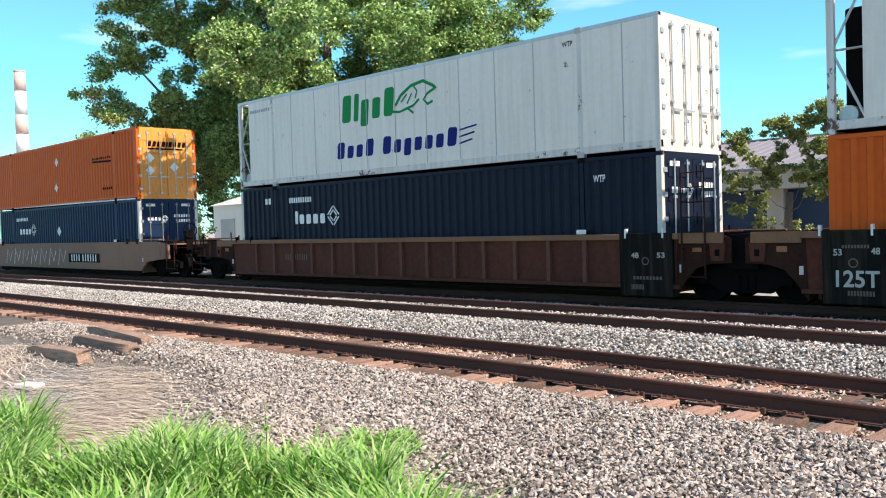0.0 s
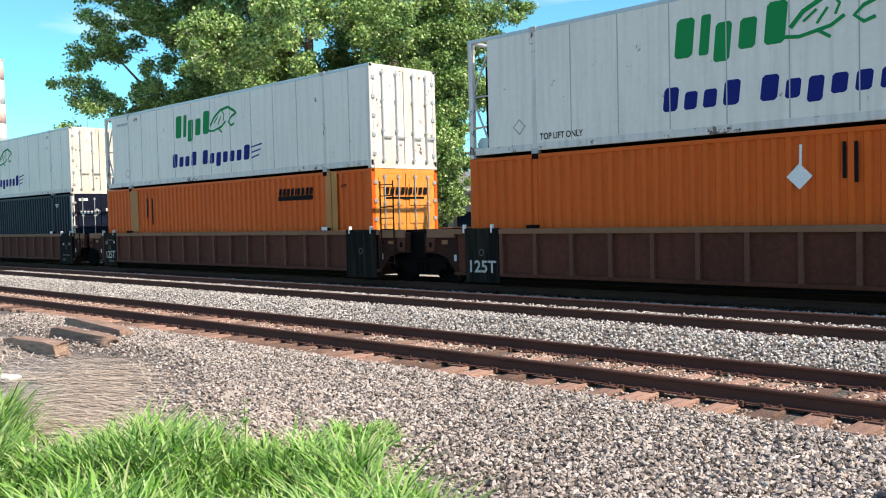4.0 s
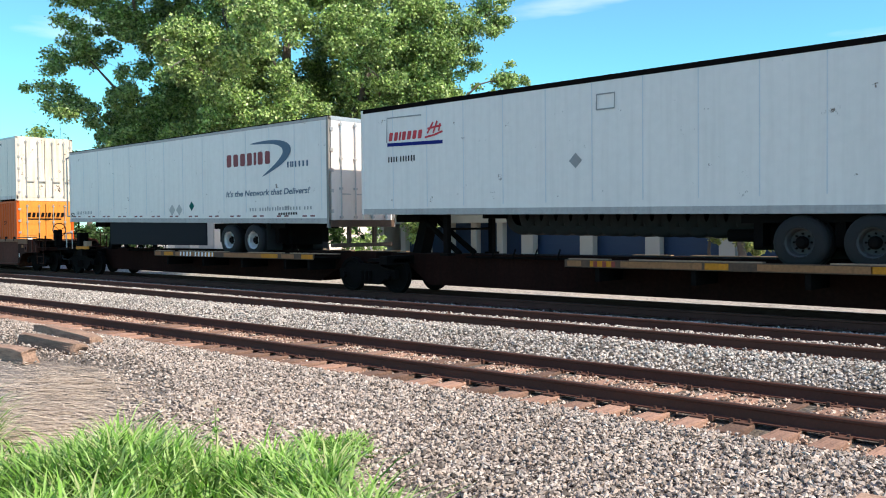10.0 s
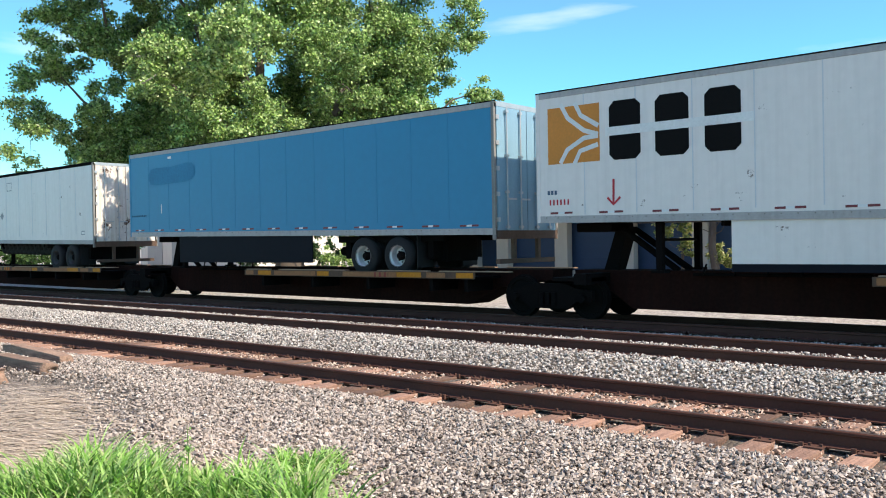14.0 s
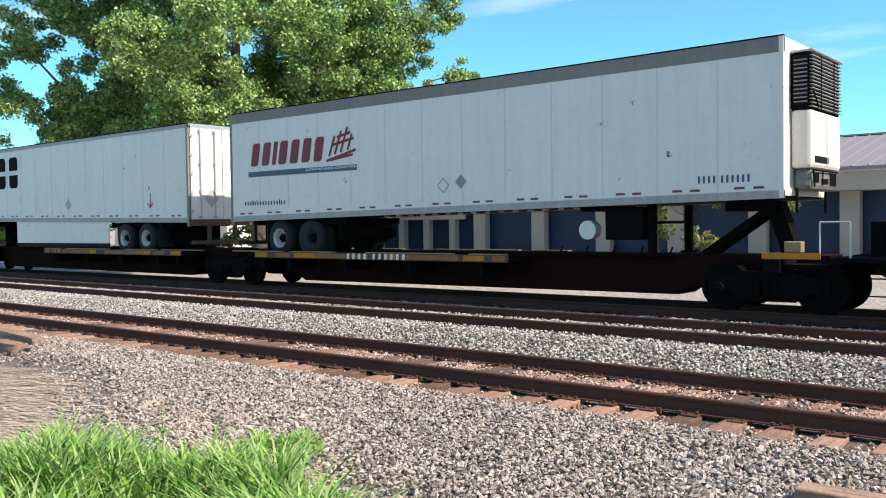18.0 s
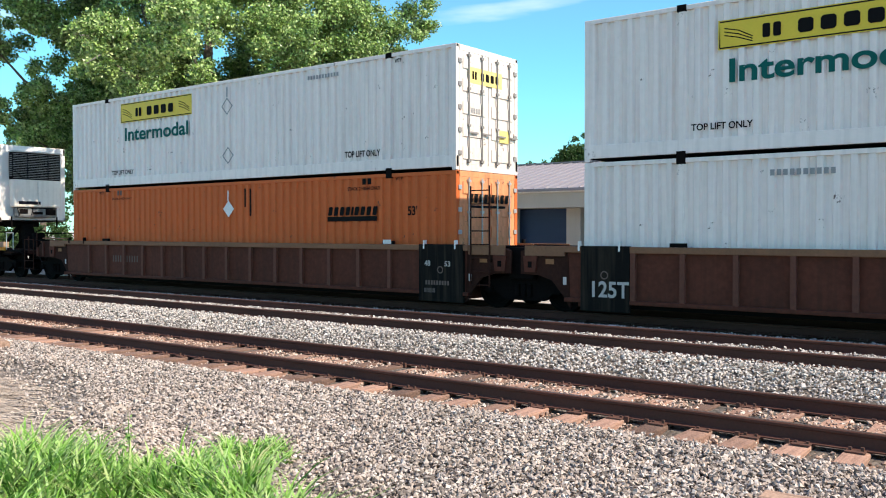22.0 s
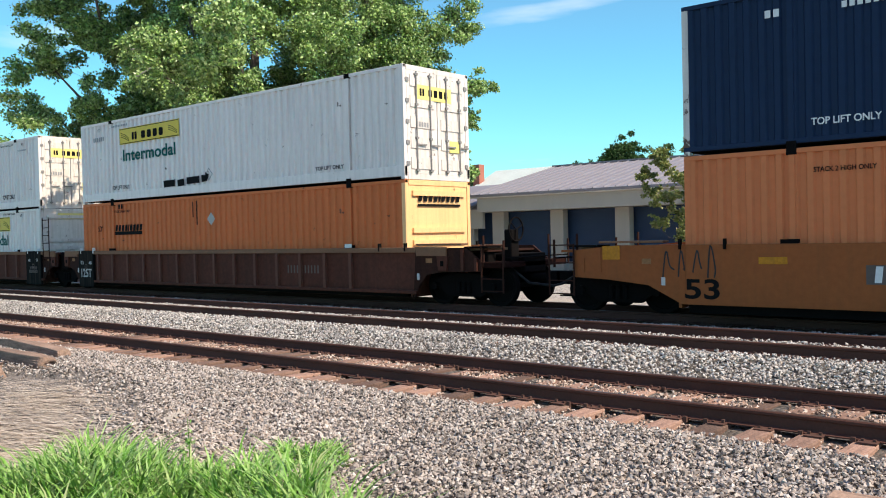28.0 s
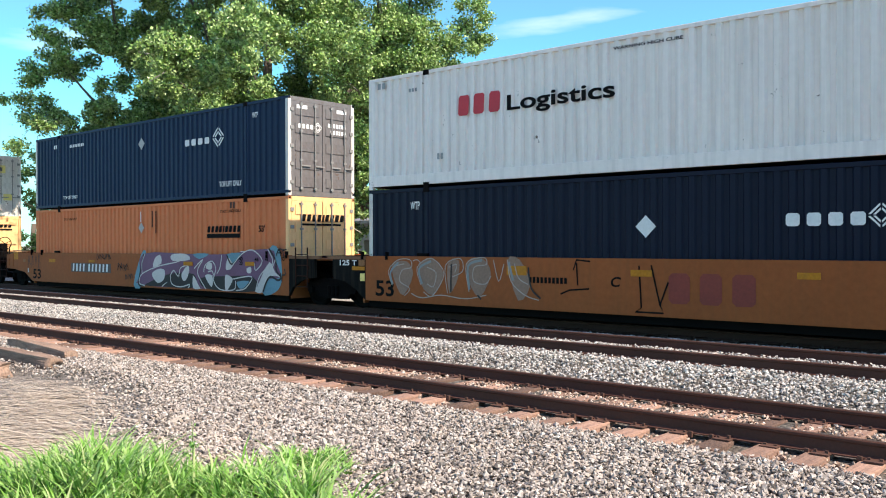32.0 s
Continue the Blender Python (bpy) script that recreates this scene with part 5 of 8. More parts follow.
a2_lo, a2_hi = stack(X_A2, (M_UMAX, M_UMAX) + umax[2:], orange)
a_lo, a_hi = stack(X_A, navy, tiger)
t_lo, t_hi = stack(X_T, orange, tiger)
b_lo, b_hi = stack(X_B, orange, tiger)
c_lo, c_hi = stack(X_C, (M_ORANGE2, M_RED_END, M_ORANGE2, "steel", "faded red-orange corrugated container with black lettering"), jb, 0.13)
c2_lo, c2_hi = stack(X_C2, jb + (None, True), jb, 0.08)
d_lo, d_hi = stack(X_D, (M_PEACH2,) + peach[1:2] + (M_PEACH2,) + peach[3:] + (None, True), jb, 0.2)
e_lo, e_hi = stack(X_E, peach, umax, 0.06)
e2_lo, e2_hi = stack(X_E2, navy, jb)

spine = [spine_car(35.1 + 17.4 * k, k == 4, "black and rust-brown spine car with worn yellow plates", k == 0, k == 4) for k in range(5)]
tr_rad = trailer(35.05, 16.18, M_TRAILER, M_TRAILER, False, (11.2, 12.5), "white dry van trailer with dark red and blue lettering", (3.3, 9.9))
tr_cl = trailer(52.60, 14.8, M_TRAILER, mat("rust_stained_white_doors", (0.72, 0.65, 0.58), 0.6, var=0.12, scale=1.5, streak=0.7, dirt=(0.42, 0.28, 0.20), rust=0.8), False, (11.7, 12.95), "white older van trailer with red lettering and black roof rail", None, M_DARK, False, None, (M_RIMD, M_RIMD))
# faded blue doors, whitened further for the overexposed sun on them
tr_blue = trailer(69.98, 16.05, M_BLUE_TR, mat("sun_faded_blue_doors", (0.21, 0.36, 0.46), 0.55, var=0.1, streak=0.3, dirt=(0.12, 0.24, 0.32)), False, (11.63, 12.88), "plain sky-blue van trailer with faded pale blue rear doors", (3.0, 9.6), top=5.23, band=0.15)
tr_drt = trailer(87.2, 15.95, M_TRAILER, M_TRAILER, False, (12.2, 13.5), "white van trailer with orange and black emblem", (4.4, 11.2), None, True, M_TRAILER, top=5.22, band=0.14)
tr_ref = trailer(105.28, 15.97, M_TRAILER, M_TRAILER, True, (12.6, 13.85), "white refrigerated trailer with red lettering and nose unit", None, M_GREYBAND, True, None, (M_RIMD, M_RIMW), top=5.285, band=0.30)


def nose_unit(t, x, g):
    """A cooling machine on a trailer's nose wall: white cowl below a black louvred grille. g: the way it faces along x."""
    X = lambda d: x + g * d
    bm = bbox(min(X(0.0), X(0.37)), max(X(0.0), X(0.37)), -0.95, 0.95, 1.75, 2.82, 0.07)
    u = part("cooling_unit", bm, M_WHITE, t, "white cooling unit cowl with black louvres")
    part("housing", bbox(min(X(0.0), X(0.34)), max(X(0.0), X(0.34)), -0.95, 0.95, 2.8, 3.84, 0.04), M_DARK, u)
    sl = None
    for k in range(15):
        z = 2.86 + k * 0.065
        if sl is None:
            sl = part("louvre", bbox(min(X(0.335), X(0.39)), max(X(0.335), X(0.39)), -0.94, 0.94, 0.0, 0.014), M_GREY, u, at=pose(0, 0, z))
        else:
            again(sl, pose(0, 0, z))
    part("top_cap", bbox(min(X(0.0), X(0.42)), max(X(0.0), X(0.42)), -0.97, 0.97, 3.84, 3.89, 0.02), M_STEEL, u)
    part("lower_frame", bbox(min(X(0.0), X(0.33)), max(X(0.0), X(0.33)), -0.82, 0.82, 1.36, 1.76, 0.09), M_MACHINE, u, "grimy grey machine casing")
    many("machine_box", [(min(X(0.32), X(0.345)), max(X(0.32), X(0.345)), y - w, y + w, a, b) for y, w, a, b in ((-0.55, 0.16, 1.5, 1.68), (0.0, 0.2, 1.48, 1.58), (0.52, 0.2, 1.46, 1.7))], M_DARK, u)
    bm = bmesh.new()
    cyl(bm, (X(0.36), -0.8, 1.72), (X(0.36), 0.75, 1.72), 0.018, n=6)
    cyl(bm, (X(0.36), -0.8, 1.72), (X(0.36), -0.72, 1.42), 0.018, n=6)
    cyl(bm, (X(0.36), -0.2, 1.72), (X(0.36), -0.25, 1.45), 0.014, n=6)
    part("pipe", bm, M_DARK, u)
    many("grille_bar", [(min(X(0.385), X(0.4)), max(X(0.385), X(0.4)), y - 0.018, y + 0.018, 2.84, 3.8) for y in (-0.42, 0.4)], M_SKIRT, u)
    bm = bmesh.new()
    cyl(bm, (X(0.395), -0.92, 3.15), (X(0.395), -0.6, 2.86), 0.014, n=6)
    part("stay", bm, M_DARK, u)
    for y in (-0.9, 0.9):
        part("guard_leg", cyl(bmesh.new(), (X(0.1), y, 1.4), (X(0.1), y, 0.95), 0.03, n=8), M_DARK, u)
    part("hinge_strip", bbox(min(X(0.365), X(0.38)), max(X(0.365), X(0.38)), -0.01, 0.01, 1.82, 2.78), M_SEAM, u)
    part("side_grille", bbox(min(X(0.06), X(0.31)), max(X(0.06), X(0.31)), -0.962, -0.951, 2.9, 3.78), M_SKIRT, u)
    many("side_louvre", [(min(X(0.07), X(0.30)), max(X(0.07), X(0.30)), -0.98, -0.962, 2.94 + k * 0.075, 2.965 + k * 0.075) for k in range(11)], M_ALU, u)
    part("vent_slot", bbox(min(X(0.36), X(0.378)), max(X(0.36), X(0.378)), -0.75, 0.1, 1.86, 1.98), M_SKIRT, u)


nose_unit(tr_ref, 15.97, 1)
nose_unit(tr_rad, 0.0, -1)
bm = bmesh.new()
for y in (-1.2, 1.2):
    cyl(bm, (-0.45, y, 1.45), (-0.45, y, 3.8), 0.03, n=8)
    cyl(bm, (-0.5, y, 3.8), (0.0, y, 3.9), 0.035, n=8)
    cyl(bm, (-0.45, y, 1.45), (0.0, y, 1.45), 0.03, n=8)
part("guard_frame", bm, M_STEEL, tr_rad)
part("fuel_tank", cyl(bmesh.new(), (11.86, -1.15, 0.66), (11.86, -0.9, 0.66), 0.2, n=20), mat("dull_aluminium", (0.6, 0.6, 0.58), 0.4, 0.4), tr_ref, "round aluminium fuel tank")
part("tool_box", bbox(12.25, 13.1, -1.1, -0.5, 0.45, 1.12, 0.03), M_DARK, tr_ref)

# ---------------------------------------------------------------- behind the train
bld = thing("warehouse", pose(0, 36.0, 0.1), "long low beige warehouse with blue dock doors and metal roof", "building")
part("fascia", bbox(-28.3, 14, 0.0, 0.35, 2.98, 3.72, 0.01), M_BEIGE, bld, "beige painted fascia beam")
part("gutter", bbox(-28.6, 14.1, -0.22, 0.02, 3.70, 3.88, 0.02), mat("white_gutter", (0.7, 0.69, 0.66), 0.5, streak=0.3), bld)
bm = prism([(-0.32, 3.88), (8.0, 5.75), (16.0, 3.88), (16.0, 3.75), (8.0, 5.62), (-0.32, 3.75)], -28.7, 14.3)
for v in bm.verts:
    v.co = (v.co.y, v.co.x, v.co.z)
bmesh.ops.recalc_face_normals(bm, faces=bm.faces[:])
roof = part("roof", bm, M_ROOF, bld, "pale lilac-grey standing seam metal roof")
bm = bmesh.new()
for k in range(70):
    x = -28.5 + k * 0.61
    v = box(bm, x - 0.018, x + 0.018, -0.3, 8.0, 3.88, 3.93)
    for q in v:
        q.co.z += (q.co.y + 0.32) / 8.32 * 1.87
part("roof_seam", bm, M_ROOF, roof)
bm = bmesh.new()
box(bm, -28.7, 14.3, 7.8, 8.2, 5.74, 5.82)
part("ridge_cap", bm, M_ROOF, roof)
part("back_wall", bbox(-38.3, 13.7, 2.2, 2.4, -0.1, 3.1), M_BLUEDOOR, bld)
for xe in (-38.6, 13.7):
    part("side_wall", bbox(xe, xe + 0.3, 0.72, 15.7 if xe > 0 else 10.2, -0.1, 3.72 if xe > 0 else 3.17), M_BEIGE, bld)
part("rear_wall", bbox(-28.1, 13.7, 15.5, 15.7, -0.1, 3.72), M_BEIGE, bld)
# lower wing at the west end
part("front_wall", bbox(-38.3, -28.34, 0.5, 0.7, 2.13, 3.15), M_BEIGE, bld)
part("gutter", bbox(-38.8, -28.74, -0.12, 0.06, 3.10, 3.30, 0.02), M_BEIGE, bld)
bm = prism([(-0.05, 3.30), (5.2, 4.72), (10.4, 3.30), (10.4, 3.18), (5.2, 4.60), (-0.05, 3.18)], -38.9, -28.74)
for v in bm.verts:
    v.co = (v.co.y, v.co.x, v.co.z)
bmesh.ops.recalc_face_normals(bm, faces=bm.faces[:])
part("wing_roof", bm, M_ROOF, bld, "grey metal roof of the lower wing")
bm = prism([(0.3, 3.3), (8.0, 5.6), (15.7, 3.7)], -28.3, -28.1)
for v in bm.verts:
    v.co = (v.co.y, v.co.x, v.co.z)
bmesh.ops.recalc_face_normals(bm, faces=bm.faces[:])
part("gable", bm, M_BEIGE, bld)
post = None
for k in range(12):
    x = -26.97 + k * 3.57
    if post is None:
        post = part("post", bbox(-0.38, 0.38, 0.95, 1.4, -0.1, 2.98, 0.02), M_BEIGE, bld, at=pose(x * 1.026, 0, 0))
    else:
        again(post, pose(x * 1.026, 0, 0))
slim = None
for k in range(1, 7):
    x = -26.97 - k * 1.8
    if slim is None:
        slim = part("post", bbox(-0.2, 0.2, 0.95, 1.35, -0.1, 2.98, 0.02), M_BEIGE, bld, at=pose(x * 1.026, 0, 0))
    else:
        again(slim, pose(x * 1.026, 0, 0))
door0 = None
for k in range(12):
    x = (-26.97 + k * 3.57 + 1.785) * 1.034
    if door0 is None:
        door0 = part("dock_door", bbox(-1.46, 1.46, 1.7, 1.76, 0.0, 2.95), M_BLUEDOOR, bld, "blue sectional dock door", at=pose(x, 0, 0))
    else:
        again(door0, pose(x, 0, 0))
    slats = [(x - 1.44, x + 1.44, 1.67, 1.702, 0.04 + j * 0.49, 0.50 + j * 0.49) for j in range(6)]
    many("door_panel", slats, M_BLUEDOOR, bld)
part("loading_kerb", bbox(-38.6, 14, 1.42, 1.66, -0.1, 0.35), M_BEIGE, bld)
# unseen underside of the overhang, added to keep light off posts and doors
part("soffit", bbox(-38.25, 13.9, 0.72, 2.19, 2.985, 3.06), M_BEIGE, bld)

# gable and brick flue of a house behind
hs = thing("house", pose(-33, 52, 0.2), "pale green-roofed house behind the warehouse", "building")
part("wall", bbox(-5.6, 5.6, -4, 4, 0, 4.4), M_BEIGE, hs)
bm = prism([(-4.4, 4.4), (0, 6.4), (4.4, 4.4)], -6.0, 6.0)
for v in bm.verts:
    v.co = (v.co.y, v.co.x, v.co.z)
bmesh.ops.recalc_face_normals(bm, faces=bm.faces[:])
part("roof", bm, mat("pale_green_roof", (0.56, 0.62, 0.58), 0.7, streak=0.2), hs)
part("chimney", bbox(-6.3, -5.72, -2.4, -1.8, 4.0, 6.75), M_BRICK, hs, "red brick chimney")
for wx in (-3.5, 0.0, 3.5):
    w = part("window", bbox(wx - 0.5, wx + 0.5, -4.05, -3.98, 1.4, 2.8), M_WHITE_RIM, hs)
    part("pane", bbox(wx - 0.42, wx + 0.42, -4.06, -4.04, 1.48, 2.72), mat("dark_glass", (0.03, 0.04, 0.05), 0.1), w)

# white shed far down the line, and the striped stack of a power station
sh = thing("white_shed", pose(-67.5, 48, 0.2), "white metal shed far behind the train", "building")
part("wall", bbox(-6.5, 10.2, -5, 5, 0, 4.2), M_WHITE, sh)
bm = prism([(-5.3, 4.2), (0, 5.6), (5.3, 4.2)], -6.8, 10.5)
for v in bm.verts:
    v.co = (v.co.y, v.co.x, v.co.z)
bmesh.ops.recalc_face_normals(bm, faces=bm.faces[:])
part("roof", bm, M_WHITE_RIM, sh)
for wx in (-4, 0, 4):
    part("door", bbox(wx - 1.2, wx + 1.2, -5.06, -4.98, 0.0, 2.9), M_SEAM, sh)
stk = thing("smokestack", pose(-855, 300, 0), "tall red and white banded smokestack in the distance", "smokestack")
# red paled towards white, with the distance haze put into the colour
M_BAND = mat("faded_red_band", (0.66, 0.44, 0.385), 0.8, scale=0.05)
M_BANDW = mat("white_band", (0.72, 0.70, 0.68), 0.8, scale=0.05)
zz = [0, 60, 80, 98, 116, 138, 156]
for k in range(6):
    r0, r1 = 6.5 - 1.5 * zz[k] / 156, 6.5 - 1.5 * zz[k + 1] / 156
    part("band", cyl(bmesh.new(), (0, 0, zz[k]), (0, 0, zz[k + 1]), r0, r1, n=28), M_BAND if k % 2 else M_BANDW, stk, smooth=True)
part("rim", cyl(bmesh.new(), (0, 0, 156), (0, 0, 157.2), 5.3, 5.3, n=28), M_BAND, stk)


# ---------------------------------------------------------------- trees
def limb(bm, pts, radii, n=8):
    """A bent tapering branch."""
    rings = []
    for k, p in enumerate(pts):
        p = Vector(p)
        d = (Vector(pts[min(k + 1, len(pts) - 1)]) - Vector(pts[max(k - 1, 0)])).normalized()
        s = d.cross(Vector((0.3, 1, 0.2))).normalized()
        t = d.cross(s)
        rings.append([bm.verts.new(p + (s * math.cos(q * 2 * math.pi / n) + t * math.sin(q * 2 * math.pi / n)) * radii[k] * (1 + 0.12 * math.sin(q * 2.4 + k))) for q in range(n)])
    for a, b in zip(rings, rings[1:]):
        for k in range(n):
            bm.faces.new((a[k], a[(k + 1) % n], b[(k + 1) % n], b[k]))
    bm.faces.new(rings[0][::-1])
    bm.faces.new(rings[-1])


def leaf_cloud(name, clusters, per, size, material, parent, seed, flatten=0.7):
    """Many small folded leaves gathered in sprays round the given points (x, y, z, radius)."""
    r = np.random.RandomState(seed)
    cs = []
    for x, y, z, rad in clusters:
        n = max(1, int(per * rad ** 2))
        d = r.normal(size=(n, 3))
        d /= np.linalg.norm(d, axis=1, keepdims=True)
        rr = rad * r.uniform(0.25, 1.0, (n, 1)) ** 0.45
        q = d * rr
        q[:, 2] *= flatten
        # leaves gather in twigs
        tw = r.normal(size=(max(1, n // 14), 3)) * rad * 0.5
        j = r.randint(0, len(tw), n)
        q = q * 0.62 + tw[j] * 0.55 * np.array([1, 1, flatten])
        cs.append(q + np.array([x, y, z]))
    c = np.concatenate(cs)
    n = len(c)
    nn = r.normal(size=(n, 3)) + np.array([0.45, -0.35, 0.7])
    nn /= np.linalg.norm(nn, axis=1, keepdims=True)
    w = np.cross(nn, r.normal(size=(n, 3)))
    w /= np.linalg.norm(w, axis=1, keepdims=True)
    u = np.cross(w, nn)
    s = size * r.uniform(0.6, 1.35, (n, 1))
    v = np.stack([c, c + u * s * 0.5 + w * s * 0.36 + nn * s * 0.12, c + u * s, c + u * s * 0.5 - w * s * 0.36 + nn * s * 0.12], 1)
    f = np.array([(0, 1, 2), (0, 2, 3)])[None] + 4 * np.arange(n)[:, None, None]
    return raw_mesh(name, v.reshape(-1, 3), f.reshape(-1, 3), material, parent)


M_LEAF = island_mat("cottonwood_leaves", [(0.042, 0.095, 0.028), (0.165, 0.28, 0.066), (0.285, 0.43, 0.108), (0.48, 0.60, 0.26), (0.07, 0.145, 0.042)], 0.34, 0.13, drift=(0.6, 0.6, 1.5))
M_LEAF2 = island_mat("yellowing_leaves", [(0.07, 0.115, 0.028), (0.20, 0.275, 0.06), (0.33, 0.375, 0.11), (0.40, 0.37, 0.16), (0.12, 0.185, 0.042)], 0.42, 0.28)
M_LEAF3 = island_mat("dark_green_leaves", [(0.02, 0.055, 0.012), (0.04, 0.09, 0.02), (0.06, 0.12, 0.025)], 0.55, 0.25)


def tree(name, m, trunk_r, trunk_h, lobes, per, size, material, label, seed, spread=9):
    """Trunk, limbs to every lobe and leaf sprays about the limbs. lobes: (x, y, z, radius)."""
    t = thing(name, m, label, "tree")
    r = random.Random(seed)
    bm = bmesh.new()
    limb(bm, [(0, 0, -0.3), (0.05, 0, trunk_h * 0.25), (-0.1, 0.05, trunk_h * 0.6), (0, 0, trunk_h)], [trunk_r * 1.5, trunk_r * 1.05, trunk_r * 0.9, trunk_r * 0.8], 14)
    clusters = []
    for x, y, z, rad in lobes:
        b = Vector((x, y, z))
        stem = Vector((0, 0, trunk_h * r.uniform(0.7, 1.0)))
        inner = [Vector(q[:3]) for q in lobes if (Vector(q[:3]) - stem).length < 0.85 * (b - stem).length]
        a = min(inner + [stem], key=lambda q: (q - b).length)
        mid = a.lerp(b, 0.5) + Vector((r.uniform(-.5, .5), r.uniform(-.5, .5), r.uniform(0.0, 0.9) * rad * 0.3))
        w = trunk_r * (0.10 + 0.017 * rad)
        limb(bm, [a, a.lerp(mid, 0.5) + Vector((0, 0, -0.15)), mid, mid.lerp(b, 0.6), b], [w, w * 0.8, w * 0.55, w * 0.35, w * 0.12], 7)
        for k in range(spread):
            d = Vector((r.gauss(0, 1), r.gauss(0, 1), r.gauss(0, 0.8))).normalized() * rad * r.uniform(0.45, 1.0)
            e = b + d
            limb(bm, [mid.lerp(b, r.uniform(0.3, 1.0)), b + d * 0.5 + Vector((0, 0, 0.1)), e], [w * 0.2, w * 0.13, w * 0.03], 5)
            clusters.append((e.x, e.y, e.z, rad * r.uniform(0.2, 0.36)))
        clusters.append((x, y, z, rad * 0.5))
    for i, (x, y, z, rad) in enumerate(lobes):
        for u, v, w, q in lobes[i + 1:]:
            if math.dist((x, y, z), (u, v, w)) < 0.68 * (rad + q):
                clusters.append(((x + u) / 2 + r.gauss(0, 0.2), (y + v) / 2 + r.gauss(0, 0.5), (z + w) / 2 + r.gauss(0, 0.2), (rad + q) * 0.33))
    part("trunk", bm, M_BARK, t, "thick furrowed trunk and limbs", smooth=True)
    leaf_cloud("crown", clusters, per, size, material, t, seed)
    return t


WEST_LOBES = [(-12, 0, 7.9, 1.85), (-11, 1, 10.6, 2.02), (-10.2, 0, 13.4, 2.21), (-8.9, 0.5, 8.5, 1.64), (-9.4, 0, 6.3, 1.39), (-8.3, 0, 12, 1.77),
              (-7.2, 0, 14.6, 2.32), (-7.5, 1.5, 7.1, 2.28), (-5.9, 2, 6.4, 2.96), (-6.6, 2, 10.6, 2.36), (-5.3, -5, 9.6, 1.79), (-6.2, 0, 5.1, 1.77)]
FRONT_LOBES = [(-1.9, -13.5, 9.2, 1.3), (-2.6, -12.3, 8.6, 1.1),
              (-4, -6, 8.2, 1.97), (-2.9, -6, 6.3, 1.76), (-1.8, -5.5, 11, 2.2), (-1.4, -4.5, 14.2, 2.35), (-4.1, -3, 12.4, 2.12), (-0.9, -5, 7.8, 2.02),
              (0.9, -3, 12.8, 2.44), (2, -3.5, 9.9, 2.3), (-3.5, -10.5, 8.3, 1.4), (-4.6, -10.5, 8.9, 1.3), (-1.6, -10.5, 9.9, 1.6)]
EAST_LOBES = [(-4.8, 3, 8.8, 2.4), (0.6, 3, 11.6, 2.4), (3, 0, 16.4, 3.08), (-3.1, 1, 16.9, 3.03), (-0.2, 0, 6.2, 2.28), (4.5, -1, 12.7, 2.56),
              (4.8, 0, 9.6, 2.39), (6.7, 0, 15.4, 2.51), (6.8, -0.5, 11.5, 2.26), (7, 0, 8.2, 2.04), (8.8, 0, 13.2, 1.71), (9.5, -0.5, 9.5, 1.36),
              (3.4, 0, 7.2, 2.4), (5.3, -1, 5.9, 1.76), (5.2, -1, 4, 1.64), (5.4, -1, 2.2, 1.3), (-2.8, 0, 4.6, 1.8), (1.2, 0, 4.7, 1.8)]
BACK_LOBES = [(-9.6, 2, 12.3, 1.2), (-9.9, 2, 7.2, 1.3), (-7.4, 2.5, 9.0, 1.4), (-7.6, 2.5, 13.2, 1.9), (-6.0, 3, 8.6, 2.2),
              (-5.4, 3, 12.2, 2.3), (-3.2, 3, 10.6, 2.4), (-2.6, 3, 13.8, 2.4), (-1.0, 3.5, 8.6, 2.4), (1.6, 3, 9.2, 2.4), (2.6, 3, 13.6, 2.4),
              (5.6, 2, 13.4, 2.2), (5.8, 2, 10.2, 2.0), (-3.4, 2.5, 6.6, 2.1), (1.6, 2.5, 6.6, 2.0),
              (-7.6, 1, 5.4, 1.2), (-7.2, 1.5, 4.3, 0.7)]
HANGING_LOBES = [(3.4, -0.8, 8.2, 1.5), (3.4, -1.0, 6.7, 1.4), (3.3, -1.2, 5.2, 1.3), (3.2, -1.2, 3.9, 1.1), (4.6, -1.0, 7.5, 1.4), (4.7, -1.2, 6.0, 1.3), (4.9, -1.2, 4.6, 1.1),
                 (4.9, -1.2, 3.3, 0.8), (5.8, -1.0, 6.4, 1.1), (6.4, -0.6, 8.0, 1.2), (5.6, -1.0, 5.2, 0.8), (2.2, 1.0, 5.0, 1.4), (2.0, 0.8, 3.4, 1.3), (0.8, 1.2, 3.2, 1.3), (3.3, 1.0, 2.6, 1.1),
                 (-0.6, 1.2, 3.0, 1.2), (6.6, 0.2, 9.8, 1.5),
                 (8.58, 0.0, 7.76, 1.1), (9.59, 0.0, 7.84, 0.7), (8.76, 0.0, 6.16, 1.0), (9.33, 0.0, 5.14, 1.0), (8.72, 0.0, 4.14, 0.8)]
# crown above the view, added to shade the west lobes from the sun
TOP_LOBES = [(-7.2, -4.5, 15.6, 2.3), (-7.8, -2.3, 17.2, 2.4), (-4.8, -2.5, 18.4, 2.6), (-3.6, -5.6, 16.2, 2.4), (-5.4, -4.8, 16.9, 2.4), (-9.4, -2.6, 15.6, 2.0), (-2.0, -4.5, 18.2, 2.6), (0.5, -3.0, 18.6, 2.6), (-6.0, 0, 18.8, 2.6), (-2.5, 0, 20.2, 2.6)]
cottonwood = tree("cottonwood_tree", pose(-34.3, 28, 0.05, 0, 0, 50.8), 0.62, 4.2, WEST_LOBES + FRONT_LOBES + EAST_LOBES + BACK_LOBES + HANGING_LOBES + TOP_LOBES,
     1150, 0.145, M_LEAF, "large leafy cottonwood tree standing behind the train", 5, 13)
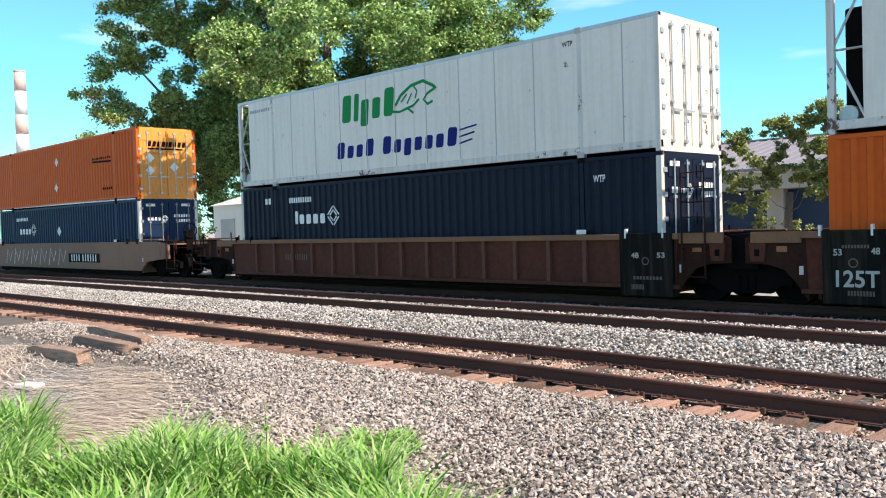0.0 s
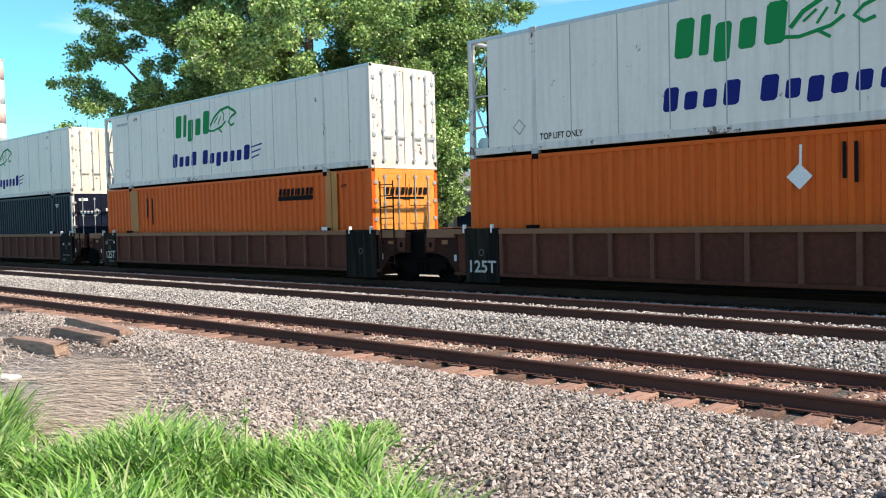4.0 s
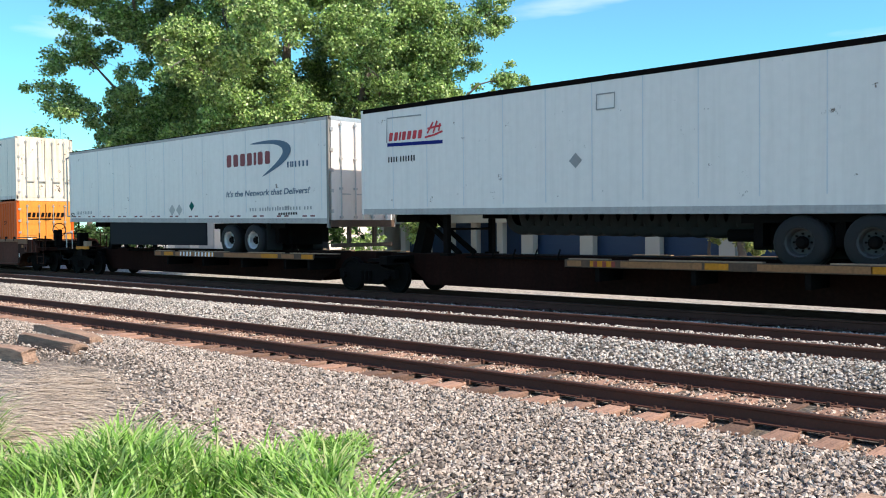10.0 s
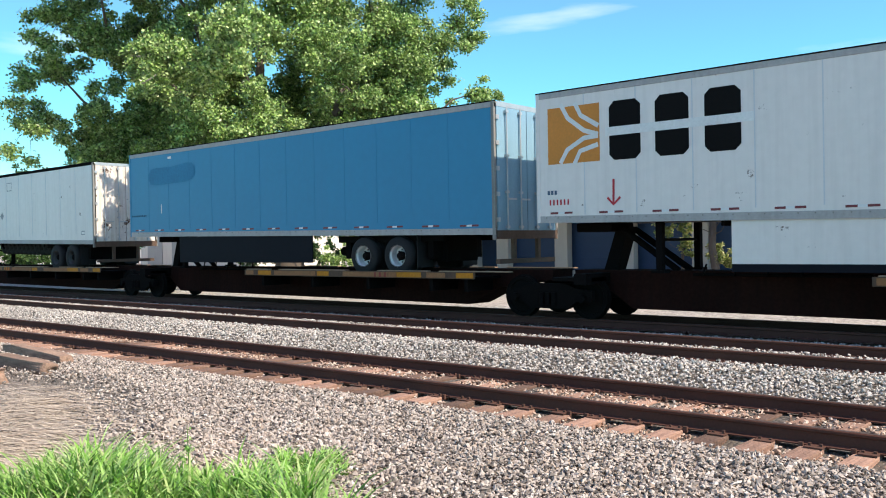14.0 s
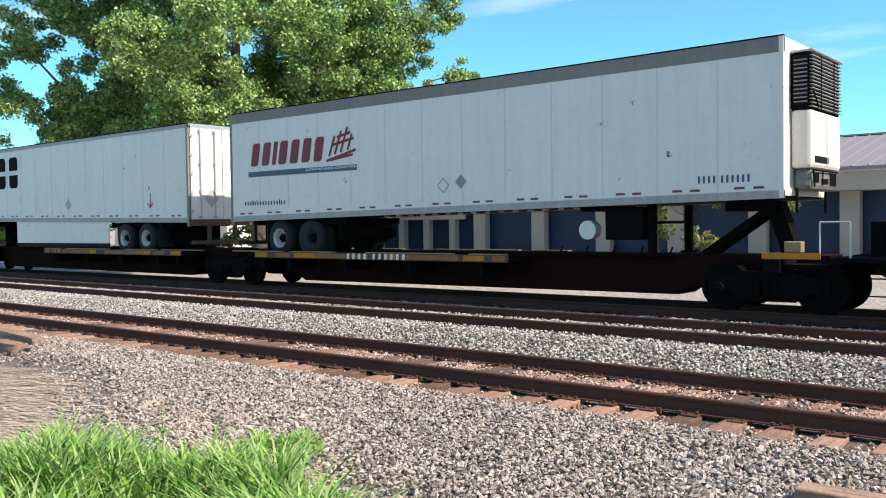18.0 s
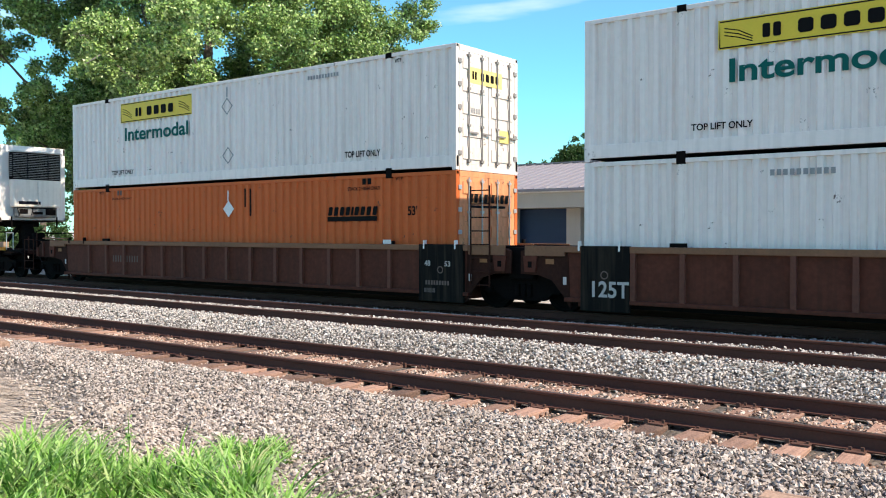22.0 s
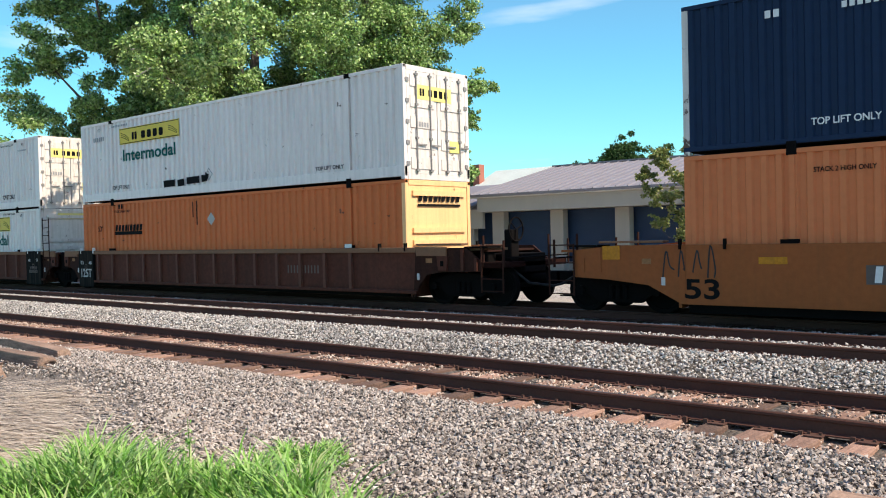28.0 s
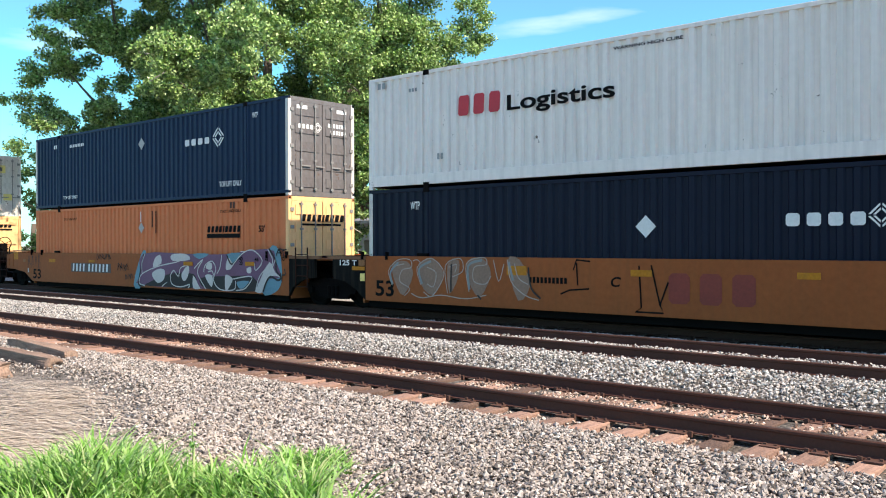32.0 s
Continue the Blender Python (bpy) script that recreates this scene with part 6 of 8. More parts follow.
bm = bmesh.new()
limb(bm, [(0.2, 0, 3.4), (1.12, -0.5, 4.7), (1.7, -0.8, 6.3), (2.4, -0.8, 8.1), (2.9, -0.8, 9.6)], [0.5, 0.44, 0.38, 0.3, 0.2], 10)
limb(bm, [(0.0, 0, 3.6), (-0.9, -0.6, 6.0), (-1.3, -0.8, 9.0), (-1.1, -0.4, 12.0)], [0.45, 0.36, 0.27, 0.14], 10)
limb(bm, [(-0.9, -0.6, 6.0), (-2.6, -1.4, 7.6), (-4.4, -1.8, 8.8)], [0.24, 0.17, 0.08], 8)
part("main_limb", bm, M_BARK, cottonwood, smooth=True)
for pts, w in (([(2.28, -2.3, 6.9), (2.46, -2.3, 6.34), (2.28, -2.3, 5.53), (2.03, -2.3, 4.8)], 0.045), ([(0.82, -2.2, 4.54), (1.56, -2.3, 4.26), (2.35, -2.4, 3.55), (2.88, -2.4, 2.67), (3.26, -2.4, 2.45)], 0.05),
               ([(1.09, -2.2, 4.86), (1.5, -2.2, 5.29)], 0.03), ([(1.56, -2.3, 4.26), (2.1, -2.3, 4.33), (2.69, -2.3, 4.28)], 0.025), ([(-6.21, -7, 9.8), (-5.18, -7, 9.62), (-4.72, -7, 9.46)], 0.04),
               ([(-5.78, -7, 8.6), (-5.19, -7, 9.0), (-5.06, -7, 9.5)], 0.035)):
    bm = bmesh.new()
    limb(bm, pts, [w * (1 - 0.6 * k / (len(pts) - 1)) for k in range(len(pts))], 6)
    part("dead_branch", bm, M_DEADWOOD, cottonwood, "bare pale dead branch", smooth=True)
tree("young_tree", pose(-13.0, 30, 0.05), 0.14, 2.7,
     [(-0.5, 0, 5.05, 0.55), (0.1, 0.3, 4.75, 0.5), (0.9, 0, 5.1, 0.6), (1.35, 0, 5.35, 0.55), (1.9, 0.3, 4.75, 0.6), (2.35, 0, 4.3, 0.6), (1.2, -0.3, 4.1, 0.6), (2.5, 0, 3.65, 0.65), (1.7, -0.2, 3.4, 0.65),
      (2.9, -0.2, 2.95, 0.5), (3.2, 0, 2.6, 0.4), (0.9, -0.3, 3.1, 0.55), (1.3, 0, 2.75, 0.45), (-0.4, -0.2, 3.9, 0.55), (0.3, 0.2, 3.5, 0.5), (-0.6, 0, 3.3, 0.5)],
     3400, 0.10, M_LEAF2, "small forked yellow-green tree in front of the warehouse", 8, 15)
tree("young_tree", pose(-14.4, 30.5, 0.05), 0.06, 1.6,
     [(-0.9, 0, 4.75, 0.5), (-1.3, 0, 4.0, 0.5), (-0.5, 0, 4.3, 0.4), (-1.1, 0, 3.3, 0.5), (-0.3, 0, 3.2, 0.5), (0.0, 0, 2.5, 0.5), (-0.8, 0, 2.2, 0.45), (0.2, 0, 1.7, 0.45), (1.3, 0.1, 1.35, 0.5), (1.8, 0, 1.1, 0.45)],
     2800, 0.10, M_LEAF2, "thin sapling with sparse yellowing leaves beside the warehouse", 9, 11)
tree("maple_tree", pose(-16.7, 60, 0.1), 0.15, 5.6,
     [(-0.5, 0, 7.0, 0.6), (0.3, 0, 7.6, 0.6), (0.8, 0, 7.0, 0.5)], 700, 0.18, M_LEAF2, "light green treetop showing over the warehouse roof", 14, 7)
tree("maple_tree", pose(-33.2, 60, 0.1, 0, 0, 30), 0.3, 4.0,
     [(-1.0, 0, 7.4, 1.4), (0.7, 0, 8.2, 1.4), (1.7, 0, 7.2, 1.2), (-2.6, 0, 6.6, 1.1), (3.6, 0, 7.4, 1.3), (0.2, 0, 6.4, 1.5), (2.6, 0, 6.6, 1.2)], 700, 0.2, M_LEAF3, "dark green tree rising behind the warehouse roof", 12, 7)
tree("maple_tree", pose(-52, 60, 0.1, 0, 0, 40), 0.3, 4.0,
     [(-2.0, 0, 6.4, 1.8), (0.7, 0, 8.0, 1.9), (2.7, 0, 6.6, 1.8), (5.0, 0, 5.6, 1.6)], 350, 0.26, M_LEAF3, "dark green tree beside the house", 13, 7)
for k, (x, y, h) in enumerate(((-104, 50, 12.0), (-113, 50, 13.2), (-120, 60, 9.5), (-88, 52, 7.2), (-60, 55, 6.4))):
    tree("far_tree", pose(x, y, 0.1, 0, 0, 65), 0.35, h * 0.35,
         [(-3, 0, h * .62, 2.4), (0, 0, h * .85, 2.5), (3, 0, h * .66, 2.4), (0.5, 1, h * .5, 2.6)], 140, 0.36, M_LEAF3, "rounded green tree far down the line", 30 + k, 7)
for k, (x, y) in enumerate(((-74, 30), (-69.5, 29), (-65, 30), (-61, 29), (-57.5, 30), (-45, 36), (-41.5, 35.5))):
    tree("thicket_bush", pose(x, y, 0.0, 0, 0, 65), 0.1, 0.6, [(-1.8, 0, 1.2, 1.3), (0, 0.3, 1.9, 1.4), (1.9, 0, 1.3, 1.3)], 420, 0.2, M_LEAF3, "dense dark green bush in the shade behind the track", 50 + k, 9)
tree("dark_tree", pose(-67.6, 36, 0.0, 0, 0, 65), 0.3, 3.0,
     [(-1.2, 0, 1.6, 1.5), (1.2, 0, 1.8, 1.5), (0, 0.4, 3.6, 1.9), (-1.0, 0, 5.4, 1.7), (1.1, 0, 5.8, 1.7), (0.1, 0, 7.6, 1.8), (-0.6, 0, 9.6, 1.6), (0.9, 0, 9.2, 1.4)], 420, 0.2, M_LEAF3, "dense dark green tree reaching the ground beside the shed", 61, 8)
tree("green_shrub", pose(-29.0, 26.5, 0.0, 0, 0, 48), 0.06, 0.5,
     [(-0.5, 0, 1.3, 0.6), (0.4, 0, 1.5, 0.6), (0.0, 0, 0.8, 0.6)], 1400, 0.12, M_LEAF, "bright green shrub at the foot of the big tree", 21, 7)


# ---------------------------------------------------------------- foreground
def tuft_edge(x):
    """Where the grass ends, as y over x."""
    return np.interp(x, [-16, -12.5, -10.2, -9.2, -8.6, -8.0, -7.2, -6.2, -5.2, -4.3], [2.6, 3.1, 3.55, 3.4, 3.6, 4.35, 4.5, 4.55, 4.5, 4.45])


def grass(name, n, xr, yr, hr, material, keep, seed, label, lean=1.25, width=0.0115):
    r = np.random.RandomState(seed)
    x, y = r.uniform(*xr, n), r.uniform(*yr, n)
    tx, ty = np.round(x * 4.5 + np.sin(y * 7)) / 4.5, np.round(y * 4.5 + np.cos(x * 5)) / 4.5
    x, y = x * 0.62 + tx * 0.38, y * 0.62 + ty * 0.38
    ok = keep(x, y)
    x, y = x[ok], y[ok]
    n = len(x)
    h = r.uniform(*hr, n) * r.uniform(0.7, 1.15, n) * (0.75 + 0.35 * np.sin(x * 2.1 + 0.6) * np.cos(y * 2.7))
    a = r.uniform(0, 6.28, n)
    ln = r.uniform(0.15, 1.0, n) * lean * h
    dx, dy = np.cos(a), np.sin(a)
    wx, wy = -dy * width * r.uniform(0.6, 1.5, n), dx * width * r.uniform(0.6, 1.5, n)
    z = level(x, y) - 0.02
    rows = []
    for f, b, w in ((0.0, 0.0, 1.0), (0.45, 0.22, 0.95), (0.8, 0.62, 0.6), (0.98, 1.0, 0.0)):
        px, py, pz = x + dx * ln * b, y + dy * ln * b, z + h * f * (1 - 0.12 * b)
        if w > 0:
            rows += [np.stack([px - wx * w, py - wy * w, pz], -1), np.stack([px + wx * w, py + wy * w, pz], -1)]
        else:
            rows += [np.stack([px, py, pz], -1)]
    v = np.stack(rows, 1)
    f = np.array([(0, 1, 3), (0, 3, 2), (2, 3, 5), (2, 5, 4), (4, 5, 6)])[None] + 7 * np.arange(n)[:, None, None]
    ob = raw_mesh(name, v.reshape(-1, 3), f.reshape(-1, 3), material)
    return tagged(ob, label, "grass", kind="stuff")


M_GRASS = island_mat("fresh_grass", [(0.045, 0.13, 0.018), (0.16, 0.35, 0.05), (0.26, 0.49, 0.085), (0.45, 0.64, 0.25), (0.09, 0.24, 0.03), (0.33, 0.54, 0.14), (0.46, 0.50, 0.25)], 0.4, 0.3)
M_STRAW = island_mat("dry_straw", [(0.40, 0.325, 0.25), (0.60, 0.51, 0.41), (0.78, 0.69, 0.58), (0.30, 0.235, 0.18)], 0.85, 0.1)
near = lambda x, y: (x < -0.05 * y) & (x > -4.2 * y - 2)
grass("grass", 40000, (-15, -1.6), (1.6, 4.7), (0.34, 0.66), M_GRASS, lambda x, y: near(x, y) & (y < tuft_edge(x) + 0.12 * np.sin(x * 9)) & (x < -0.93 * y + 0.06 * np.sin(y * 11)) & ~((np.abs(x + 8.5 + 0.35 * (y - 3)) < 0.30 + 0.1 * np.sin(y * 8)) & (y > 2.9)), 4, "tall fresh green grass in the foreground")
grass("weed_patch", 6500, (-7.1, -5.6), (4.7, 6.0), (0.10, 0.28), M_GRASS, lambda x, y: near(x, y) & ((x + 6.38) ** 2 + (y - 5.42) ** 2 < 0.15 + 0.08 * np.sin(x * 9 + y * 7)), 6, "low bright green weeds at the edge of the ballast")


def straw_zone(x, y):
    return near(x, y) & (y > tuft_edge(x) - 0.5) & (y < 6.3 + 0.25 * np.sin(x)) & (x < -5.1)


def straw(n, seed):
    r = np.random.RandomState(seed)
    x, y = r.uniform(-19, -5, n), r.uniform(2.8, 6.6, n)
    ok = straw_zone(x, y) & (r.uniform(0, 1, n) < np.clip((6.4 - y) * 0.9, 0, 1) * np.clip((-5.0 - x) * 0.4, 0, 1) * (0.55 + 0.45 * np.sin(x * 1.3 + y * 2.1)))
    x, y = x[ok], y[ok]
    n = len(x)
    a = 0.25 + 0.5 * np.sin(x * 0.8 + y) + r.normal(0, 0.3, n)
    l = r.uniform(0.2, 0.9, n)
    dx, dy = np.cos(a) * l, np.sin(a) * l
    w = r.uniform(0.003, 0.011, n)
    z = level(x, y) + r.uniform(0.01, 0.06, n)
    b = r.uniform(-0.03, 0.05, n)
    nx, ny = -np.sin(a) * w, np.cos(a) * w
    v = np.stack([np.stack(q, -1) for q in ((x - nx, y - ny, z), (x + nx, y + ny, z), (x + dx * .5 + nx, y + dy * .5 + ny + b * .4, z + .02), (x + dx * .5 - nx, y + dy * .5 - ny + b * .4, z + .02), (x + dx, y + dy + b, z - .01))], 1)
    f = np.array([(0, 1, 2), (0, 2, 3), (3, 2, 4)])[None] + 5 * np.arange(n)[:, None, None]
    return tagged(raw_mesh("straw", v.reshape(-1, 3), f.reshape(-1, 3), M_STRAW), "flattened dry straw on the bare ground", "straw", kind="stuff")


straw(15000, 7)

part("scrap", prism([(0, 0), (0.62, 0.0), (0.6, 0.05), (0.03, 0.06)], -0.05, 0.05), M_DEADWOOD, thing("wood_scrap", pose(-9.16, 5.62, level(0, 5.62) + 0.03, 0, 0, 125), "pale broken piece of wood lying on straw", "wood"))
part("slab", bbox(-0.2, 0.2, -0.13, 0.13, 0.0, 0.09, 0.04), M_PALEROCK, thing("flat_rock", pose(-13.3, 4.6, level(0, 4.6), 0, 0, 20), "pale flat rock beside the dry straw", "rock"))
# a tall weed
wd = thing("tall_weed", pose(-6.9, 4.45, level(0, 4.45)), "single tall green weed stalk in the stones", "weed")
bm = bmesh.new()
limb(bm, [(0, 0, 0), (0.01, 0, 0.3), (-0.01, 0, 0.6)], [0.008, 0.007, 0.003], 6)
part("stem", bm, mat("green_stem", (0.10, 0.2, 0.04), 0.6), wd)
leaf_cloud("leaf", [(0, 0, 0.1 + k * 0.055, 0.07 - k * 0.005) for k in range(9)], 2600, 0.045, M_GRASS, wd, 3)

# old ties thrown down beside the track
for k, (x, y, z, rz, ry, ln) in enumerate(((-16.1, 6.92, -0.07, 8, 0, 2.3), (-17.2, 7.72, -0.07, 14, 1, 2.8), (-16.0, 6.05, -0.12, 12, -2, 2.5))):
    bm = bbox(-ln / 2, ln / 2, -0.13, 0.13, -0.12, 0.12, 0.012)
    bmesh.ops.subdivide_edges(bm, edges=bm.edges[:], cuts=5, use_grid_fill=True)
    for v in bm.verts:
        f = 0.02 + 0.05 * max(0.0, abs(v.co.x) / (ln / 2) - 0.75) * 4
        q = v.co * 6 + Vector((k * 3.1, 0, 0))
        v.co += Vector((noise.noise(q * 1.3) * f * 1.5, noise.noise(q + Vector((0, 5, 0))) * f, noise.noise(q + Vector((0, 0, 9))) * f - 0.5 * f))
    tie = part("old_tie", bm, M_OLDTIE, None, "", pose(x, y, z, 0, ry, 4 - rz * 0.5))
    tagged(tie, "split grey-brown wooden tie lying on the ground", "railway tie", "discarded ties")
bm = bbox(-1.25, 1.25, -0.115, 0.115, -0.09, 0.09, 0.015)
tagged(part("old_tie", bm, M_OLDTIE, None, "", pose(-0.8, 6.75, -0.1, 0, 0, 2)), "weathered wooden tie lying in the ballast", "railway tie", "discarded ties")

# ---------------------------------------------------------------- lettering and signs


for t in (a_hi, t_hi, b_hi):
    mark(t, "CigxC", 5.57, 7.99, 1.64, 2.42, -1.3, M_GREEN, "logo", 0.1)
    mark(t, "CxxC CxgxxxC", 5.3, 10.35, 0.61, 1.09, -1.3, M_BLUELET, "logo", 0.12)
    u, v, s, k = 7.96, 1.7, 1.6, 0.74
    for n, (pts, w) in enumerate((([(0, .25), (.15, .6), (.4, .88), (.7, .97), (.95, .72), (1, .6)], .09), ([(-.3, .12), (.1, 0), (.45, .15), (.6, .35)], .07), ([(.45, .9), (.55, .65), (.5, .4)], .05),
                   ([(.95, .62), (.8, .5), (.7, .3), (.8, .12), (.92, .2)], .07), ([(.3, .1), (.45, -.12)], .06), ([(.15, .35), (.3, .6)], .05), ([(.3, .25), (.42, .6)], .05))):
        stroke(t, [(u + a * s, v + b * k) for a, b in pts], w, -1.302 - 0.0008 * n, M_GREEN, "emblem")
    for j in range(3):
        stroke(t, [(10.35, 1.09 - 0.1 - j * 0.17), (10.35 + 0.62 - j * 0.08, 1.09 - 0.02 - j * 0.17)], 0.045, -1.3, M_BLUELET, "stripe")

word(a_hi, "WTP", 13.66, 13.96, 2.53, 2.65, -1.297, M_BLACK)
bars(a_hi, 0.75, 1.92, 2.45, 2.55, -1.297, M_GREY, 9)
word(b_hi, "TOP LIFT ONLY", 12.79, 13.97, 0.27, 0.43, -1.297, M_BLACK)
word(b_hi, "TOP LIFT ONLY", 2.18, 3.37, 0.3, 0.45, -1.297, M_BLACK)
bars(b_hi, 12.82, 13.99, 2.64, 2.67, -1.297, M_GREY, 12)
word(b_hi, "WTP", 14.4, 14.67, 2.52, 2.65, -1.297, M_BLACK)
diamond(b_hi, 1.58, 0.65, 0.19, -1.297, M_GREY, hollow=True)
word(t_hi, "WTP", 2.47, 2.77, 2.52, 2.65, -1.297, M_BLACK)
bars(t_hi, 1.07, 2.1, 2.45, 2.55, -1.297, M_GREY, 9)
diamond(t_hi, 1.86, 0.58, 0.19, -1.297, M_GREY, hollow=True)
mark(a_lo, "ixxxx", 3.1, 4.72, 1.61, 2.01, -1.294, M_LETW, "logo", 0)
lattice(a_lo, 5.04, 1.83, 0.33, -1.294, M_LETW)
bars(a_lo, 2.8, 4.0, 2.28, 2.44, -1.294, M_LETW, 10)
word(a_lo, "WTP", 14.43, 14.75, 2.29, 2.45, -1.294, M_LETW)
bars(a_lo, 1.46, 1.83, 2.28, 2.47, -1.294, M_LETW, 2)
mark(a2_lo, "xxxx", 2.89, 4.49, 1.59, 1.96, -1.294, M_LETW, "logo", 0)
lattice(a2_lo, 4.77, 1.81, 0.34, -1.294, M_LETW)
diamond(a2_lo, 7.95, 1.68, 0.24, -1.294, M_LETW)
bars(a2_lo, 2.49, 4.09, 2.26, 2.42, -1.294, M_LETW, 8)
mark(a2_hi, "CxCxCxxCx", 11.91, 13.78, 1.83, 1.93, -1.297, M_BLACK, "logo", 0.12)
stroke(a2_hi, [(11.9, 1.76), (13.76, 1.69)], 0.08, -1.2977, M_BLACK, "stripe")
diamond(a2_hi, 7.97, 2.04, 0.21, -1.297, M_LETW)
diamond(a2_hi, 7.84, 0.86, 0.21, -1.297, M_LETW)
bars(a2_hi, 12.87, 13.88, 0.51, 0.62, -1.297, M_BLACK, 5)
stroke(a2_hi, [(0.25, 0.11), (15.91, 0.02)], 0.05, -1.2984, M_TAPE_W, "stripe")
mark(t_lo, "CCCCiCCCC", 11.76, 13.53, 2.22, 2.44, -1.294, M_BLACK, "logo", 0.2)
stroke(t_lo, [(11.75, 2.14), (13.5, 2.14)], 0.14, -1.2961, M_BLACK, "stripe")
word(t_lo, "WTP", 14.81, 15.06, 2.36, 2.46, -1.294, M_BLACK)
bars(t_lo, 3.26, 3.4, 1.68, 2.43, -1.294, M_BLACK, 1)
bars(t_lo, 3.66, 3.81, 1.44, 2.41, -1.294, M_BLACK, 1)
patch(t_lo, 2.02, 2.33, 1.19, 2.77, -1.316, M_TANPOST, "tan_post")
patch(t_lo, 2.3, 2.63, 1.19, 2.75, -1.316, M_TANPOST, "tan_post")
patch(t_lo, 14.13, 14.38, 1.14, 2.87, -1.316, M_TANPOST, "tan_post")
patch(t_lo, 14.41, 14.66, 1.14, 2.85, -1.316, M_TANPOST, "tan_post")
mark(b_lo, "CCCCiCCCC", 12.06, 13.84, 1.79, 1.97, -1.294, M_BLACK, "logo", 0.2)
stroke(b_lo, [(12.06, 1.7), (13.81, 1.7)], 0.12, -1.2968, M_BLACK, "stripe")
diamond(b_lo, 8.1, 2.03, 0.24, -1.294, M_LETW)
word(b_lo, "53'", 14.74, 15.06, 1.79, 1.97, -1.294, M_BLACK)
word(b_lo, "STACK 2 HIGH ONLY", 12.83, 13.87, 2.38, 2.46, -1.294, M_BLACK)
bars(b_lo, 13.29, 13.63, 2.61, 2.72, -1.294, M_BLACK, 2)
bars(b_lo, 8.86, 8.96, 1.96, 2.61, -1.294, M_BLACK, 1)
bars(b_lo, 9.06, 9.16, 1.88, 2.6, -1.294, M_BLACK, 1)
stroke(b_lo, [(8.12, 2.23), (8.13, 2.61)], 0.05, -1.2975, M_LETW, "stripe")
mark(c_lo, "CCCCiCCCC", 12.03, 13.76, 1.85, 2.07, -1.294, M_BLACK, "logo", 0.2)
stroke(c_lo, [(12.03, 1.76), (13.73, 1.77)], 0.12, -1.2982, M_BLACK, "stripe")
word(c_lo, "53'", 14.71, 15.0, 1.83, 2.06, -1.294, M_BLACK)
word(c_lo, "STACK 2 HIGH ONLY", 12.74, 13.84, 2.47, 2.56, -1.294, M_BLACK)
bars(c_lo, 13.24, 13.6, 2.61, 2.81, -1.294, M_BLACK, 2)
word(c_lo, "WTP", 14.32, 14.55, 2.67, 2.78, -1.294, M_BLACK)
diamond(c_lo, 8.08, 2.09, 0.24, -1.294, M_LETW)
bars(c_lo, 8.77, 8.87, 2.13, 2.65, -1.294, M_BLACK, 1)
bars(c_lo, 8.99, 9.09, 1.88, 2.64, -1.294, M_BLACK, 1)
stroke(c_lo, [(8.06, 2.32), (8.07, 2.61)], 0.05, -1.2989, M_LETW, "stripe")
mark(d_lo, "CCCCiCCCC", 2.05, 3.87, 1.82, 2.04, -1.294, M_BLACK, "logo", 0.2)
stroke(d_lo, [(2.05, 1.75), (3.85, 1.75)], 0.12, -1.2996, M_BLACK, "stripe")
word(d_lo, "53'", 0.87, 1.18, 1.83, 2.03, -1.294, M_BLACK)
word(d_lo, "STACK 2 HIGH ONLY", 2.03, 3.11, 2.47, 2.56, -1.294, M_BLACK)
bars(d_lo, 2.31, 2.67, 2.61, 2.8, -1.294, M_BLACK, 2)
diamond(d_lo, 7.86, 2.1, 0.21, -1.294, M_SEAM)
bars(d_lo, 6.86, 6.94, 2.18, 2.67, -1.294, M_BLACK, 1)
bars(d_lo, 7.07, 7.16, 1.93, 2.69, -1.294, M_BLACK, 1)
mark(e_lo, "CCCCiCCCC", 12.08, 13.87, 1.83, 2.03, -1.294, M_BLACK, "logo", 0.2)
stroke(e_lo, [(12.09, 1.72), (13.84, 1.72)], 0.13, -1.3003, M_BLACK, "stripe")
word(e_lo, "53'", 14.75, 15.06, 1.82, 2.02, -1.294, M_BLACK)
word(e_lo, "STACK 2 HIGH ONLY", 12.8, 13.9, 2.44, 2.53, -1.294, M_BLACK)
bars(e_lo, 13.31, 13.61, 2.57, 2.78, -1.294, M_PLATE, 2)
diamond(e_lo, 8.11, 2.04, 0.19, -1.294, M_SEAM)
bars(e_lo, 8.79, 8.89, 2.05, 2.61, -1.294, M_BLACK, 1)
bars(e_lo, 9.03, 9.12, 1.84, 2.6, -1.294, M_BLACK, 1)
stroke(e_lo, [(8.09, 2.24), (8.09, 2.6)], 0.05, -1.301, M_LETW, "stripe")
word(e_lo, "STACK 2 HIGH ONLY", 2.38, 3.42, 2.4, 2.49, -1.294, M_BLACK)
sign(c_hi, 2.75, 6.42, 2.06, 2.67, -1.297)
mark(c_hi, "ii CCCC", 3.57, 5.62, 2.21, 2.48, -1.305, M_BLACK, "logo", 0)
word(c_hi, "Intermodal", 2.97, 6.25, 1.47, 1.89, -1.297, M_TEAL)
sign(c2_hi, 2.7, 6.43, 1.95, 2.49, -1.297)
mark(c2_hi, "ii CCCC", 3.51, 5.6, 2.08, 2.33, -1.305, M_BLACK, "logo", 0)
word(c2_hi, "Intermodal", 2.91, 6.28, 1.33, 1.77, -1.297, M_TEAL)
sign(c2_lo, 9.73, 13.37, 2.0, 2.59, -1.294)
